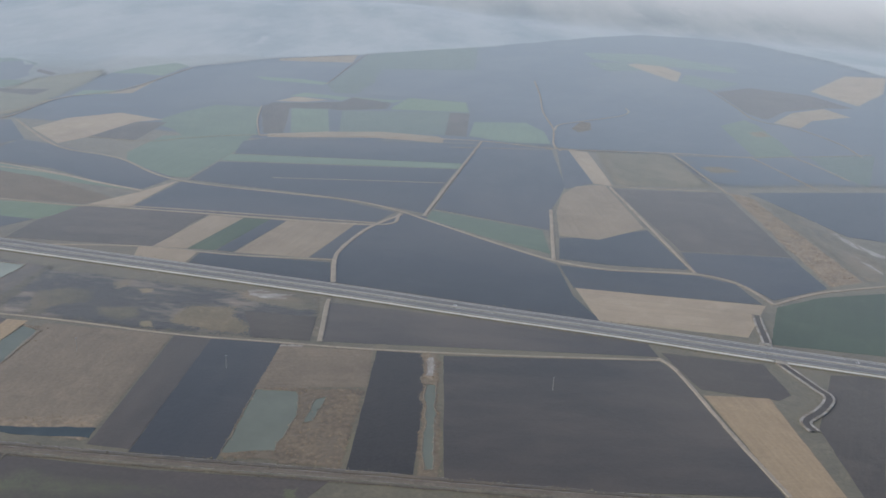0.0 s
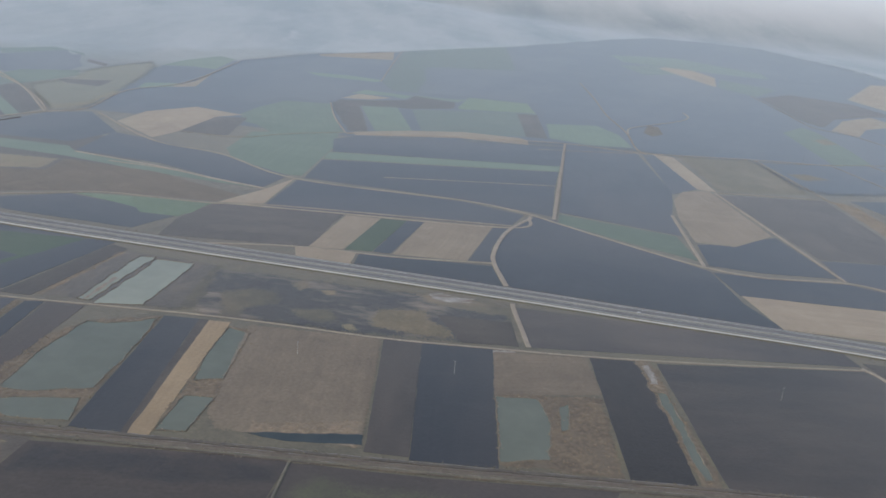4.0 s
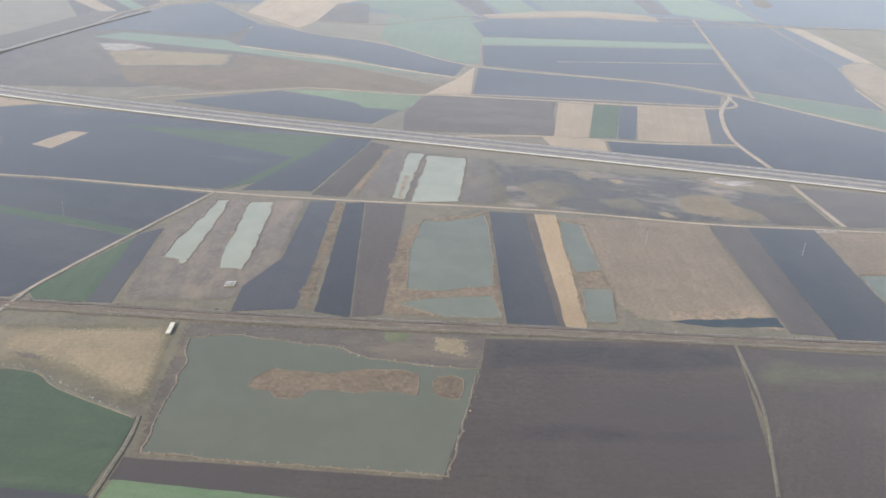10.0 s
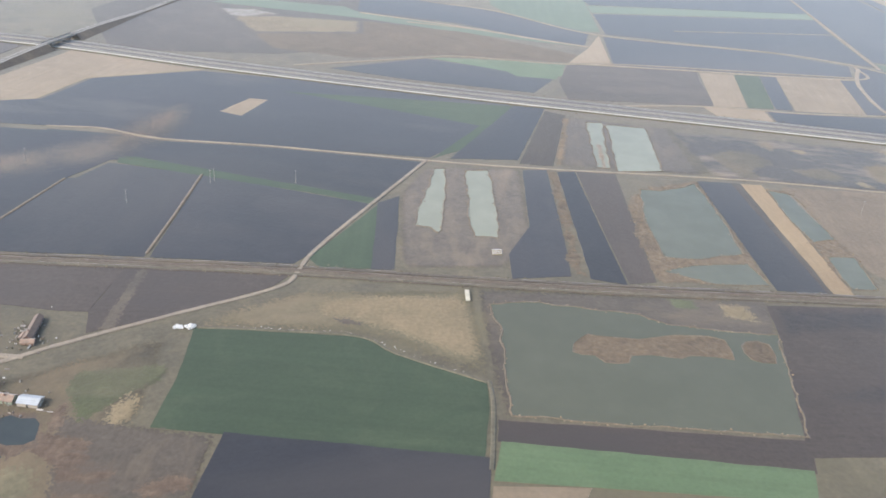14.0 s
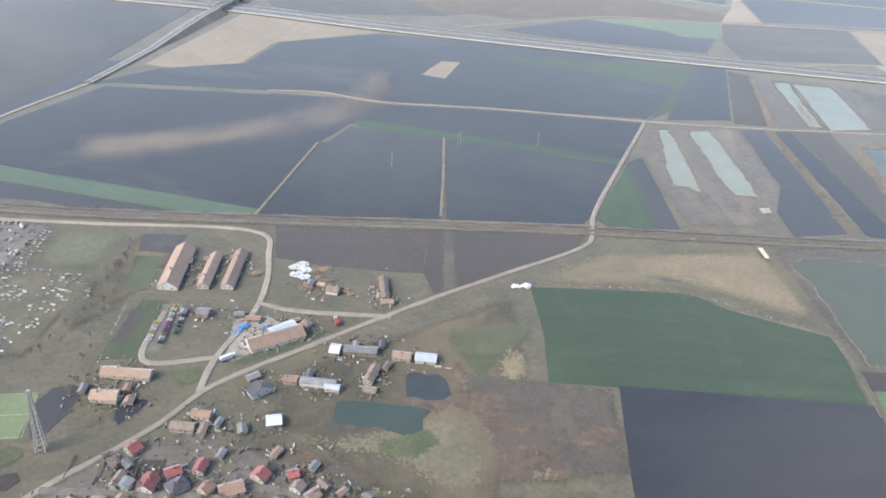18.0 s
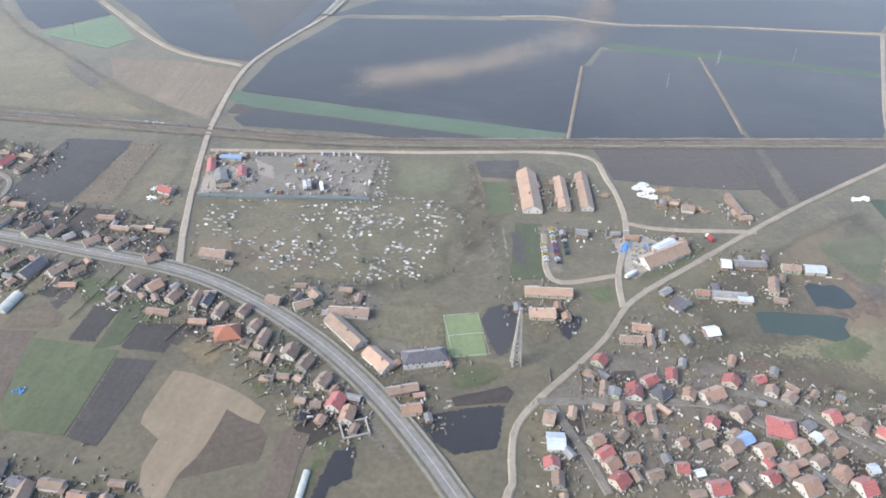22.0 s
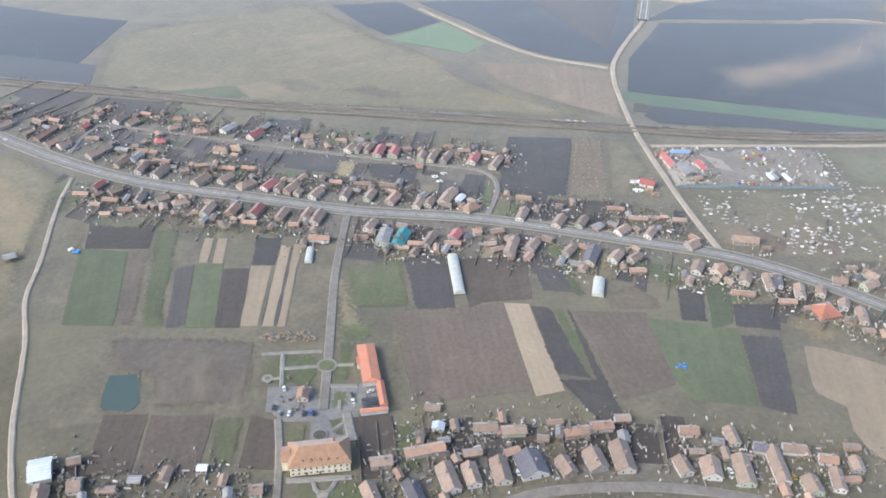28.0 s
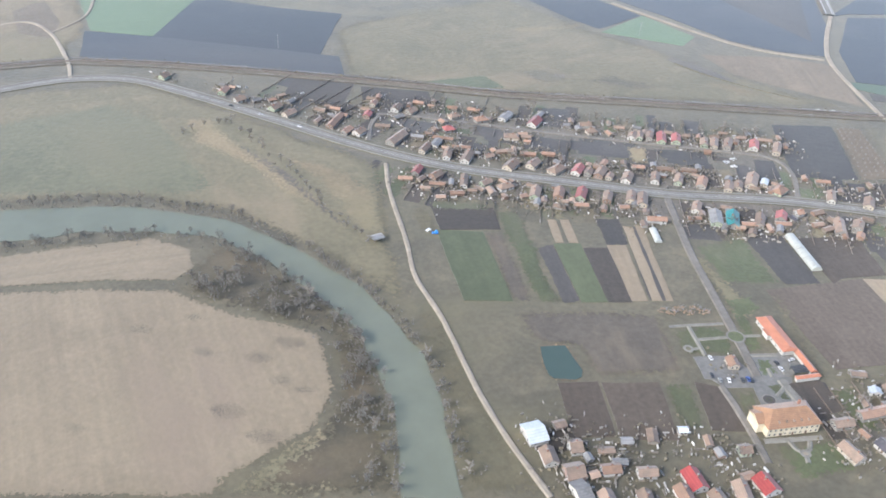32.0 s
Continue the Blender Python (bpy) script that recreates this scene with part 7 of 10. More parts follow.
def truck(x, y, turn, paint="white", load="grey", length=5.0, z=0.5):
    ob = tagged(new("truck"), f"parked truck with {paint} cab and {load} load box", "truck")
    ob.matrix_world = pose(x, y, z, 0, 0, turn)
    part("chassis", box_mesh("chassis", length, 0.9, 0.2, rubber), ob).matrix_local = pose(0, 0, 0.35)
    part("cab", tapered_box("cab", 1.2, 1.5, 1.3, 0.85, PAINTS[paint]), ob, f"{paint} cab").matrix_local = pose(length / 2 - 0.6, 0, 0.5)
    part("windscreen", box_mesh("windscreen", 0.06, 1.2, 0.5, dark_glass), ob).matrix_local = pose(length / 2 - 0.06, 0, 1.1)
    part("load_box", box_mesh("load_box", length - 1.5, 1.6, 1.4, PAINTS[load], 0.05), ob, f"{load} load box").matrix_local = pose(-0.7, 0, 0.55)
    for sx in (-length * 0.36, -length * 0.22, length * 0.36):
        for sy in (-0.65, 0.65):
            part("wheel", truck_wheel, ob).matrix_local = pose(sx, sy, 0.32)
    return ob


def tunnel(x, y, turn, length, width, end="white"):
    """A film greenhouse: hoops, film skin and two end walls."""
    ob = tagged(new("greenhouse"), "long white film tunnel greenhouse on bare soil", "greenhouse")
    ob.matrix_world = pose(x, y, 0.3, 0, 0, turn)
    n, r, h = 12, width / 2, width * 0.42
    arc = [(math.cos(math.pi * k / n) * r, math.sin(math.pi * k / n) ** 0.8 * h) for k in range(n + 1)]
    verts = [(sx * length / 2, a, b) for sx in (-1, 1) for a, b in arc]
    part("film", mesh_from("film", verts, [(k, k + 1, n + 2 + k, n + 1 + k) for k in range(n)], tunnel_film), ob, "white film skin")
    for s in (-1, 1):
        ring = [(s * length / 2 * 1.002, a, b) for a, b in arc]
        part("end_wall", mesh_from("end_wall", ring, [tuple(range(n + 1))], tunnel_film if end == "white" else ROOFS["t"][0]), ob)
    hoop = mesh_from("hoop", [(dx, a * 1.01, b * 1.02) for dx in (-0.06, 0.06) for a, b in arc], [(k, k + 1, n + 2 + k, n + 1 + k) for k in range(n)], MATS["steel"])
    for k in range(max(3, int(length / 3))):
        part("hoop", hoop, ob).matrix_local = pose(-length / 2 + (k + 0.5) * length / max(3, int(length / 3)), 0, 0)
    return ob


def beam(bm, a, b, r0, r1, sides=4):
    """A tapered bar from a to b."""
    a, b = Vector(a), Vector(b)
    q = (b - a).to_track_quat("Z", "Y")
    ring = []
    for p, r in ((a, r0), (b, r1)):
        ring.append([bm.verts.new(p + q @ Vector((math.cos(math.tau * k / sides) * r, math.sin(math.tau * k / sides) * r, 0))) for k in range(sides)])
    for k in range(sides):
        bm.faces.new((ring[0][k], ring[0][(k + 1) % sides], ring[1][(k + 1) % sides], ring[1][k]))


def to_mesh(bm, name, *materials):
    me = bpy.data.meshes.new(name)
    bm.to_mesh(me)
    bm.free()
    for m in materials:
        me.materials.append(m)
    return me


def lattice_tower(x, y, high, foot):
    ob = tagged(new("lattice_tower"), "tall pale grey steel lattice tower beside a dark plot", "tower")
    ob.matrix_world = pose(x, y, 0.4)
    at = lambda f, i: Vector((foot * (1 - 0.8 * f) * (1 if i in (0, 1) else -1), foot * (1 - 0.8 * f) * (1 if i in (1, 2) else -1), high * f))
    for i in range(4):
        bm = bmesh.new()
        beam(bm, at(0, i), at(1, i), 0.24, 0.2)
        part("leg", to_mesh(bm, "leg", MATS["concrete"]), ob)
        for k in range(12):
            for p, q in ((at(k / 12, i), at((k + 1) / 12, (i + 1) % 4)), (at(k / 12, (i + 1) % 4), at((k + 1) / 12, i))):
                bm = bmesh.new()
                beam(bm, p, q, 0.12, 0.12, 3)
                part("brace", to_mesh(bm, "brace", MATS["concrete"]), ob)
    part("platform", box_mesh("platform", foot * 0.7, foot * 0.7, 0.2, MATS["concrete"]), ob).matrix_local = pose(0, 0, high)
    return ob


def power_pole(x, y, high=8.0, turn=0.0):
    ob = tagged(new("power_pole"), "pale concrete power pole with steel crossarm", "pole", "power line poles")
    ob.matrix_world = pose(x, y, 0.2, 0, 0, turn)
    bm = bmesh.new()
    beam(bm, (0, 0, 0), (0, 0, high), 0.15, 0.09, 6)
    part("shaft", to_mesh(bm, "shaft", MATS["concrete"]), ob)
    part("crossarm", box_mesh("crossarm", 1.5, 0.14, 0.14, MATS["steel"]), ob).matrix_local = pose(0, 0, high - 0.6)
    for k in (-1, 0, 1):
        part("insulator", box_mesh("insulator", 0.14, 0.14, 0.3, stone_grey), ob).matrix_local = pose(k * 0.65, 0, high - 0.5)
    return ob


# ---- bare trees, evergreens, scrub ----
bark = land("grey_bark", (0.17, 0.145, 0.12), (0.12, 0.1, 0.085), (0.22, 0.19, 0.16), 0.5, 3.0, vary=0.2)
twig = land("bare_twigs", (0.25, 0.225, 0.19), (0.2, 0.18, 0.152), (0.3, 0.27, 0.23), 0.8, 3.0, vary=0.25)
needles = land("dark_needles", (0.025, 0.045, 0.028), (0.018, 0.03, 0.02), (0.04, 0.065, 0.035), 0.8, 3.0, vary=0.2)


def bare_tree_meshes(seed, high):
    rng = random.Random(seed)
    wood, fine = bmesh.new(), bmesh.new()

    def grow(p, d, length, r, depth):
        q = p + d * length
        beam(wood if depth < 2 else fine, p, q, r, r * 0.6, 5 if depth == 0 else 3)
        if depth == 4:
            return
        for _ in range((5, 4, 4, 3)[depth]):
            tilt = Vector((rng.gauss(0, 1), rng.gauss(0, 1), rng.gauss(0.35, 0.5)))
            grow(p + (q - p) * rng.uniform(0.45, 1.0), (d * 0.8 + tilt * 0.62).normalized(), length * rng.uniform(0.5, 0.75), max(r * 0.55, 0.045), depth + 1)
    grow(Vector((0, 0, 0)), Vector((rng.uniform(-0.1, 0.1), rng.uniform(-0.1, 0.1), 1)).normalized(), high * 0.42, high * 0.034, 0)
    return to_mesh(wood, "trunk", bark), to_mesh(fine, "crown", twig)


TREES = [bare_tree_meshes(s, h) for s, h in ((1, 4.6), (2, 5.4), (3, 3.8), (4, 6.2))]


def bare_tree(x, y, k, size, turn, where="a village garden"):
    ob = tagged(new("bare_tree"), f"leafless grey-brown winter tree in {where}", "tree", "bare trees")
    ob.matrix_world = pose(x, y, 0.3, 0, 0, turn) @ Matrix.Scale(size, 4)
    part("trunk", TREES[k][0], ob)
    part("crown", TREES[k][1], ob, "bare twigs")
    return ob


def evergreen_mesh(seed, high):
    rng = random.Random(seed)
    bm = bmesh.new()
    for k in range(220):
        f = rng.random() ** 0.7
        a, r = rng.uniform(0, math.tau), (1 - f) * high * 0.26 + 0.12
        p = Vector((math.cos(a) * r * rng.uniform(0.3, 1), math.sin(a) * r * rng.uniform(0.3, 1), high * (0.1 + 0.88 * f)))
        out = Vector((math.cos(a), math.sin(a), rng.uniform(-0.3, 0.4))) * rng.uniform(0.25, 0.5)
        side = Vector((-math.sin(a), math.cos(a), 0)) * 0.16
        bm.faces.new([bm.verts.new(q) for q in (p - side, p + side, p + out + side * 0.4, p + out - side * 0.4)])
    return to_mesh(bm, "crown", needles)


EVERGREENS = [evergreen_mesh(5, 3.6), evergreen_mesh(6, 5.4)]


def evergreen(x, y, k=0, size=1.0):
    ob = tagged(new("evergreen_tree"), "dark green narrow evergreen among pale graves" if k == 0 else "dark green spruce beside the village road", "tree")
    ob.matrix_world = pose(x, y, 0.3) @ Matrix.Scale(size, 4)
    bm = bmesh.new()
    beam(bm, (0, 0, 0), (0, 0, 2.6), 0.14, 0.05, 5)
    part("trunk", to_mesh(bm, "trunk", bark), ob)
    part("crown", EVERGREENS[k], ob)
    return ob


def island_mat(name, low, high, bend=1.0):
    """Each clump takes its own tone between two colours."""
    m, n, l, b = node_mat(name, 0.9, 0.2, sheen=0.35)
    g = n.new("ShaderNodeNewGeometry")
    k = n.new("ShaderNodeMath")
    k.operation = "POWER"
    k.inputs[1].default_value = bend
    l.new(g.outputs["Random Per Island"], k.inputs[0])
    l.new(mixed(n, l, low, high, k.outputs[0]), b.inputs["Base Color"])
    return m


REED = island_mat("reed_clumps", (0.17, 0.13, 0.085), (0.29, 0.222, 0.145))
SCRUB = island_mat("scrub_clumps", (0.105, 0.092, 0.068), (0.19, 0.163, 0.115))
LITTER = island_mat("mixed_litter", (0.18, 0.16, 0.135), (0.6, 0.58, 0.55), 3.5)


class Clumps:
    """Gathers many small tufts into one mesh."""

    def __init__(self, seed):
        self.rng, self.verts, self.faces = random.Random(seed), [], []

    def tuft(self, x, y, z, r, h):
        g, n, s = self.rng, 5, len(self.verts)
        turn = g.uniform(0, 6)
        for k in range(n):
            a, q = turn + math.tau * k / n, r * g.uniform(0.6, 1.25)
            self.verts.append((x + math.cos(a) * q, y + math.sin(a) * q, z))
        for k in range(n):
            a, q = turn + math.tau * (k + 0.5) / n, r * g.uniform(0.25, 0.7)
            self.verts.append((x + math.cos(a) * q, y + math.sin(a) * q, z + h * g.uniform(0.6, 1.1)))
        for k in range(n):
            j = (k + 1) % n
            self.faces += [(s + k, s + j, s + n + k), (s + j, s + n + j, s + n + k)]
        self.faces.append(tuple(range(s + n, s + 2 * n)))

    def bush(self, x, y, z, r, h):
        """A leafless bush: thin twigs fanning from one foot."""
        g = self.rng
        for _ in range(13):
            a, lean = g.uniform(0, math.tau), g.uniform(0.1, 1.0)
            s, w, q = len(self.verts), g.uniform(0.03, 0.075), r * lean
            top = (x + math.cos(a) * q, y + math.sin(a) * q, z + h * g.uniform(0.5, 1.0))
            side = (-math.sin(a) * w, math.cos(a) * w)
            mid = (x + math.cos(a) * q * 0.4, y + math.sin(a) * q * 0.4, z + h * 0.3)
            self.verts += [(x + side[0], y + side[1], z), (x - side[0], y - side[1], z), (mid[0] - side[0], mid[1] - side[1], mid[2]), (mid[0] + side[0], mid[1] + side[1], mid[2]), top]
            self.faces += [(s, s + 1, s + 2, s + 3), (s + 3, s + 2, s + 4)]

    def crate(self, x, y, z, lx, ly, lz, turn):
        c, d, s = math.cos(turn), math.sin(turn), len(self.verts)
        for k in range(8):
            px, py, pz = lx * (0.5 if k & 1 else -0.5), ly * (0.5 if k & 2 else -0.5), lz if k & 4 else -0.4
            self.verts.append((x + px * c - py * d, y + px * d + py * c, z + pz))
        self.faces += [tuple(s + i for i in f) for f in ((4, 5, 7, 6), (0, 1, 5, 4), (1, 3, 7, 5), (3, 2, 6, 7), (2, 0, 4, 6))]

    def done(self, name, material, label, category):
        return tagged(new(name, mesh_from(name, self.verts, self.faces, material)), label, category, kind="stuff")


def inside(x, y, line):
    hit = False
    for i in range(len(line)):
        a, b = line[i - 1], line[i]
        if (a.y > y) != (b.y > y) and x < (b.x - a.x) * (y - a.y) / (b.y - a.y) + a.x:
            hit = not hit
    return hit


def scattered(line, per_m2, most, rng):
    """Places inside an outline."""
    x0, x1 = min(p.x for p in line), max(p.x for p in line)
    y0, y1 = min(p.y for p in line), max(p.y for p in line)
    for _ in range(min(most, int((x1 - x0) * (y1 - y0) * per_m2))):
        x, y = rng.uniform(x0, x1), rng.uniform(y0, y1)
        if inside(x, y, line):
            yield x, y


# ---- trailer, hives, pavilion ----
def trailer(x, y, turn):
    """A long low flat-topped trailer on wheels."""
    ob = tagged(new("trailer"), "long low cream-white flat-topped trailer parked on dry pasture", "trailer")
    ob.matrix_world = pose(x, y, 0.3, 0, 0, turn)
    cream = plaster("cream_sheet", (0.6, 0.56, 0.44))
    part("body", box_mesh("body", 9.6, 2.0, 0.55, cream, 0.05), ob).matrix_local = pose(0, 0, 0.42)
    part("roof", box_mesh("roof", 9.8, 2.15, 0.1, cream, 0.03), ob).matrix_local = pose(0, 0, 0.97)
    part("drawbar", box_mesh("drawbar", 1.4, 0.16, 0.14, rubber), ob).matrix_local = pose(5.4, 0, 0.4)
    for sx in (-2.6, 2.6):
        for sy in (-0.8, 0.8):
            part("wheel", truck_wheel, ob).matrix_local = pose(sx, sy, 0.32)
    return ob


hive_box, hive_lid = box_mesh("hive", 0.7, 0.7, 0.8, sheet_mat("hive_paint", (0.5, 0.42, 0.22), 0.7), 0.03), box_mesh("lid", 0.8, 0.8, 0.1, PAINTS["white"])


def hive(x, y, turn):
    ob = tagged(new("beehive", hive_box), "small yellowish wooden beehive in a row", "beehive", "beehives by the pits")
    ob.matrix_world = pose(x, y, 0.3, 0, 0, turn)
    part("lid", hive_lid, ob).matrix_local = pose(0, 0, 0.8)
    return ob


def pavilion(x, y):
    """A small open shelter in the pasture."""
    ob = tagged(new("shelter"), "small grey open shelter on the river pasture", "shelter")
    ob.matrix_world = pose(x, y, 0.3, 0, 0, 20)
    part("roof", prism_mesh("roof", 4.4, 3.2, 1.7, 2.4, 0.8, 0.3, ROOFS["g"][0]), ob, "grey sheet roof")
    for sx in (-2, 2):
        for sy in (-1.4, 1.4):
            part("post", box_mesh("post", 0.2, 0.2, 1.7, plank_wood), ob).matrix_local = pose(sx, sy, 0)
    part("back_wall", box_mesh("back_wall", 4.2, 0.12, 1.4, WALLS[0][0]), ob).matrix_local = pose(0, 1.4, 0)
    return ob


# ---- graves ----
slab_white, slab_grey = box_mesh("slab", 1.35, 0.8, 0.24, stone_white, 0.04), box_mesh("slab", 1.3, 0.75, 0.2, stone_grey, 0.04)
head_white, head_grey = box_mesh("headstone", 0.14, 0.6, 0.4, stone_white, 0.04), box_mesh("headstone", 0.14, 0.6, 0.4, stone_grey, 0.04)


def grave(x, y, turn, pale, size):
    ob = new("grave", slab_white if pale else slab_grey)
    ob.matrix_world = pose(x, y, 0.42, 0, 0, turn) @ Matrix.Scale(size, 4)
    part("headstone", head_white if pale else head_grey, ob).matrix_local = pose(-0.68, 0, 0.28)
    return tagged(ob, "pale stone grave slab with headstone in grass" if pale else "grey stone grave with upright headstone in grass", "grave", "graves of the cemetery")


def garden_fence(a, b):
    """A low board fence between two gardens: boards and two rails."""
    d = b - a
    me = swept("boards", [a, (a + b) / 2, b], [(-0.04, 0.3), (-0.04, 0.75), (0.04, 0.75), (0.04, 0.3)][::-1], plank_wood)
    ob = tagged(new("garden_fence", me), "weathered board fence between narrow garden plots", "fence", "garden fences")
    for z in (0.45, 0.62):
        part("rail", swept("rail", [a, b], [(-0.08, z), (-0.08, z + 0.1), (0.08, z + 0.1), (0.08, z)][::-1], door_wood), ob)
    return ob

# ---- village buildings ----
house(-1232.7, 537.3, 67, 6.5, 4.2, "o")
house(-1224.6, 525.6, 30, 5.2, 4.2, "b")
house(-1206.9, 514.2, 45, 6.0, 4.6, "b")
house(-1208.1, 523.8, 22, 3.9, 2.4, "o", shed=True)
house(-1200.4, 506.3, 42, 6.8, 4.2, "b")
house(-1186.8, 496.9, 53, 5.2, 2.4, "b", shed=True)
house(-1184.4, 508.7, -33, 5.4, 2.4, "b", shed=True)
house(-1176.5, 509.4, -26, 5.3, 2.4, "o", shed=True)
house(-1178.2, 494.8, 61, 14.4, 3.5, "o")
house(-1173.6, 483.4, 53, 6.2, 3.5, "o")
house(-1167.8, 481.3, 43, 5.6, 4.6, "b")
house(-1161.2, 499.9, 64, 4.9, 3.5, "r")
house(-1156.1, 513.0, 64, 5.2, 2.9, "o")
house(-1145.2, 505.9, 58, 6.5, 4.2, "b")
house(-1138.3, 501.5, 41, 5.5, 4.2, "b")
house(-1132.4, 511.6, -27, 5.3, 2.4, "o", shed=True)
house(-1117.4, 493.0, 22, 5.6, 3.5, "b", hip=True)
house(-1116.0, 503.2, -22, 4.7, 2.4, "o", shed=True)
house(-1155.5, 486.9, -16, 6.8, 2.4, "b", shed=True)
house(-1150.7, 472.2, 49, 12.8, 5.0, "b")
house(-1140.2, 473.3, -22, 6.0, 2.4, "g", shed=True)
house(-1138.9, 460.3, 55, 8.3, 3.5, "b")
house(-1132.7, 464.6, 58, 7.2, 3.5, "g")
house(-1130.4, 470.6, -20, 4.9, 2.4, "o", shed=True)
house(-1129.5, 453.0, 69, 8.4, 3.5, "b")
house(-1121.3, 459.4, -17, 8.4, 2.4, "o", shed=True)
house(-1120.8, 449.0, 61, 10.1, 4.2, "b")
house(-1123.3, 479.1, 9, 4.8, 4.2, "r", hip=True)
house(-1110.4, 448.3, 15, 4.0, 2.9, "b")
house(-1146.7, 439.4, 60, 6.4, 3.5, "r")
house(-1153.2, 433.5, -12, 6.0, 2.4, "o", shed=True)
house(-1138.9, 434.1, 36, 5.3, 4.2, "b")
house(-1140.0, 426.6, -15, 6.7, 2.4, "o", shed=True)
house(-1127.5, 427.1, 74, 9.5, 2.9, "b")
house(-1132.9, 417.6, -8, 5.8, 2.4, "o", shed=True)
house(-1118.1, 424.1, 30, 5.1, 3.5, "b")
house(-1110.1, 419.7, 17, 6.8, 4.2, "b", hip=True)
house(-1105.4, 499.6, -24, 6.1, 2.4, "o", shed=True)
house(-1104.5, 487.4, 9, 6.3, 4.2, "o", hip=True)
house(-1090.9, 489.4, 48, 9.0, 4.2, "g")
house(-1077.8, 480.8, 50, 8.6, 5.0, "r")
house(-1052.7, 474.7, -7, 5.8, 3.5, "b")
house(-1052.0, 467.4, 9, 4.8, 4.2, "b", hip=True)
house(-1036.1, 469.8, -20, 5.0, 2.4, "b", shed=True)
house(-1032.9, 459.6, 56, 6.0, 4.2, "b")
house(-1029.1, 459.5, 65, 6.7, 2.9, "b")
house(-1023.9, 458.9, 60, 6.9, 2.9, "b")
house(-1019.2, 455.5, 68, 9.6, 4.2, "r")
house(-1012.1, 453.7, 67, 8.1, 4.2, "r")
house(-1005.3, 456.9, -7, 3.9, 2.4, "b", shed=True)
house(-999.5, 447.9, 66, 7.0, 3.5, "b")
house(-994.7, 446.5, 63, 8.7, 3.5, "b")
house(-991.2, 453.6, -14, 4.4, 2.4, "b", shed=True)
house(-1094.2, 466.8, -13, 7.0, 4.2, "b", hip=True)
house(-1101.9, 452.8, -0, 8.1, 2.4, "b", shed=True)
house(-1091.0, 448.6, -15, 7.1, 2.4, "o", shed=True)
house(-1081.2, 447.4, -17, 6.0, 2.4, "o", shed=True)
house(-1102.3, 438.4, 47, 8.5, 5.0, "b")
house(-1091.5, 438.3, 46, 7.0, 4.2, "b")
house(-1082.1, 431.8, 35, 8.3, 5.0, "b", hip=True)
house(-1072.4, 429.8, 52, 7.9, 4.2, "r")
house(-1068.1, 427.1, 57, 4.7, 3.5, "b")
house(-1062.6, 426.0, 51, 8.0, 4.2, "b")
house(-1059.7, 421.9, 53, 3.8, 2.9, "b")
house(-1052.0, 419.5, 55, 7.5, 4.2, "b")
house(-1042.5, 429.0, -17, 5.4, 2.4, "o", shed=True)
house(-1038.9, 417.7, 64, 7.9, 3.5, "b")
house(-1030.6, 425.9, -15, 7.4, 2.4, "b", shed=True)
house(-1028.5, 414.8, 61, 8.0, 3.5, "b")
house(-1019.5, 423.1, -19, 7.0, 2.4, "b", shed=True)
house(-1018.8, 410.6, 57, 8.2, 4.2, "o")
house(-1008.0, 405.4, 59, 7.5, 3.5, "b")
house(-1003.2, 405.5, 60, 6.1, 3.5, "b")
house(-1098.5, 412.3, 66, 8.6, 4.2, "b")
house(-1104.3, 410.9, 11, 2.9, 2.4, "o", shed=True)
house(-1088.0, 410.4, 65, 7.8, 4.2, "o")
house(-1078.2, 408.6, 63, 8.7, 4.2, "r")
house(-1081.2, 400.0, -16, 5.9, 2.4, "o", shed=True)
house(-1067.4, 404.3, 64, 7.8, 3.5, "b")
house(-1063.0, 395.7, -8, 3.8, 2.4, "o", shed=True)
house(-1056.9, 402.9, 64, 7.8, 3.5, "b")
house(-1052.8, 399.9, 66, 9.6, 4.2, "b")
house(-1053.1, 383.7, -13, 8.1, 3.2, "o")
house(-1031.2, 390.5, 57, 7.5, 3.5, "b")
house(-1036.2, 382.4, -8, 5.3, 2.4, "o", shed=True)
house(-1020.0, 378.7, 64, 11.8, 5.0, "t")
house(-1026.6, 381.3, 70, 10.8, 5.0, "g")
house(-975.2, 442.1, 60, 8.3, 4.2, "r")
house(-966.6, 447.0, -21, 6.7, 2.4, "b", shed=True)
house(-965.4, 437.0, 57, 11.0, 3.5, "b")
house(-977.9, 451.1, -7, 5.1, 2.4, "b", shed=True)
house(-988.0, 445.1, 58, 10.0, 3.5, "b")
house(-994.4, 409.0, 55, 12.1, 5.0, "b")
house(-989.2, 406.8, 53, 5.2, 2.9, "w")
house(-986.1, 398.7, 33, 7.1, 5.0, "o", hip=True)
house(-960.8, 403.9, -16, 6.4, 2.4, "o", shed=True)
house(-965.1, 390.1, 59, 9.0, 3.5, "b")
house(-950.8, 382.6, 53, 8.3, 4.2, "b")
house(-946.9, 395.1, -8, 2.6, 2.4, "b", shed=True)
house(-941.2, 380.6, 52, 8.0, 3.5, "b")
house(-935.3, 376.1, 35, 4.3, 3.5, "g")
house(-922.7, 389.5, -15, 7.1, 2.4, "o", shed=True)
house(-915.6, 380.4, -20, 7.9, 2.4, "b", shed=True)
house(-926.0, 371.9, 31, 6.4, 4.2, "b")
house(-914.8, 368.3, 47, 7.3, 3.5, "b")
house(-898.2, 376.6, -16, 5.9, 2.4, "b", shed=True)
house(-900.7, 357.2, 23, 5.3, 5.0, "b")
house(-900.0, 408.7, -34, 6.5, 4.2, "r")
house(-881.4, 427.9, -89, 12.7, 3.5, "r")
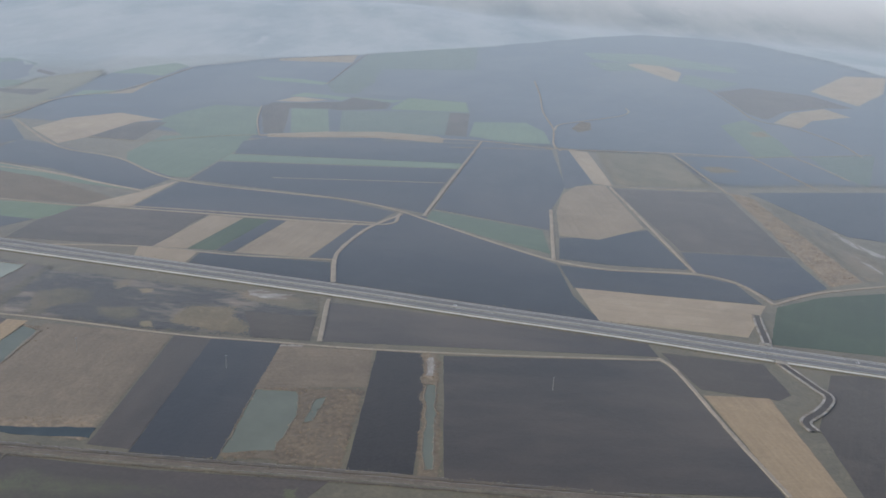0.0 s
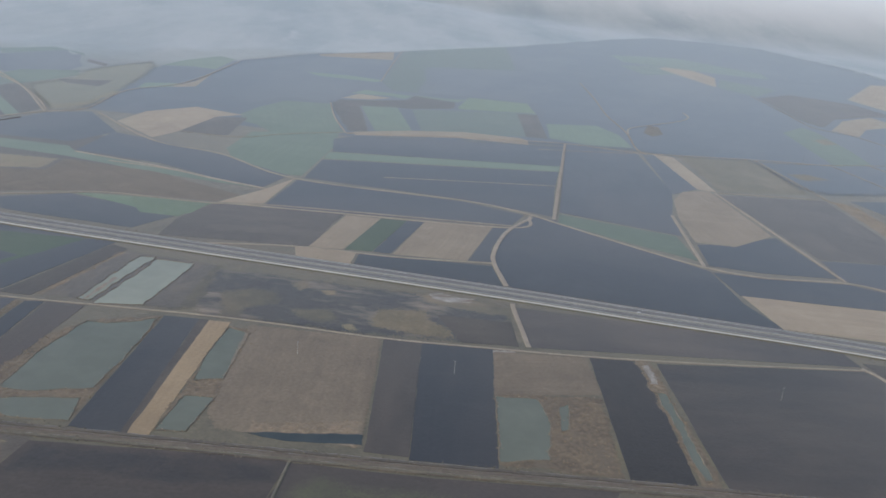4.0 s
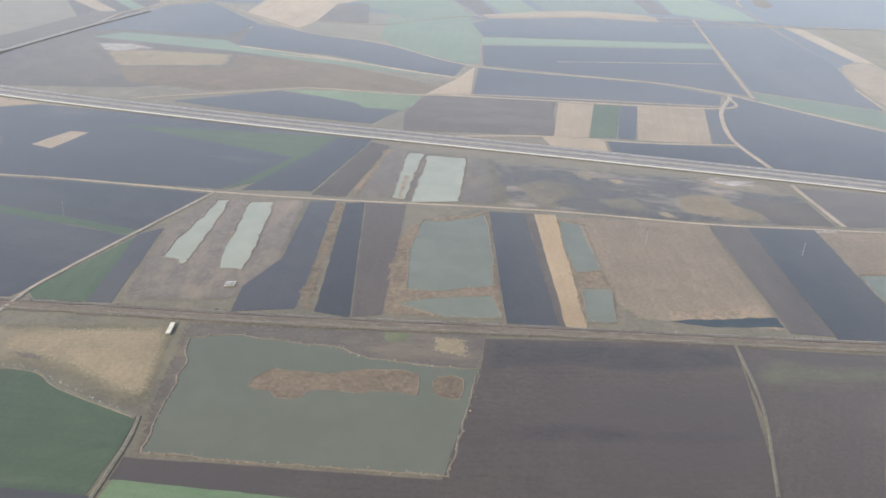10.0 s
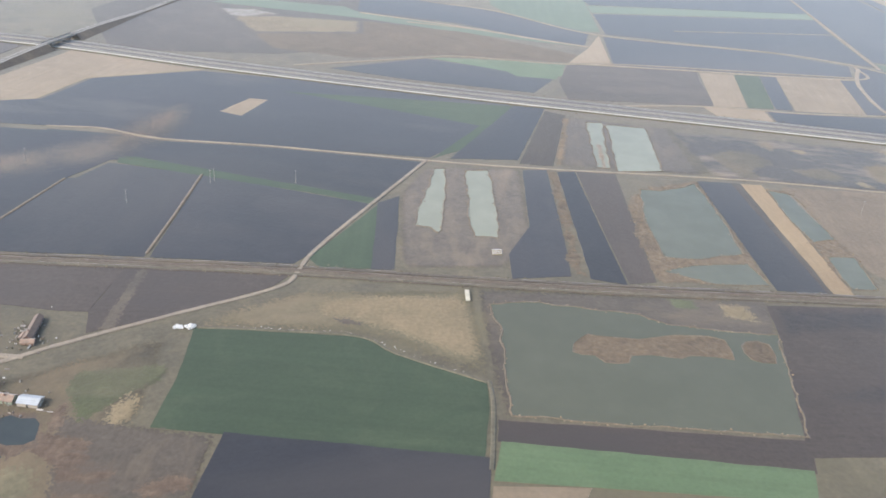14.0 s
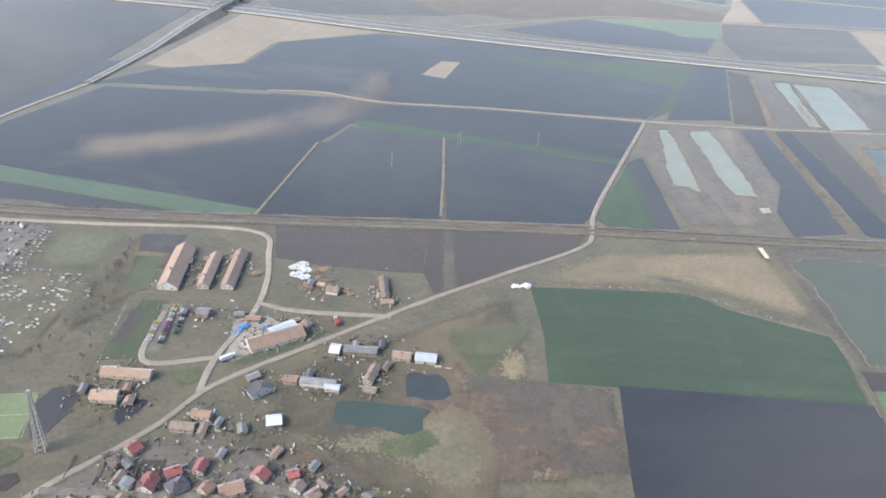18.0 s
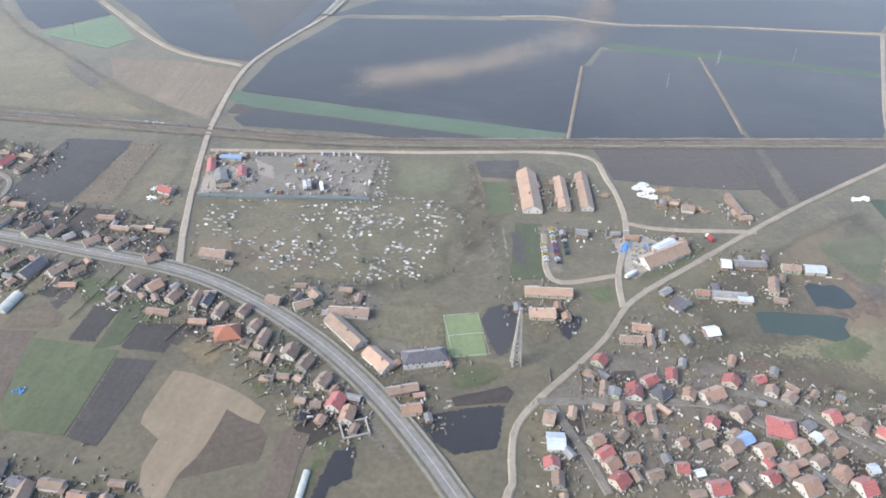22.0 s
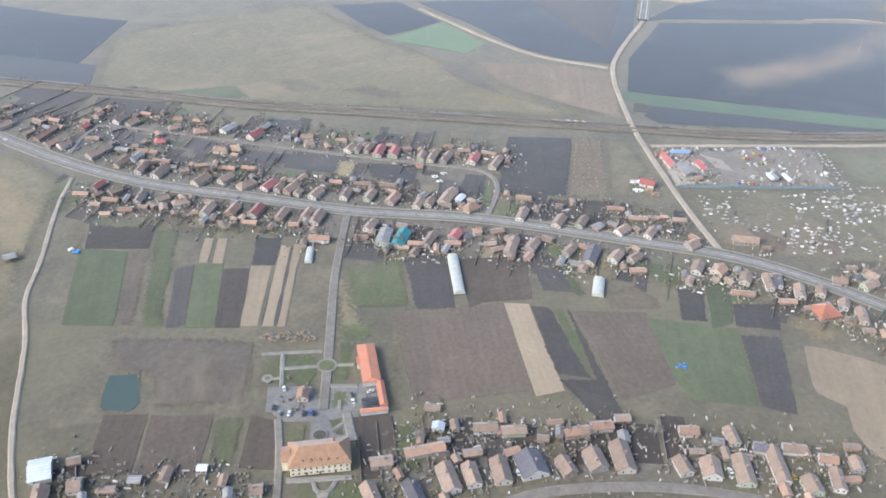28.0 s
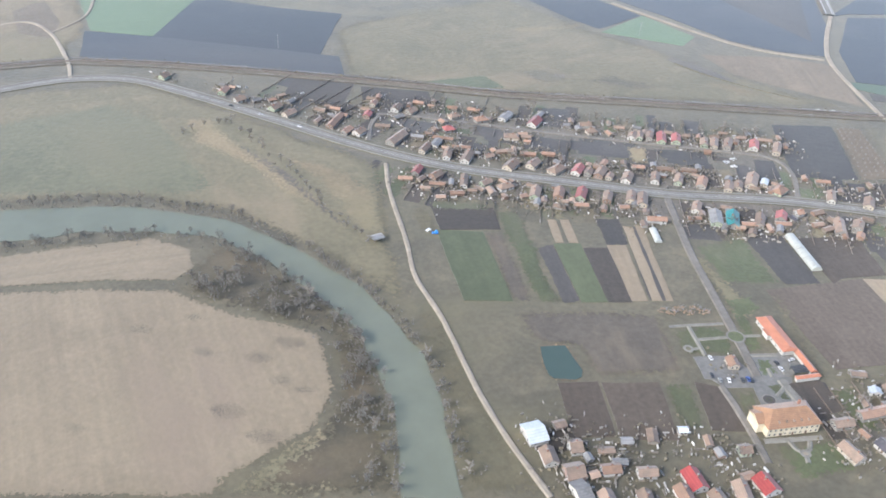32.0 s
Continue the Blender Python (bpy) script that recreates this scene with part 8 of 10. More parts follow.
house(-872.4, 435.5, -10, 9.2, 2.9, "u")
house(-876.7, 418.6, -83, 10.1, 5.6, "g")
house(-867.1, 420.8, -86, 8.7, 3.5, "r")
house(-1008.4, 376.4, 59, 9.4, 3.5, "b")
house(-997.2, 378.1, 55, 6.1, 4.2, "r")
house(-987.6, 379.8, 8, 3.1, 3.5, "o")
house(-999.3, 372.8, -11, 6.3, 2.4, "o", shed=True)
house(-1013.9, 374.6, -14, 7.3, 2.4, "o", shed=True)
house(-976.0, 366.6, 63, 11.6, 4.2, "b")
house(-984.2, 370.1, 2, 4.6, 2.4, "b", shed=True)
house(-981.9, 366.1, 14, 5.0, 2.4, "b", shed=True)
house(-967.2, 366.4, 51, 6.6, 4.2, "b")
house(-953.1, 360.6, 46, 6.8, 3.5, "b")
house(-945.4, 355.7, 59, 11.6, 5.0, "k")
house(-935.7, 353.6, 45, 6.9, 4.2, "b")
house(-928.1, 351.9, 32, 5.7, 3.5, "b")
house(-930.1, 343.6, -8, 6.2, 2.4, "o", shed=True)
house(-1043.3, 261.4, 0, 6.3, 3.5, "b")
house(-1029.7, 263.9, 5, 12.1, 3.5, "o")
house(-1023.9, 272.7, 73, 2.6, 3.5, "w")
house(-1009.4, 270.0, -5, 7.3, 3.5, "b")
house(-1000.9, 267.5, -4, 7.4, 3.5, "b")
house(-981.5, 264.0, -1, 7.6, 3.5, "o")
house(-972.9, 264.9, -3, 6.7, 3.5, "o")
house(-1047.8, 249.7, -78, 7.3, 4.2, "b")
house(-1035.6, 248.7, -78, 7.6, 4.2, "k")
house(-1024.7, 251.9, -83, 9.8, 5.0, "b")
house(-1017.7, 252.1, -87, 7.9, 4.2, "b")
house(-1008.8, 252.2, -91, 8.8, 5.0, "b")
house(-999.3, 252.9, -84, 8.8, 8.1, "k", wall=0)
house(-989.0, 250.9, -79, 6.4, 4.2, "b")
house(-979.5, 251.8, -85, 7.3, 5.6, "b")
house(-971.0, 251.6, -95, 11.0, 5.6, "b")
house(-992.7, 263.0, -17, 3.3, 2.4, "b", shed=True)
house(-946.4, 258.6, -9, 5.8, 3.5, "o")
house(-954.0, 245.3, -87, 6.2, 4.2, "b")
house(-946.0, 243.0, -104, 7.0, 5.6, "b")
house(-933.8, 254.2, -95, 6.5, 3.5, "b")
house(-936.6, 240.7, -102, 10.7, 5.0, "b")
house(-939.0, 253.2, -21, 3.3, 2.4, "g", shed=True)
house(-927.1, 248.5, -22, 3.9, 3.5, "k")
house(-978.6, 233.3, -97, 4.1, 4.2, "b")
house(-968.6, 231.7, -94, 4.2, 4.2, "b")
house(-996.5, 235.6, -87, 3.9, 4.2, "b")
house(-987.3, 234.5, -91, 4.2, 3.5, "b")
house(-1064.6, 293.5, -99, 4.4, 3.5, "o")
house(-905.7, 341.5, 55, 7.3, 4.2, "b")
house(-897.7, 338.6, 39, 5.4, 5.0, "o")
house(-889.8, 331.8, 57, 6.3, 4.2, "b")
house(-889.4, 330.8, 19, 2.6, 2.4, "r", shed=True)
house(-894.9, 323.3, -18, 8.5, 2.4, "o", shed=True)
house(-881.8, 328.3, 75, 9.2, 2.9, "b")
house(-877.7, 327.8, 69, 6.4, 2.9, "k")
house(-880.2, 315.9, -13, 6.2, 2.4, "o", shed=True)
house(-872.5, 320.7, 67, 7.7, 3.5, "b")
house(-869.3, 307.9, 4, 8.7, 8.1, "O", hip=True)
house(-864.1, 319.6, 58, 5.1, 3.5, "b")
house(-859.8, 310.7, 57, 4.9, 3.5, "b")
house(-856.9, 303.2, 69, 8.5, 3.5, "b")
house(-847.4, 295.1, 64, 5.7, 5.0, "b")
house(-842.5, 288.7, 58, 5.8, 4.2, "b")
house(-836.9, 279.3, 57, 5.6, 4.2, "b")
house(-859.2, 295.1, -16, 3.8, 2.4, "b", shed=True)
house(-876.7, 357.5, -17, 10.2, 5.0, "b")
house(-853.0, 324.7, -26, 5.1, 4.2, "b")
house(-842.9, 332.4, -7, 4.1, 2.4, "b", shed=True)
house(-837.8, 326.6, -59, 6.1, 3.5, "b")
house(-842.3, 320.7, 19, 6.8, 4.2, "b")
house(-825.8, 327.8, -12, 4.5, 2.4, "b", shed=True)
house(-827.6, 303.6, -60, 19.0, 6.0, "b", wall=0)
house(-825.6, 314.3, -12, 14.5, 4.8, "b", wall=0)
house(-817.2, 287.2, -58, 11.5, 6.0, "n")
house(-801.5, 285.6, 2, 15.2, 6.2, "k", hip=True, tall=1.3, wall=0)
house(-833.2, 268.9, 61, 6.1, 5.0, "r")
house(-829.8, 262.8, 70, 5.9, 4.2, "o")
house(-810.8, 271.8, 6, 10.1, 3.5, "b")
house(-809.2, 262.5, 3, 6.3, 4.2, "o")
house(-855.5, 283.0, -15, 4.0, 2.4, "b", shed=True)
house(-844.6, 271.3, -17, 3.2, 2.4, "b", shed=True)
house(-839.8, 268.8, -8, 3.2, 2.4, "b", shed=True)
house(-748.6, 316.9, -11, 18.0, 5.0, "n")
house(-756.0, 305.0, -8, 5.9, 5.0, "n")
house(-738.3, 389.8, 82, 33.0, 8.5, "n", wall=0)
house(-723.9, 386.2, 81, 25.9, 5.0, "n")
house(-713.2, 387.0, 80, 29.3, 5.3, "n")
house(-724.1, 354.6, -15, 4.8, 4.2, "g")
house(-752.8, 304.4, -6, 6.1, 5.6, "n")
house(-694.9, 334.8, 23, 22.6, 8.1, "n", wall=0)
house(-691.9, 341.3, 30, 10.7, 5.0, "w")
house(-703.9, 349.1, -6, 5.8, 2.4, "o", shed=True)
house(-682.8, 343.3, -41, 4.1, 3.5, "b", hip=True)
house(-671.5, 326.0, -17, 3.6, 5.6, "w")
house(-661.7, 324.8, -10, 12.8, 4.2, "g")
house(-645.9, 320.1, -14, 7.0, 4.2, "b")
house(-636.6, 318.1, -13, 8.0, 5.0, "w")
house(-688.9, 308.9, -13, 4.9, 3.5, "o")
house(-678.9, 306.5, -14, 13.1, 3.5, "g")
house(-673.8, 303.2, -13, 5.3, 2.9, "w")
house(-658.6, 309.6, 66, 9.7, 3.5, "b")
house(-670.7, 368.0, -19, 5.2, 4.2, "b")
house(-700.1, 303.7, -59, 4.4, 8.1, "k", wall=0)
house(-694.8, 286.8, 4, 4.9, 5.0, "w")
house(-719.8, 292.1, -19, 6.5, 3.5, "o")
house(-725.7, 286.3, -12, 8.0, 3.5, "b")
house(-648.3, 367.9, -92, 16.9, 3.5, "b")
house(-740.7, 277.1, 46, 4.1, 4.7, "r")
house(-743.5, 263.1, 70, 6.4, 2.7, "b")
house(-733.8, 260.7, 71, 5.9, 5.4, "r")
house(-740.7, 261.4, 63, 3.7, 4.0, "g")
house(-726.7, 265.2, 22, 4.8, 4.0, "r")
house(-718.1, 266.7, 72, 5.3, 3.4, "r")
house(-724.7, 259.1, 35, 6.0, 5.4, "k", hip=True)
house(-715.6, 257.1, 55, 3.9, 4.0, "o")
house(-707.8, 256.0, 16, 7.5, 5.4, "o")
house(-698.8, 261.3, 53, 4.1, 5.4, "r")
house(-765.2, 253.1, -25, 3.5, 5.4, "b")
house(-765.9, 242.8, -11, 5.4, 6.8, "w", wall=0)
house(-747.9, 255.8, -25, 3.5, 2.3, "b", shed=True)
house(-741.4, 253.8, 67, 3.9, 3.4, "b")
house(-737.3, 249.0, 39, 3.1, 4.0, "r")
house(-731.7, 250.0, 78, 6.3, 2.7, "b")
house(-742.0, 248.7, 79, 3.7, 2.3, "b", shed=True)
house(-732.6, 241.6, 70, 3.7, 2.3, "b", shed=True)
house(-753.0, 241.4, 21, 4.3, 4.0, "o")
house(-752.1, 236.1, 27, 5.2, 4.0, "r")
house(-751.2, 231.7, 25, 4.3, 4.7, "o")
house(-750.8, 225.3, 31, 4.5, 5.4, "r")
house(-769.5, 234.5, 81, 3.3, 4.7, "r")
house(-769.2, 228.0, 76, 5.1, 3.4, "b")
house(-744.2, 233.2, 2, 3.9, 4.0, "o")
house(-739.4, 225.8, 9, 4.6, 3.4, "b")
house(-730.1, 227.4, -7, 3.5, 4.0, "r")
house(-725.4, 225.0, 7, 2.6, 2.3, "w", shed=True)
house(-726.2, 237.0, 20, 2.8, 3.4, "o")
house(-722.0, 218.6, 2, 5.6, 5.4, "r")
house(-713.1, 243.9, 48, 3.2, 4.0, "r")
house(-708.0, 238.0, 32, 3.4, 3.4, "b")
house(-710.4, 233.4, 24, 4.7, 4.7, "b")
house(-705.7, 235.9, 20, 4.6, 4.7, "u")
house(-701.9, 246.5, 28, 4.6, 5.4, "b")
house(-688.4, 260.8, 11, 3.3, 3.4, "r")
house(-686.9, 254.9, 56, 3.5, 4.0, "b")
house(-682.3, 251.1, 36, 4.0, 4.0, "b")
house(-672.3, 241.1, 16, 3.9, 5.4, "r")
house(-691.5, 238.8, -24, 8.9, 8.3, "r", hip=True)
house(-682.4, 238.4, 22, 4.0, 3.4, "g")
house(-664.9, 236.2, 47, 4.7, 4.7, "b")
house(-658.7, 232.0, -55, 4.7, 4.0, "r")
house(-682.3, 233.4, 25, 2.9, 3.4, "w")
house(-678.2, 233.0, 27, 3.7, 4.0, "o")
house(-689.8, 230.5, 19, 4.6, 5.4, "o")
house(-686.5, 224.0, 27, 4.2, 4.0, "b")
house(-701.6, 230.3, 15, 4.3, 5.4, "o")
house(-702.2, 225.5, -72, 3.1, 2.7, "r")
house(-697.8, 222.2, 16, 3.5, 5.4, "o")
house(-704.3, 220.2, 21, 3.7, 4.7, "r")
house(-681.7, 218.6, 34, 4.1, 4.7, "o")
house(-671.1, 219.0, 3, 2.6, 3.4, "w")
house(-694.7, 215.5, 15, 5.8, 6.8, "o", wall=0)
house(-677.5, 212.9, 9, 4.6, 6.8, "r", wall=0)
house(-663.2, 220.1, 29, 4.0, 4.0, "o")
house(-655.5, 227.8, 21, 3.2, 3.4, "w")
house(-650.9, 224.3, 30, 4.9, 4.7, "b")
house(-647.0, 219.7, 16, 8.0, 2.3, "b", shed=True)
house(-641.1, 216.9, 12, 5.7, 4.7, "r")
house(-643.0, 209.3, 14, 5.1, 8.3, "r", wall=0)
house(-634.0, 216.9, 16, 4.9, 5.4, "g")
house(-653.7, 235.4, -26, 4.0, 4.7, "k")
house(-651.8, 242.2, -23, 2.6, 2.3, "b", shed=True)
house(-662.2, 214.0, 20, 6.6, 2.3, "r", shed=True)
house(-664.7, 249.1, -45, 2.6, 2.3, "g", shed=True)
house(-925.2, 241.1, -101, 13.5, 4.2, "b")
house(-916.9, 246.3, -17, 7.0, 3.5, "b")
house(-919.0, 232.0, -96, 6.0, 5.0, "b")
house(-908.7, 240.7, -19, 5.3, 3.5, "o")
house(-910.2, 232.7, -109, 7.8, 3.5, "b")
house(-901.1, 237.3, -104, 4.9, 3.5, "b")
house(-1141.2, 273.8, 7, 5.9, 8.1, "w", wall=0)
house(-1139.6, 264.0, -89, 6.0, 4.2, "b")
house(-1130.6, 266.4, -2, 3.4, 5.0, "b")
house(-1134.1, 257.3, 3, 5.3, 5.6, "b")
house(-1123.2, 256.2, -4, 5.4, 3.5, "o")
house(-1113.0, 253.3, -6, 5.4, 3.5, "b")
house(-1134.5, 249.5, 9, 4.0, 8.1, "g", wall=0)
house(-1128.0, 246.1, -85, 4.9, 4.2, "b")
house(-1117.3, 244.2, -95, 4.8, 4.2, "b")
house(-1105.7, 243.4, -88, 6.3, 4.2, "o")
house(-1100.4, 248.1, -86, 7.3, 5.0, "R")
house(-1080.0, 256.5, -3, 3.5, 3.5, "b")
house(-1080.3, 242.8, -82, 6.4, 5.6, "R")
house(-1096.6, 240.6, -82, 5.0, 4.2, "b")
house(-1088.5, 241.8, -99, 6.4, 4.2, "b")
house(-1095.3, 267.1, -10, 2.6, 2.1, "w")
house(-1114.2, 266.1, -10, 3.3, 2.4, "g", shed=True)
house(-1264.0, 560.2, 52, 5.0, 4.2, "b")

# ---- vehicles ----
for k, paint in enumerate(("yellow", "yellow", "white", "green", "white", "yellow", "grey", "white", "red", "blue", "red", "blue", "dark", "red", "green", "white", "grey", "dark")):
    car(-735.8 - 3.4 * k / 17, 360.7 - 24.6 * k / 17, 6, paint)
for k, paint in enumerate(("yellow", "white", "white", "yellow", "white", "white")):
    car(-742.3 - 1.4 * k / 5, 349.4 - 11.1 * k / 5, 6, paint)
for k, paint in enumerate(("dark", "grey", "dark", "white", "dark", "dark", "green", "dark")):
    car(-731.6 - 2.3 * k / 7, 358.1 - 16.1 * k / 7, 6, paint)
truck(-712.6, 324.1, 30, "white", "white", 6.5)
truck(-670.2, 344.9, 100, "white", "red", 5)
truck(-839.0, 407.0, 92, "grey", "white", 7)
truck(-836.9, 406.7, 92, "white", "grey", 7)
car(-834.4, 405.9, 92, "dark")
truck(-831.5, 404.6, 92, "white", "white", 7)
car(-843.7, 406.0, 92, "white")
car(-841.6, 432.4, 92, "grey")
car(-838.7, 433.2, 92, "white")
car(-842.8, 425.9, 92, "yellow")
car(-840.1, 425.6, 92, "red")
car(-842.7, 420.5, 92, "white")
car(-839.5, 420.1, 92, "white")
car(-834.9, 429.9, 92, "yellow")
car(-832.5, 428.0, 92, "red")
car(-836.1, 420.8, 92, "yellow")
car(-833.9, 420.5, 92, "white")
car(-856.1, 404.0, 70, "blue")
car(-853.8, 405.2, 70, "white")
car(-851.6, 403.0, 70, "yellow")
car(-849.5, 402.7, 70, "red")
car(-829.8, 435.5, 90, "white")
car(-827.3, 434.1, 90, "blue")
car(-824.3, 434.9, 90, "white")
car(-821.7, 434.0, 90, "white")
car(-818.9, 433.7, 90, "grey")
car(-816.1, 433.9, 90, "white")
car(-813.5, 432.5, 90, "white")
car(-861.0, 439.7, 90, "white")
car(-858.4, 438.8, 90, "grey")
car(-854.9, 437.9, 90, "green")
car(-851.9, 437.5, 90, "white")
car(-848.7, 436.6, 90, "white")
car(-875.8, 430.8, 90, "white")
car(-877.8, 437.7, 90, "white")
car(-1070.5, 297.9, 95, "white")
car(-1074.1, 289.7, 80, "dark")
car(-1072.4, 286.8, 80, "grey")
car(-1069.4, 286.4, 75, "white")
car(-1064.9, 285.7, 80, "dark")
car(-1062.7, 285.8, 85, "blue")
car(-1061.9, 285.2, 95, "dark")
car(-1048.9, 291.6, 100, "dark")
car(-1048.9, 288.7, 100, "white")
car(-1042.8, 292.3, 10, "white")
car(-1002.3, 251.9, 100, "white")
car(-940.2, 242.0, 100, "white")
car(-1214.6, 508.1, -28, "white", 0.49)
car(-1229.1, 520.2, -28, "dark", 0.49)
car(-1196.3, 491.9, -28, "white", 0.49)
car(-746.2, 270.2, 80, "blue", 0.49)
car(-1003.6, 251.4, 92, "white", 0.49)
car(-922.2, 236.5, 90, "yellow", 0.49)
car(42, 571.4, -17, "white", 1.18)
car(300.5, 496.5, -17, "white", 1.18)

# ---- greenhouses, tower, poles, heaps ----
tunnel(-1002.1, 352.2, -95, 24.8, 4.4, "white")
tunnel(-949.2, 335.6, -112, 11.0, 4.5, "white")
tunnel(-1057.8, 373.2, -99, 10.1, 3, "white")
tunnel(-845.0, 236.8, -106, 11.5, 2.2, "teal")
lattice_tower(-770.2, 280.2, 25, 1.5)
power_pole(-589.3, 521.2, 8.5)
power_pole(-539.6, 521.5, 8.5)
power_pole(-699.6, 551.2, 8.5)
power_pole(-191.7, 482.0, 8.5)
power_pole(-99.0, 465.2, 8.5)
power_pole(93.1, 448.7, 9)
power_pole(-1201.0, 597.9, 8.5)
power_pole(-971.4, 597.6, 8.5)
power_pole(-587.2, 523.5, 8.5)
power_pole(-132.4, 1138.5, 9)
power_pole(53.1, 1149.3, 9)
power_pole(445.1, 1161.0, 9)
power_pole(-631.9, 493.4, 8.5)
heap(-686.4, 389.3, 3.0, 0.36, 120, white_film, "white film-wrapped bales heaped on bare earth", 91)
heap(-683.3, 391.5, 3.0, 0.36, 120, white_film, "white film-wrapped bales heaped on bare earth", 92)
heap(-682.2, 386.5, 3.0, 0.36, 120, white_film, "white film-wrapped bales heaped on bare earth", 93)
heap(-686.0, 383.0, 3.0, 0.36, 120, white_film, "white film-wrapped bales heaped on bare earth", 94)
heap(-682.8, 380.8, 3.0, 0.36, 120, white_film, "white film-wrapped bales heaped on bare earth", 95)
heap(-676.5, 386.0, 3.4, 0.3, 80, straw, "tan heap of straw and rubble on earth", 96)
heap(-673.2, 386.6, 3.4, 0.3, 80, straw, "tan heap of straw and rubble on earth", 97)
heap(-676.7, 378.8, 3.4, 0.3, 80, straw, "tan heap of straw and rubble on earth", 98)
heap(-674.8, 375.4, 3.4, 0.3, 80, straw, "tan heap of straw and rubble on earth", 99)
heap(-681.9, 372.3, 3.4, 0.3, 80, straw, "tan heap of straw and rubble on earth", 100)
heap(-664.8, 368.5, 2, 0.5, 22, straw, "tan heap of straw and rubble on earth", 101)
heap(-663.3, 366.1, 2, 0.5, 22, straw, "tan heap of straw and rubble on earth", 102)
heap(-704.1, 384.7, 2.6, 0.5, 30, straw, "tan heap of straw and rubble on earth", 103)
heap(-589.2, 367.8, 1.2, 0.9, 6, white_film, "white film-wrapped bales beside the gravel road", 104)
heap(-584.1, 368.3, 1.6, 0.95, 9, white_film, "white film-wrapped bales beside the gravel road", 105)
heap(-708.4, 343.8, 1.6, 0.45, 12, blue_film, "blue tarpaulin-covered pile in a yard", 106)
heap(-706.5, 345.6, 1.6, 0.45, 12, blue_film, "blue tarpaulin-covered pile in a yard", 107)
heap(-710.0, 341.1, 1.6, 0.45, 12, blue_film, "blue tarpaulin-covered pile in a yard", 108)
heap(-699.1, 344.0, 1.6, 0.45, 12, blue_film, "blue tarpaulin-covered pile in a yard", 109)
heap(-935.4, 288.6, 2.2, 0.4, 10, blue_film, "blue tarpaulin-covered pile beside a green plot", 110)
heap(-1148.3, 388.7, 1.2, 0.7, 6, blue_film, "blue tarpaulin-covered pile beside a garden plot", 111)
heap(-1150.8, 391.0, 1.2, 0.6, 6, white_film, "white film pile beside a garden plot", 112)
heap(-904.5, 412.3, 2.4, 0.55, 22, white_film, "mixed pale rubble heap beside a red-roofed house", 113)
heap(-905.9, 404.5, 2.4, 0.55, 22, white_film, "mixed pale rubble heap beside a red-roofed house", 114)
heap(-901.3, 403.9, 2.4, 0.55, 22, straw, "mixed pale rubble heap beside a red-roofed house", 115)
heap(-899.0, 400.0, 2.4, 0.55, 22, straw, "mixed pale rubble heap beside a red-roofed house", 116)
heap(-1075.5, 325.6, 2.2, 0.3, 26, straw, "mixed rubble and timber heap beside the avenue", 117)
heap(-1074.2, 326.4, 2.2, 0.25, 20, stone_grey, "dark scrap and timber heap beside the avenue", 118)
heap(-1072.7, 323.9, 2.2, 0.3, 26, straw, "mixed rubble and timber heap beside the avenue", 119)
heap(-1071.4, 324.7, 2.2, 0.25, 20, stone_grey, "dark scrap and timber heap beside the avenue", 120)
heap(-1069.4, 325.7, 2.2, 0.3, 26, straw, "mixed rubble and timber heap beside the avenue", 121)
heap(-1068.1, 326.4, 2.2, 0.25, 20, stone_grey, "dark scrap and timber heap beside the avenue", 122)
heap(-1066.8, 323.0, 2.2, 0.3, 26, straw, "mixed rubble and timber heap beside the avenue", 123)
heap(-1065.4, 323.8, 2.2, 0.25, 20, stone_grey, "dark scrap and timber heap beside the avenue", 124)
heap(-1063.5, 324.8, 2.2, 0.3, 26, straw, "mixed rubble and timber heap beside the avenue", 125)
heap(-1062.1, 325.5, 2.2, 0.25, 20, stone_grey, "dark scrap and timber heap beside the avenue", 126)
heap(-1060.8, 322.2, 2.2, 0.3, 26, straw, "mixed rubble and timber heap beside the avenue", 127)
heap(-1059.5, 322.9, 2.2, 0.25, 20, stone_grey, "dark scrap and timber heap beside the avenue", 128)
heap(-996.3, 429.6, 1.8, 0.4, 20, white_film, "white rubbish heap in a village yard", 129)
heap(-994.8, 425.1, 1.8, 0.4, 20, white_film, "white rubbish heap in a village yard", 130)
heap(-991.6, 431.7, 1.8, 0.4, 20, white_film, "white rubbish heap in a village yard", 131)
heap(-915.9, 478.9, 1.4, 0.4, 8, stone_white, "pale stone blocks beside the railway bank", 132)
heap(-911.9, 477.8, 1.4, 0.4, 8, stone_white, "pale stone blocks beside the railway bank", 133)
heap(-908.3, 476.1, 1.4, 0.4, 8, stone_white, "pale stone blocks beside the railway bank", 134)
film_rng = random.Random(77)
for q in smooth_line([(-565.2, 367.7), (-548.2, 365.9), (-531.7, 363.2), (-517.5, 362.3), (-506.2, 356.3), (-495.2, 348.7), (-485.7, 342.1), (-476.4, 334.9), (-468.5, 330.0)], 1.7):
    if film_rng.random() < 0.55:
        heap(q.x + film_rng.gauss(0, 0.5), q.y + film_rng.gauss(0, 0.35), film_rng.uniform(0.25, 0.6), film_rng.uniform(0.07, 0.16), 4, white_film, "white film scraps along the crop edge", film_rng.randrange(999))
heap(-587.8, 367.9, 1.5, 0.6, 10, white_film, "white film-covered heap at the field corner", 149)
heap(-582.5, 368.6, 1.5, 0.6, 10, white_film, "white film-covered heap at the field corner", 150)
heap(-583.7, 367.3, 1.5, 0.6, 10, white_film, "white film-covered heap at the field corner", 151)
trailer(-456.7, 389.9, 84)
hive(-435.4, 435.5, 5)
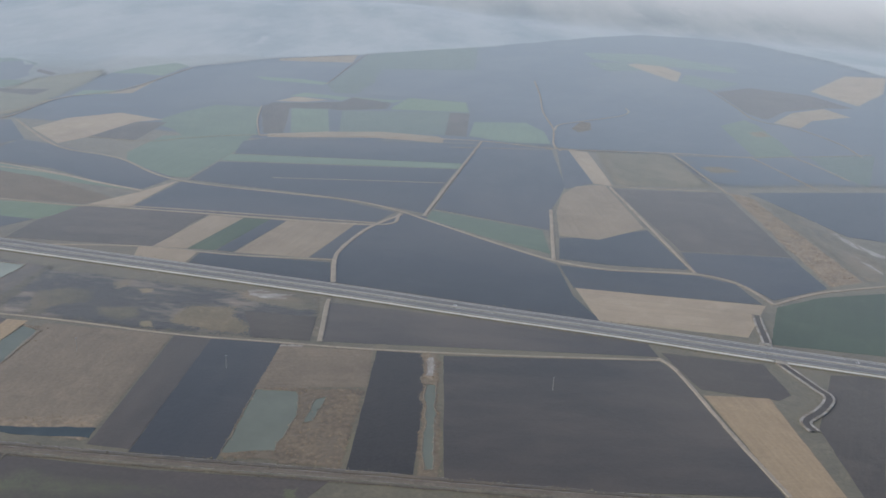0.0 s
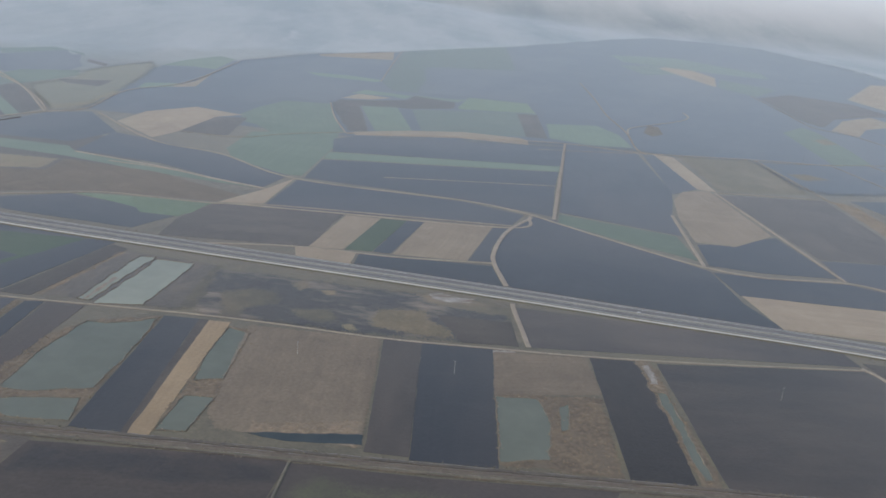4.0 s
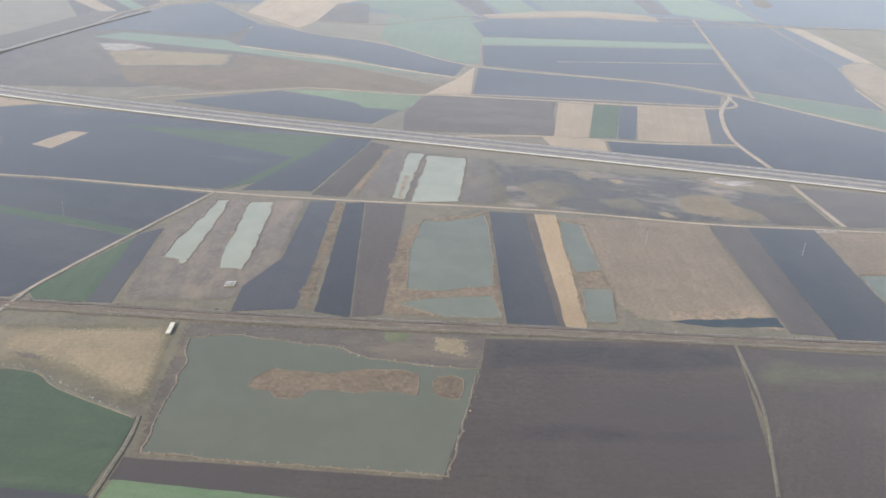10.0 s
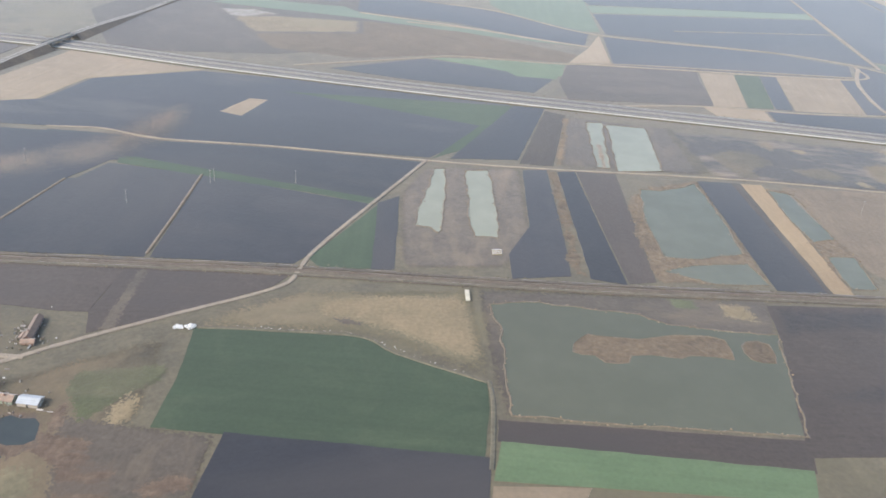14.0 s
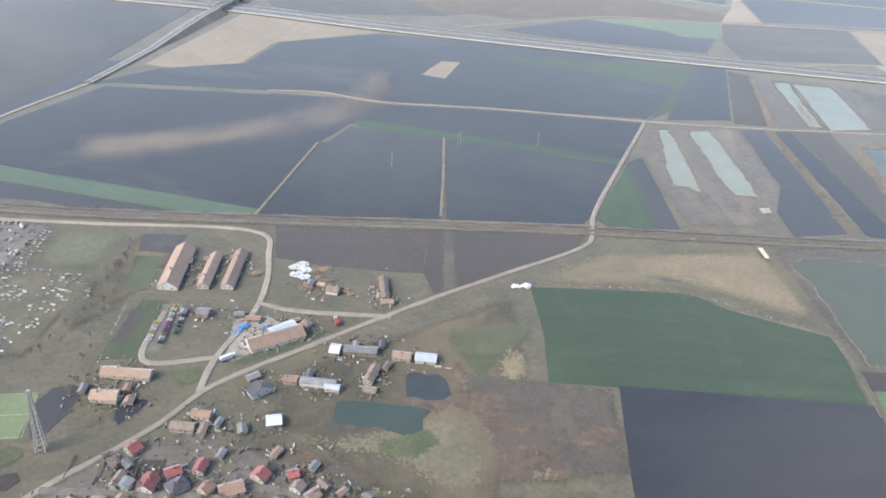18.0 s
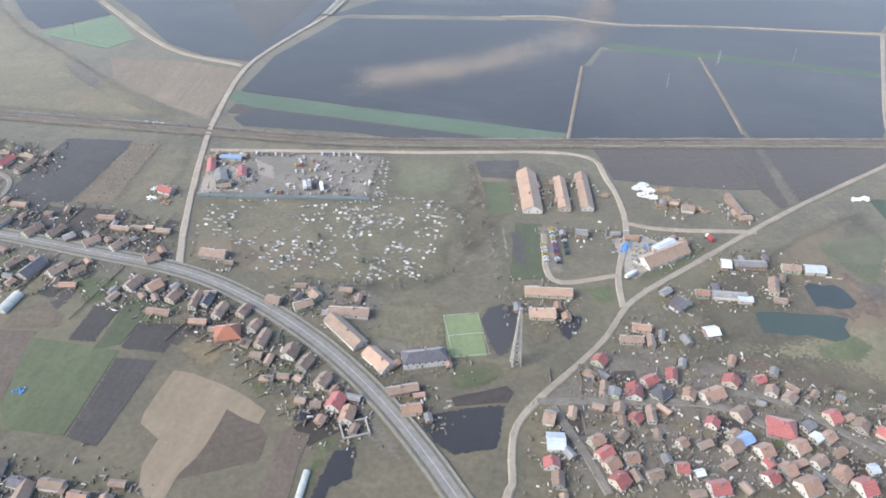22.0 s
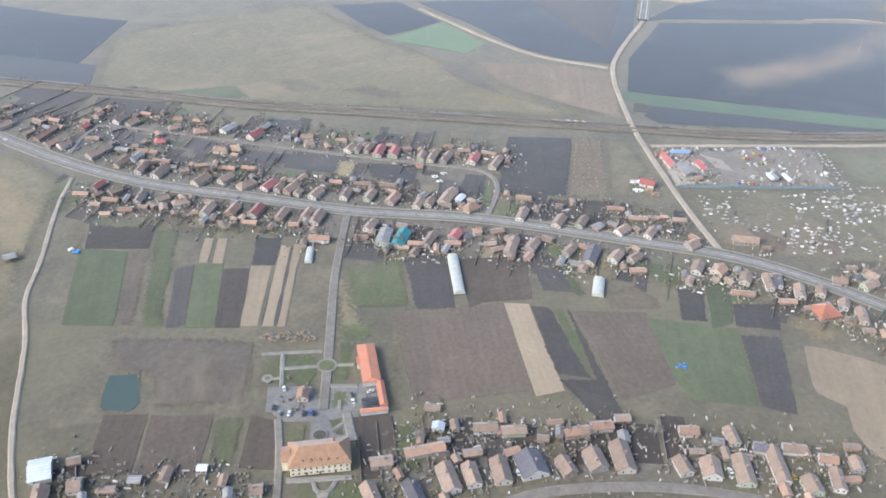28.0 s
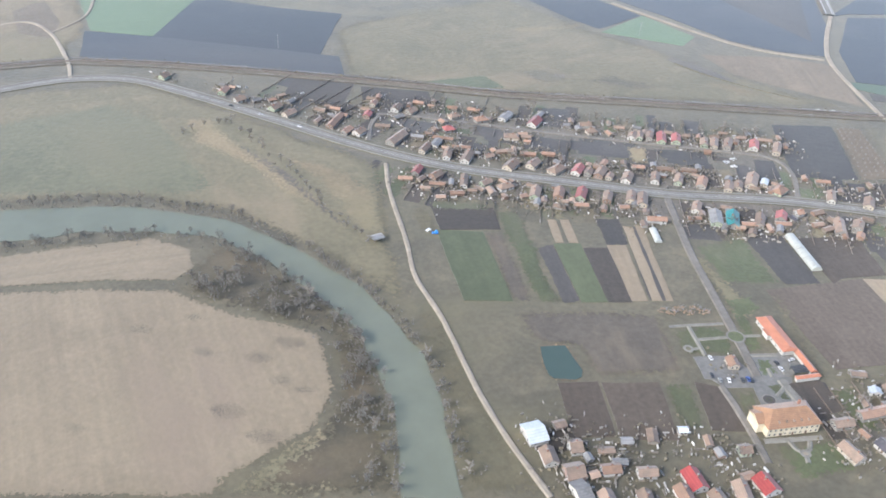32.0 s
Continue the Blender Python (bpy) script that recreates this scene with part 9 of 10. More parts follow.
hive(-434.3, 435.5, 5)
hive(-433.2, 435.5, 5)
hive(-432.1, 435.5, 5)
hive(-431.0, 435.5, 5)
hive(-435.6, 433.6, 5)
hive(-434.5, 433.6, 5)
hive(-433.5, 433.5, 5)
hive(-432.4, 433.5, 5)
hive(-431.3, 433.5, 5)
hive(-435.9, 431.6, 5)
hive(-434.8, 431.6, 5)
hive(-433.7, 431.6, 5)
hive(-432.6, 431.6, 5)
hive(-431.5, 431.6, 5)
pavilion(-1172.7, 387.0)

# ---- cemetery ----
grave_rng = random.Random(21)
BORDERS = []


def grave_row(x0, y0, x1, y1, count):
    """A row of graves, a little out of true."""
    for k in range(count):
        f = (k + grave_rng.uniform(-0.15, 0.15)) / max(1, count - 1)
        grave(x0 + (x1 - x0) * f + grave_rng.gauss(0, 0.18), y0 + (y1 - y0) * f + grave_rng.gauss(0, 0.18), grave_rng.gauss(-8, 6), grave_rng.random() < 0.45, grave_rng.uniform(0.6, 0.98))
    for _ in range(count * 2 // 3):
        f = grave_rng.random()
        BORDERS.append((x0 + (x1 - x0) * f + grave_rng.gauss(0, 1.1), y0 + (y1 - y0) * f + grave_rng.gauss(0, 1.1)))


grave_row(-800.9, 429.0, -809.2, 392.4, 16)
grave_row(-798.9, 425.1, -807.2, 384.8, 17)
grave_row(-881.7, 393.8, -876.9, 392.2, 3)
grave_row(-878.9, 380.3, -869.5, 389.2, 6)
grave_row(-877.7, 376.2, -870.8, 383.3, 4)
grave_row(-877.2, 371.4, -871.2, 376.4, 4)
grave_row(-882.2, 384.7, -878.4, 389.3, 3)
grave_row(-862.8, 363.9, -855.4, 376.4, 7)
grave_row(-867.9, 365.5, -865.1, 369.8, 3)
grave_row(-869.6, 368.5, -866.7, 373.9, 3)
grave_row(-859.1, 348.2, -849.1, 365.9, 8)
grave_row(-855.6, 356.6, -848.2, 364.9, 6)
grave_row(-852.7, 343.9, -842.4, 367.0, 9)
grave_row(-853.4, 345.7, -848.2, 353.8, 5)
grave_row(-843.5, 355.9, -837.8, 362.6, 4)
grave_row(-840.4, 355.5, -830.9, 364.6, 6)
grave_row(-838.2, 353.4, -829.2, 362.4, 7)
grave_row(-836.0, 351.4, -828.4, 356.7, 5)
grave_row(-833.2, 347.4, -827.7, 354.8, 5)
grave_row(-838.4, 345.5, -836.5, 347.0, 2)
grave_row(-828.8, 346.0, -827.3, 341.5, 3)
grave_row(-821.9, 365.3, -813.0, 378.1, 6)
grave_row(-819.8, 367.0, -813.4, 372.1, 4)
grave_row(-830.2, 372.2, -822.9, 379.3, 4)
grave_row(-825.3, 391.2, -810.9, 390.5, 8)
grave_row(-822.9, 386.6, -811.4, 384.1, 7)
grave_row(-822.9, 379.3, -811.9, 378.0, 6)
grave_row(-801.5, 392.6, -791.7, 391.4, 7)
grave_row(-791.5, 388.1, -778.6, 387.6, 6)
grave_row(-791.4, 382.7, -776.9, 382.0, 7)
grave_row(-788.1, 380.2, -779.5, 377.7, 4)
grave_row(-785.7, 376.8, -779.6, 374.0, 5)
grave_row(-810.7, 373.8, -799.7, 372.4, 8)
grave_row(-806.9, 379.4, -798.6, 376.3, 5)
grave_row(-792.8, 361.7, -783.1, 360.5, 5)
grave_row(-788.3, 367.0, -780.5, 368.0, 5)
grave_row(-802.8, 358.2, -800.5, 355.0, 3)
grave_row(-807.1, 355.0, -787.9, 349.7, 10)
grave_row(-812.8, 348.4, -806.8, 346.7, 5)
grave_row(-814.5, 344.1, -809.6, 346.2, 4)
grave_row(-814.5, 342.4, -807.3, 336.3, 6)
grave_row(-802.4, 345.3, -797.3, 342.8, 4)
grave_row(-803.2, 339.2, -798.0, 332.5, 6)
grave_row(-801.4, 341.6, -796.6, 338.3, 5)
grave_row(-844.9, 382.1, -840.3, 382.5, 3)
grave_row(-842.2, 390.0, -835.3, 390.2, 5)
grave_row(-865.7, 392.5, -860.2, 391.2, 3)
grave_row(-867.1, 398.4, -850.4, 395.3, 6)
grave_row(-835.7, 383.0, -833.3, 383.7, 2)
grave_row(-820.5, 349.4, -816.6, 346.2, 4)
grave_row(-820.7, 338.9, -816.3, 337.8, 3)
grave_row(-774.8, 379.6, -772.6, 374.1, 4)
grave_row(-773.0, 376.3, -773.2, 369.1, 3)
grave_row(-820.0, 372.9, -822.8, 361.6, 3)
grave_row(-820.6, 357.6, -819.2, 354.6, 3)
grave_row(-852.8, 372.1, -850.9, 373.8, 2)
grave_row(-845.0, 370.2, -842.5, 371.8, 3)

far_graves, stone_rng = Clumps(48), random.Random(49)

for x, y in scattered([Vector((-883.3, 395.1)), Vector((-867.8, 393.2)), Vector((-871.0, 369.6)), Vector((-885.7, 371.5))], 1.0, 20, stone_rng):
    far_graves.crate(x, y, 0.42, stone_rng.uniform(0.9, 1.5), stone_rng.uniform(0.5, 0.8), stone_rng.uniform(0.15, 0.45), stone_rng.gauss(-0.14, 0.1))
for x, y in scattered([Vector((-840.7, 392.0)), Vector((-825.0, 390.0)), Vector((-828.7, 374.0)), Vector((-843.9, 375.9))], 1.0, 24, stone_rng):
    far_graves.crate(x, y, 0.42, stone_rng.uniform(0.9, 1.5), stone_rng.uniform(0.5, 0.8), stone_rng.uniform(0.15, 0.45), stone_rng.gauss(-0.14, 0.1))
for x, y in scattered([Vector((-825.0, 390.0)), Vector((-806.9, 387.8)), Vector((-813.8, 362.4)), Vector((-830.9, 364.6))], 1.0, 68, stone_rng):
    far_graves.crate(x, y, 0.42, stone_rng.uniform(0.9, 1.5), stone_rng.uniform(0.5, 0.8), stone_rng.uniform(0.15, 0.45), stone_rng.gauss(-0.14, 0.1))
for x, y in scattered([Vector((-807.5, 381.6)), Vector((-795.1, 380.0)), Vector((-799.3, 366.4)), Vector((-811.2, 367.9))], 1.0, 28, stone_rng):
    far_graves.crate(x, y, 0.42, stone_rng.uniform(0.9, 1.5), stone_rng.uniform(0.5, 0.8), stone_rng.uniform(0.15, 0.45), stone_rng.gauss(-0.14, 0.1))
for x, y in scattered([Vector((-790.4, 388.0)), Vector((-774.3, 386.0)), Vector((-783.7, 358.6)), Vector((-798.8, 360.5))], 1.0, 44, stone_rng):
    far_graves.crate(x, y, 0.42, stone_rng.uniform(0.9, 1.5), stone_rng.uniform(0.5, 0.8), stone_rng.uniform(0.15, 0.45), stone_rng.gauss(-0.14, 0.1))
for x, y in scattered([Vector((-806.8, 359.6)), Vector((-784.4, 356.8)), Vector((-787.4, 347.8)), Vector((-809.4, 350.7))], 1.0, 28, stone_rng):
    far_graves.crate(x, y, 0.42, stone_rng.uniform(0.9, 1.5), stone_rng.uniform(0.5, 0.8), stone_rng.uniform(0.15, 0.45), stone_rng.gauss(-0.14, 0.1))
for x, y in scattered([Vector((-856.6, 365.9)), Vector((-827.0, 362.2)), Vector((-831.7, 342.9)), Vector((-859.9, 346.5))], 1.0, 52, stone_rng):
    far_graves.crate(x, y, 0.42, stone_rng.uniform(0.9, 1.5), stone_rng.uniform(0.5, 0.8), stone_rng.uniform(0.15, 0.45), stone_rng.gauss(-0.14, 0.1))
for x, y in scattered([Vector((-813.0, 349.3)), Vector((-792.2, 346.6)), Vector((-797.2, 331.6)), Vector((-817.3, 334.2))], 1.0, 36, stone_rng):
    far_graves.crate(x, y, 0.42, stone_rng.uniform(0.9, 1.5), stone_rng.uniform(0.5, 0.8), stone_rng.uniform(0.15, 0.45), stone_rng.gauss(-0.14, 0.1))
far_graves.done("grave_slabs", island_mat("old_grave_stone", (0.17, 0.165, 0.155), (0.64, 0.62, 0.57), 1.4), "low weathered grave slabs between the rows", "graves")


low_graves = Clumps(22)
for gx, gy in BORDERS:
    low_graves.crate(gx, gy, 0.42, grave_rng.uniform(0.7, 1.2), grave_rng.uniform(0.4, 0.7), 0.12, grave_rng.gauss(-0.14, 0.15))
low_graves.done("grave_borders", island_mat("mixed_grave_stone", (0.2, 0.195, 0.185), (0.6, 0.58, 0.54), 2.0), "low stone borders of older graves in grass", "graves")


# ---- foundation ----
foundation = tagged(new("foundation"), "unroofed concrete foundation frame beside a garden plot", "foundation")
foundation.matrix_world = pose(-827.9, 257.4, 0.3, 0, 0, 8)
for px, py, lx, ly in ((0, -3.2, 8.4, 0.5), (0, 3.2, 8.4, 0.5), (-4.2, 0, 0.5, 6.9), (4.2, 0, 0.5, 6.9)):
    part("footing", box_mesh("footing", lx, ly, 0.7, MATS["concrete"], 0.04), foundation).matrix_local = pose(px, py, 0)

evergreen(-871.5, 377.3, 0, 0.8)
evergreen(-857.9, 358.3, 0, 0.8)
evergreen(-817.5, 345.4, 0, 0.8)
evergreen(-838.0, 358.6, 0, 0.8)
evergreen(-834.2, 364.8, 0, 0.8)
evergreen(-848.8, 350.3, 0, 0.8)
evergreen(-850.2, 300.7, 1)
evergreen(-935.7, 381.0, 1)

# ---- trees along the river, in the wood and in gardens ----
tree_rng = random.Random(31)


def tree_line(step, spread, where, *pts):
    for q in smooth_line(pts, step):
        bare_tree(q.x + tree_rng.gauss(0, spread), q.y + tree_rng.gauss(0, spread), tree_rng.randrange(4), tree_rng.uniform(0.55, 1.15), tree_rng.uniform(0, 360), where)


def tree_patch(count, where, *pts):
    line = [Vector(p) for p in pts]
    for x, y in scattered(line, 9.0, count, tree_rng):
        bare_tree(x, y, tree_rng.randrange(4), tree_rng.uniform(0.8, 1.4), tree_rng.uniform(0, 360), where)


tree_line(5.5, 1.0, "river bank scrub", (-1323.4, 434.5), (-1296.9, 434.5), (-1267.0, 429.4), (-1232.2, 414.5), (-1210.2, 393.3), (-1190.2, 369.2), (-1175.2, 339.9), (-1166.5, 315.3), (-1165.5, 288.2), (-1165.1, 262.8))
tree_line(5, 1.2, "river bank scrub", (-1317.5, 403.4), (-1305.3, 404.0), (-1258.7, 403.7), (-1236.7, 395.6), (-1215.6, 374.5), (-1200.3, 352.8), (-1190.1, 334.2), (-1185.0, 314.0), (-1182.5, 296.1), (-1183.9, 274.8), (-1185.5, 260.1))
tree_patch(210, "a wet riverside wood", (-1245.0, 380.4), (-1232.3, 394.1), (-1215.5, 376.0), (-1200.2, 353.8), (-1189.9, 335.7), (-1184.1, 313.9), (-1182.6, 293.6), (-1185.9, 262.2), (-1198.6, 264.4), (-1196.8, 301.1), (-1196.6, 329.1), (-1232.5, 353.8), (-1248.7, 368.2))
tree_line(5, 1.2, "pasture scrub", (-1250.5, 490.4), (-1231.8, 500.5), (-1213.8, 468.3), (-1198.0, 434.3), (-1186.3, 404.4), (-1174.8, 385.7))
tree_line(5, 1.5, "a hedge by the cemetery", (-761.4, 408.5), (-771.1, 370.1), (-781.8, 333.8), (-814.1, 328.6), (-841.0, 330.3))
tree_line(7, 2.0, "a village garden", (-882.7, 315.3), (-864.9, 297.2), (-849.5, 275.1), (-840.9, 263.3))
tree_line(6, 2.0, "a village garden", (-932.0, 400.8), (-914.5, 391.0), (-904.4, 373.1), (-896.7, 367.5))
tree_line(8, 2.5, "a village garden", (-1149.1, 505.8), (-1072.9, 490.1), (-1017.9, 470.7), (-963.8, 453.5))
tree_line(8, 2.5, "a village garden", (-1144.2, 460.0), (-1102.8, 449.3), (-1052.5, 429.4), (-1003.3, 412.8))
tree_line(7, 2.0, "a village garden", (-1118.5, 406.8), (-1090.6, 398.5), (-1053.8, 386.9), (-1014.1, 370.8))
tree_line(8, 2.5, "a village garden", (-1039.3, 272.7), (-1013.5, 266.2), (-977.5, 261.8), (-951.2, 256.4))
tree_line(7, 2.5, "a village garden", (-751.5, 270.8), (-726.6, 254.7), (-700.6, 251.7), (-663.7, 244.8), (-640.2, 229.7))
tree_line(8, 2.0, "a village garden", (-1133.7, 266.2), (-1109.6, 258.7), (-1083.6, 255.3))
tree_line(7, 1.5, "a farm hedge", (-761.2, 414.0), (-763.2, 350.9), (-767.7, 308.2))


# ---- manor, hall, bridge ----
def manor(x, y, turn):
    """The large cream building: two storeys, hipped tile roof with dormers and chimney."""
    ob = tagged(new("manor_house"), "large cream two-storey manor with hipped orange-brown roof", "building")
    ob.matrix_world = pose(x, y, 0.4, 0, 0, turn)
    length, width, low, high = 17.6, 9.6, 4.0, 7.0
    part("wall", wall_mesh("wall", length, width, low, high, ivory, True), ob, "cream plaster wall")
    part("roof", prism_mesh("roof", length, width, low, high, 3.6, 0.45, ROOFS["m"][0]), ob, "orange-brown tile roof")
    part("cornice", box_mesh("cornice", length + 0.5, width + 0.5, 0.22, WALLS[0][0]), ob).matrix_local = pose(0, 0, low - 0.42)
    wing = part("wing", box_mesh("wing", 2.4, 6.0, 3.8, ivory), ob, "cream side wing")
    wing.matrix_local = pose(-length / 2 - 1.0, 0.6, 0)
    part("gable", prism_mesh("gable", 2.6, 6.0, 3.8, 5.2, 0.0, 0.15, ROOFS["m"][0]), wing).matrix_local = pose(0, 0, 0)
    for row in (0.5, 2.2):
        for k in range(10):
            for s in (-1, 1):
                window(ob, -length / 2 + 0.9 + k * 1.75, s * width / 2, row, 0)
        for k in range(4):
            window(ob, length / 2, -3 + 2 * k, row, 90)
    for k in range(5):
        d = part("dormer", tapered_box("dormer", 0.8, 0.9, 0.7, 0.7, ROOFS["b"][0]), ob)
        d.matrix_local = pose(-5 + 2.5 * k, -width / 2 + 1.2, 4.55)
    for k in (-4.0, 0.0, 4.5):
        part("door", door_leaf, ob).matrix_local = pose(k, -width / 2 - 0.02, 0.0)
    c = part("chimney", flue, ob)
    c.matrix_local = pose(4.6, 2.4, 5.4) @ Matrix.Scale(1.5, 4)
    return ob


manor(-1061.2, 265.4, -1.5)


def hall():
    """The long orange-roofed hall by the car park, with its narrow wing, foot and slatted pergola."""
    ob = tagged(new("hall"), "long hall with bright orange roof beside parked cars", "building")
    ob.matrix_world = pose(-1042.0, 304.3, 0.4, 0, 0, 90)
    part("wall", wall_mesh("wall", 18.4, 5.4, 2.2, 3.0, WALLS[0][0], True), ob)
    part("roof", prism_mesh("roof", 18.4, 5.4, 2.2, 3.0, 1.2, 0.4, ROOFS["O"][0]), ob, "bright orange roof")
    bay = part("bay", box_mesh("bay", 3.4, 1.2, 2.1, WALLS[0][0]), ob)
    bay.matrix_local = pose(1.2, 3.2, 0)
    part("bay_roof", box_mesh("bay_roof", 3.8, 1.6, 0.2, ROOFS["O"][0]), bay).matrix_local = pose(0, 0, 2.1)
    wing = part("wing", wall_mesh("wing", 10.8, 2.0, 1.8, 2.3, WALLS[0][0], True), ob, "narrow white wing")
    wing.matrix_local = pose(-14.5, -2.6, 0)
    part("wing_roof", prism_mesh("wing_roof", 10.8, 2.0, 1.8, 2.4, 0.4, 0.35, ROOFS["O"][0]), wing)
    foot = part("foot", wall_mesh("foot", 8.6, 1.3, 1.7, 2.1, WALLS[0][0], True), ob)
    foot.matrix_local = pose(-21.7, 0.7, 0, 0, 0, 90)
    part("foot_roof", prism_mesh("foot_roof", 8.6, 1.3, 1.7, 2.15, 0.4, 0.25, ROOFS["O"][0]), foot)
    for k in range(6):
        window(ob, -7.5 + 3.0 * k, 2.7, 0.5, 0)
    for k in range(5):
        part("pergola_slat", box_mesh("pergola_slat", 0.42, 5.4, 0.15, PAINTS["dark"]), ob, "dark pergola slat").matrix_local = pose(-19.4 + 0.75 * k, 1.6, 1.6)
    for k in (0, 4):
        for s in (-0.9, 4.1):
            part("pergola_post", box_mesh("pergola_post", 0.18, 0.18, 1.6, PAINTS["dark"]), ob).matrix_local = pose(-19.4 + 0.75 * k, s, 0)
    return ob


hall()


def disc_mesh(name, r0, r1, material, z=0.05):
    """A flat ring, or a disc where the inner radius is nought."""
    n = 28
    verts = [(math.cos(math.tau * k / n) * r, math.sin(math.tau * k / n) * r, z) for r in (r0, r1) for k in range(n)]
    faces = [(k, n + k, n + (k + 1) % n, (k + 1) % n) for k in range(n)]
    if r0 < 0.01:
        verts, faces = verts[n:], [tuple(range(n))]
    return mesh_from(name, verts, faces, material)


def round_bed(x, y, inner, outer, fill, label, turns=0):
    """A round bed inside a paved ring."""
    ob = tagged(new("round_bed"), label, "flower bed", kind="structure")
    ob.matrix_world = pose(x, y, 0.47)
    part("ring", disc_mesh("ring", inner, outer, MATS["path"], 0.06), ob, "pale paved ring")
    part("bed", disc_mesh("bed", 0, inner, MATS[fill], 0.1), ob)
    if turns:
        part("inner_ring", disc_mesh("inner_ring", inner * 0.35, inner * 0.5, MATS["GD"], 0.14), ob)
    return ob


round_bed(-1055.9, 307.3, 2.7, 3.5, "GD", "round lawn in a paved ring on the avenue")
round_bed(-1075.8, 303.9, 0.9, 1.9, "MC", "small round bed with pinkish paved ring")
round_bed(-1060.5, 275.9, 2.0, 2.4, "DG", "round flower bed before the manor", 1)
round_bed(-1061.4, 252.6, 0.8, 1.7, "track", "round sandy plaza in the manor garden")

# ---- orchard ----
orchard = Clumps(47)
for i in range(5):
    for j in range(13):
        u, v = (i + 0.5) / 5, (j + 0.5) / 13
        q = Vector((-919.8, 458)).lerp(Vector((-906, 455)), u).lerp(Vector((-937.9, 406.6)).lerp(Vector((-920, 402.8)), u), v)
        orchard.tuft(q.x + plot_rng.gauss(0, 0.3), q.y + plot_rng.gauss(0, 0.3), 0.45, plot_rng.uniform(0.35, 0.6), plot_rng.uniform(0.5, 0.9))
orchard.done("orchard_bushes", twig, "rows of small dark orchard bushes on fallow", "bushes")


def road_bridge():
    """The village road climbs over the motorway on a concrete deck."""
    ob = tagged(new("road_bridge"), "concrete road bridge over the motorway with grassed ramps", "bridge", kind="structure")
    line = smooth_line([(-818, 622), (-788, 690), (-757, 768), (-740, 806), (-726, 842), (-700, 905), (-650, 1020), (-600, 1120)], 6)
    verts, faces, deck, dfaces, edges = [], [], [], [], {-2.05: [], 2.05: []}
    spans = [(q, max(0.0, 1 - ((q - Vector((-740, 806))).length / 120) ** 2) * 3.4) for q in line]
    for i, (q, h) in enumerate(spans):
        d = line[min(i + 1, len(line) - 1)] - line[max(i - 1, 0)]
        s = Vector((-d.y, d.x)).normalized()
        for off, z in ((-4.4 - 1.9 * h, 0.1), (-2.9, 0.95 + h), (2.9, 0.95 + h), (4.4 + 1.9 * h, 0.1)):
            verts.append((q.x + s.x * off, q.y + s.y * off, z))
        for off in (-2.3, 2.3):
            deck.append((q.x + s.x * off, q.y + s.y * off, 1.0 + h))
        for off in edges:
            edges[off] += [(q.x + s.x * (off + w), q.y + s.y * (off + w), 1.03 + h) for w in (-0.22, 0.22)]
    n = len(line)
    for i in range(n - 1):
        over = (line[i] - Vector((-740, 806))).length < 15 or (line[i + 1] - Vector((-740, 806))).length < 15
        for k in range(3):
            if not over:
                faces.append((4 * i + k + 1, 4 * i + 4 + k + 1, 4 * i + 4 + k, 4 * i + k)[::-1])
        dfaces.append((2 * i + 1, 2 * i + 3, 2 * i + 2, 2 * i)[::-1])
    part("ramp", mesh_from("ramp", verts, faces, MATS["GB"]), ob)
    part("carriageway", mesh_from("carriageway", deck, dfaces, MATS["road"]), ob)
    for off in edges:
        part("edge_line", mesh_from("edge_line", edges[off], dfaces, MATS["paint"]), ob, "white painted edge line")
    mid = pose(-740, 806, 0, 0, 0, 66)
    slab = part("deck", box_mesh("deck", 38, 6.2, 0.7, MATS["concrete"], 0.05), ob)
    slab.matrix_local = mid @ pose(0, 0, 3.62)
    for s in (-3, 3):
        part("parapet", box_mesh("parapet", 38, 0.25, 0.9, MATS["concrete"]), ob).matrix_local = mid @ pose(0, s, 4.3)
    for k in (-11.5, 0, 11.5):
        part("pier", box_mesh("pier", 0.8, 4.6, 3.3, MATS["concrete"], 0.05), ob).matrix_local = mid @ pose(k, 0, 0.5)


road_bridge()


def lined_channel():
    """The ditch under the motorway between pale concrete edges."""
    line = smooth_line([(264, 575), (260, 560), (253, 529), (247, 505), (256, 464), (259, 449), (247, 433), (232, 420), (232, 409)], 2.5)
    ob = tagged(new("drainage_channel", swept("drainage_channel", line, [(-2.2, 0.72), (2.2, 0.72)][::-1], MATS["DB"])), "curved drainage ditch between pale concrete edges", "ditch", kind="structure")
    for s in (-1, 1):
        part("kerb", swept("kerb", line, [(s * 2.6 - 0.7, 0.3), (s * 2.6 - 0.7, 0.95), (s * 2.6 + 0.7, 0.95), (s * 2.6 + 0.7, 0.3)][::-1], MATS["S"], 0.1), ob, "pale concrete edge")
    under = tagged(new("underpass"), "concrete underpass beneath the motorway", "bridge", kind="structure")
    for s in (-14, 14):
        part("headwall", box_mesh("headwall", 7, 0.8, 2.0, MATS["concrete"], 0.04), under).matrix_local = pose(249, 508 + s, 0.2, 0, 0, -17)


lined_channel()

# ---- marks of the playing field ----
turf = tagged(new("pitch_marking"), "white painted lines on the turf pitch", "marking", kind="structure")
for px, py, lx, ly in ((-791, 298, 0.1, 23), (-778, 298, 0.1, 23), (-784.5, 309.3, 13, 0.1), (-784.5, 286.6, 13, 0.1), (-784.5, 298, 13, 0.1)):
    part("line", box_mesh("line", lx, ly, 0.03, MATS["paint"]), turf).matrix_local = pose(px, py, 0.4)



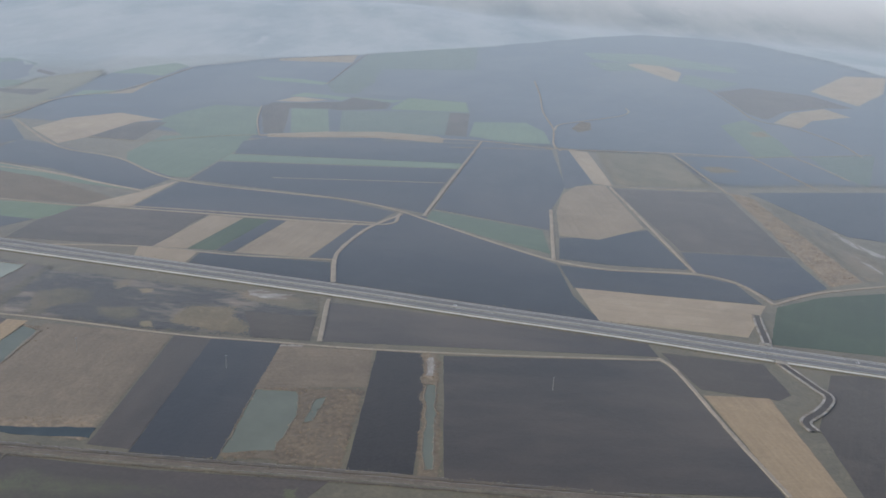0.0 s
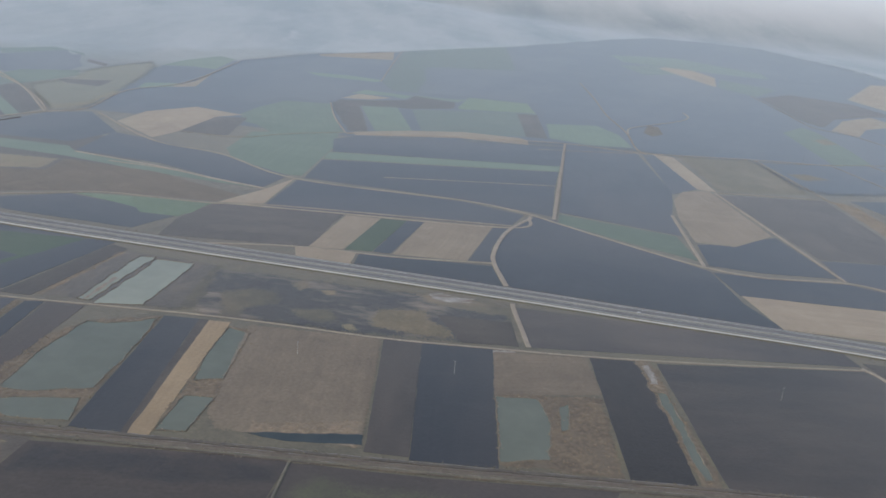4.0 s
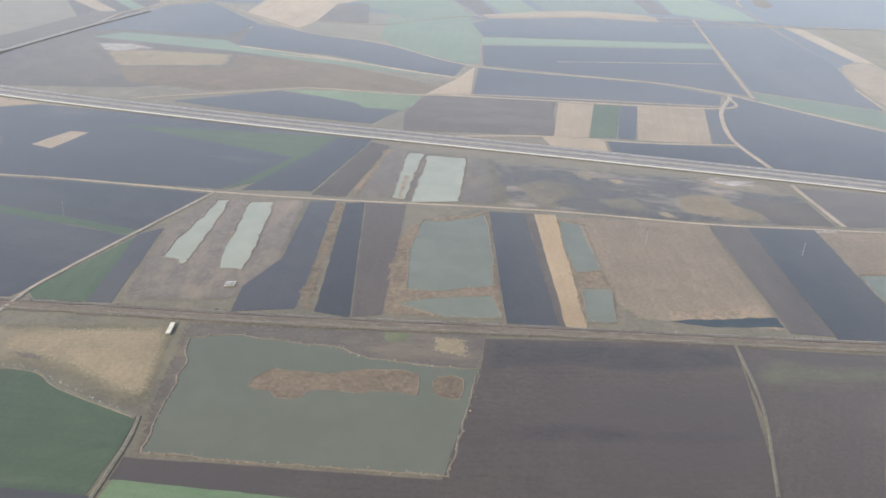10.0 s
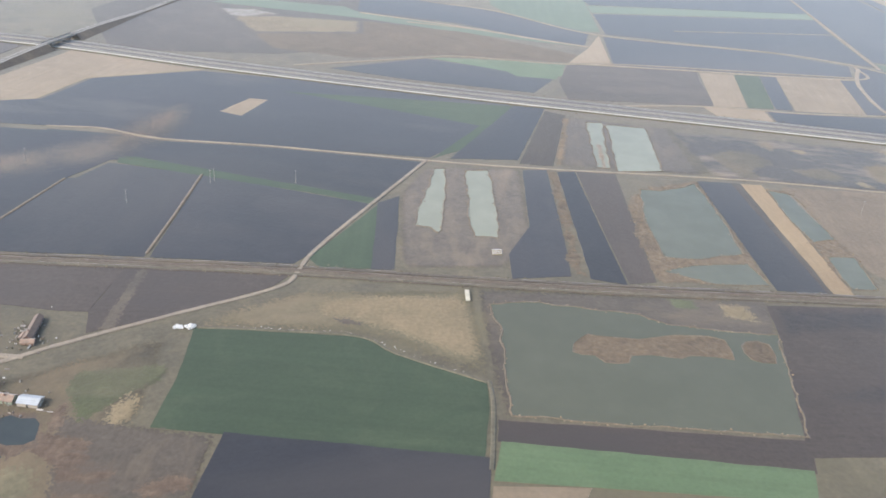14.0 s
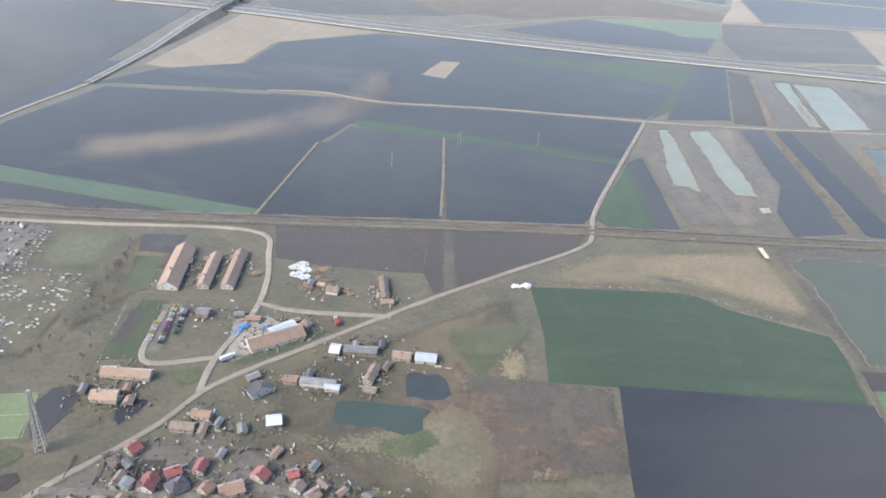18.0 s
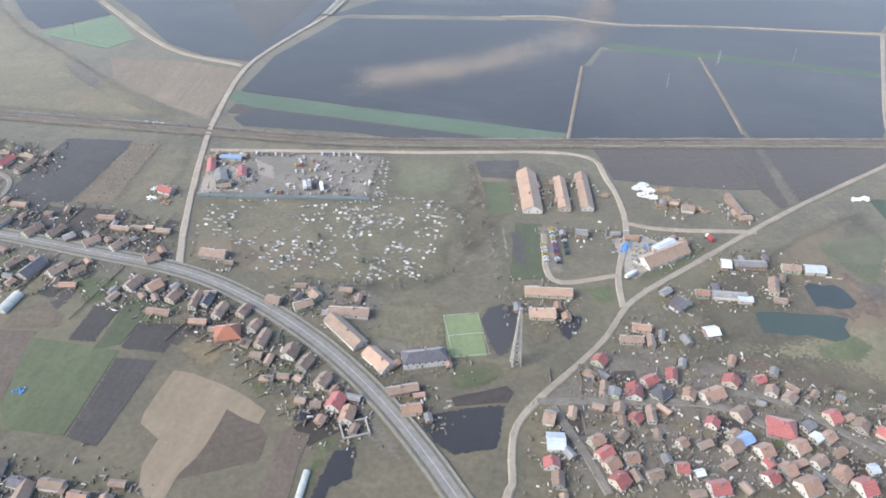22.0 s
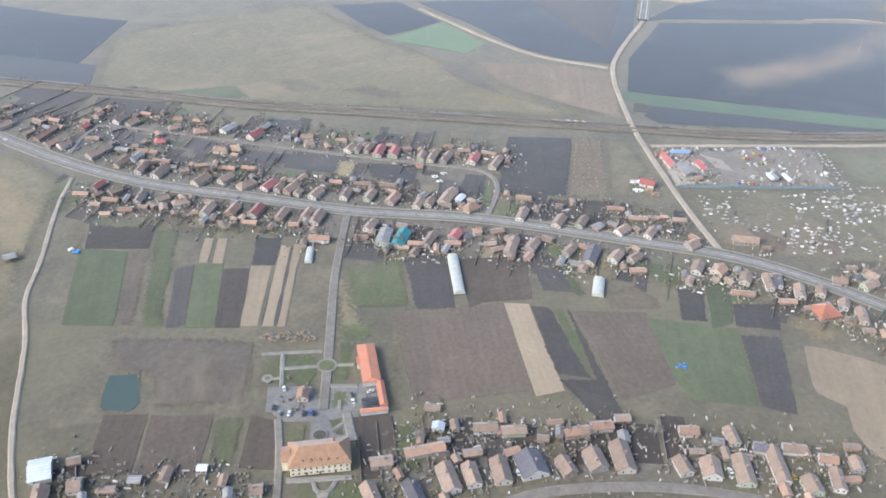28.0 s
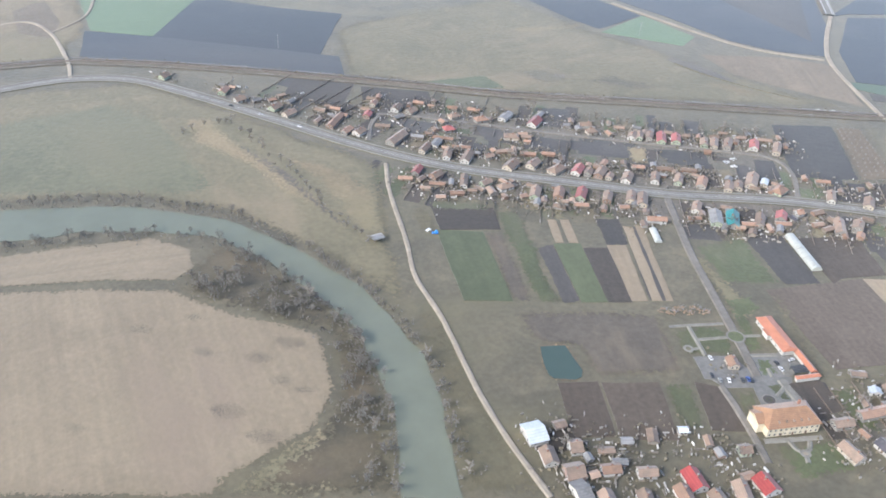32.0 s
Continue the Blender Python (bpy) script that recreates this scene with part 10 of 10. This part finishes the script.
# ---- outbuildings and fences ----
def outbuildings():
    rng = random.Random(61)
    homes = [o for o in scene.objects if o.parent is None and o.name.split(".")[0] in ("house", "shed")]
    taken = [o.matrix_world.translation.xy.copy() for o in homes]
    for o in homes:
        if not o.name.startswith("house") or rng.random() > 0.62:
            continue
        m = o.matrix_world
        turn = math.degrees(m.to_euler().z)
        q = m @ Vector((rng.choice((-1, 1)) * rng.uniform(7, 11), rng.uniform(-3, 3), 0))
        if min((q.xy - t).length for t in taken) > 5.0 and min((q.xy - c).length - h for c, h in STREETS) > 3.4:
            taken.append(q.xy)
            house(q.x, q.y, turn + rng.choice((0, 90)) + rng.gauss(0, 4), rng.uniform(2.8, 5.5), rng.uniform(2.2, 3.0), rng.choice("bbogbg"), shed=True)
    added = 0
    for o in homes * 2:
        m, big = o.matrix_world, o.name.startswith("house")
        if added >= 170 or rng.random() > 0.6:
            continue
        turn = math.degrees(m.to_euler().z)
        q = m @ Vector((rng.choice((-1, 1)) * rng.uniform(4.5, 8), rng.choice((-1, 1)) * rng.uniform(1.5, 5), 0))
        if min((q.xy - t).length for t in taken) > 3.4 and min((q.xy - c).length - h for c, h in STREETS) > 2.6 and not any(inside(q.x, q.y, shore) for shore in WATERS):
            taken.append(q.xy)
            added += 1
            house(q.x, q.y, turn + rng.choice((0, 90)) + rng.gauss(0, 4), rng.uniform(2.4, 4.8), rng.uniform(1.7, 2.4), rng.choice("bbongbgnk" if big else "bgnb"), shed=True)
    for a, b in FENCES:
        if (b - a).length > 6:
            garden_fence(a, b)


outbuildings()
yard_wall = tagged(new("yard_wall", swept("yard_wall", smooth_line([(-886, 404), (-849, 398.6), (-811, 392.6)], 4), [(-0.1, 0.3), (-0.1, 1.7), (0.1, 1.7), (0.1, 0.3)][::-1], sheet_mat("blue_grey_sheet", (0.2, 0.26, 0.29)))), "blue-grey sheet fence between yard and cemetery", "fence")


# ---- reeds, scrub and litter ----
def ground_cover():
    rng = random.Random(41)
    reeds, scrub, litter, thicket = Clumps(42), Clumps(43), Clumps(44), Clumps(45)
    for line, z in BEDS:
        for x, y in scattered(line, 0.05, 700, rng):
            if any(inside(x, y, shore) for shore in WATERS):
                continue
            reeds.tuft(x, y, z, rng.uniform(0.2, 0.55), rng.uniform(0.25, 0.6))
    for line, z in SHORES:
        for i in range(len(line)):
            for _ in range(3 if line[0].x < -1000 else 1):
                q = line[i - 1].lerp(line[i], rng.random())
                if q.x < -1000 and len(line) > 150:
                    x, y = q.x + rng.gauss(0, 1.6), q.y + rng.gauss(0, 1.6)
                    if not inside(x, y, line):
                        thicket.bush(x, y, z, rng.uniform(0.5, 1.0), rng.uniform(0.6, 1.3))
                else:
                    (reeds if rng.random() < 0.7 else scrub).tuft(q.x + rng.gauss(0, 0.7), q.y + rng.gauss(0, 0.7), z, rng.uniform(0.25, 0.6), rng.uniform(0.2, 0.5))
    for q in RAILWAY:
        if -1400 < q.x < 450:
            for _ in range(5):
                off = rng.choice((-1, 1)) * rng.uniform(2.6, 6.5)
                scrub.tuft(q.x + rng.uniform(-3, 3), q.y + off, 0.35, rng.uniform(0.2, 0.7), rng.uniform(0.2, 0.6))
    for q in MOTORWAY:
        for _ in range(4):
            scrub.tuft(q.x + rng.uniform(-6, 6), q.y + rng.choice((-1, 1)) * rng.uniform(14, 18), 0.3, rng.uniform(0.3, 0.8), rng.uniform(0.2, 0.6))
    for o in [o for o in scene.objects if o.parent is None and o.name.startswith("bare_tree") and ("river" in o["label"] or "wood" in o["label"])]:
        c = o.matrix_world.translation
        for _ in range(9):
            x, y = c.x + rng.gauss(0, 2.6), c.y + rng.gauss(0, 2.6)
            if not any(inside(x, y, shore) for shore, w in SHORES):
                thicket.bush(x, y, 0.3, rng.uniform(0.6, 1.3), rng.uniform(0.8, 2.0))
    homes = [o for o in scene.objects if o.parent is None and o.name.split(".")[0] in ("house", "shed")]
    for o in homes:
        c = o.matrix_world.translation
        turn = o.matrix_world.to_euler().z
        for _ in range(30):
            x, y, t = c.x + rng.gauss(0, 4.6), c.y + rng.gauss(0, 4.6), turn + rng.choice((0, 1.57)) + rng.gauss(0, 0.15)
            if min((Vector((x, y)) - q).length - h for q, h in STREETS) < 0.8 or any(inside(x, y, shore) for shore in WATERS):
                continue
            if rng.random() < 0.4:
                scrub.tuft(x, y, 0.4, rng.uniform(0.25, 0.7), rng.uniform(0.2, 0.8))
            else:
                litter.crate(x, y, 0.45, rng.uniform(0.2, 1.1) * rng.choice((1, 1, 2.2)), rng.uniform(0.12, 0.45), rng.uniform(0.1, 0.45), t)
    yard = [Vector(p) for p in ((-880, 443), (-802, 431), (-812, 395), (-884, 406))]
    for x, y in scattered(yard, 0.12, 230, rng):
        if x > -848 or rng.random() < 0.12:
            litter.crate(x, y, 0.5, rng.uniform(0.4, 2.2), rng.uniform(0.3, 1.0), rng.uniform(0.2, 1.0), rng.uniform(0, 3))
    thicket.done("thicket", twig, "grey-brown leafless thicket along the river", "thicket")
    reeds.done("reeds", REED, "dry tan reed clumps round ponds and ditches", "reeds")
    scrub.done("scrub", SCRUB, "low grey-brown leafless scrub along banks and gardens", "scrub")
    litter.done("yard_litter", LITTER, "boards, crates and scrap lying in village yards", "clutter")


ground_cover()
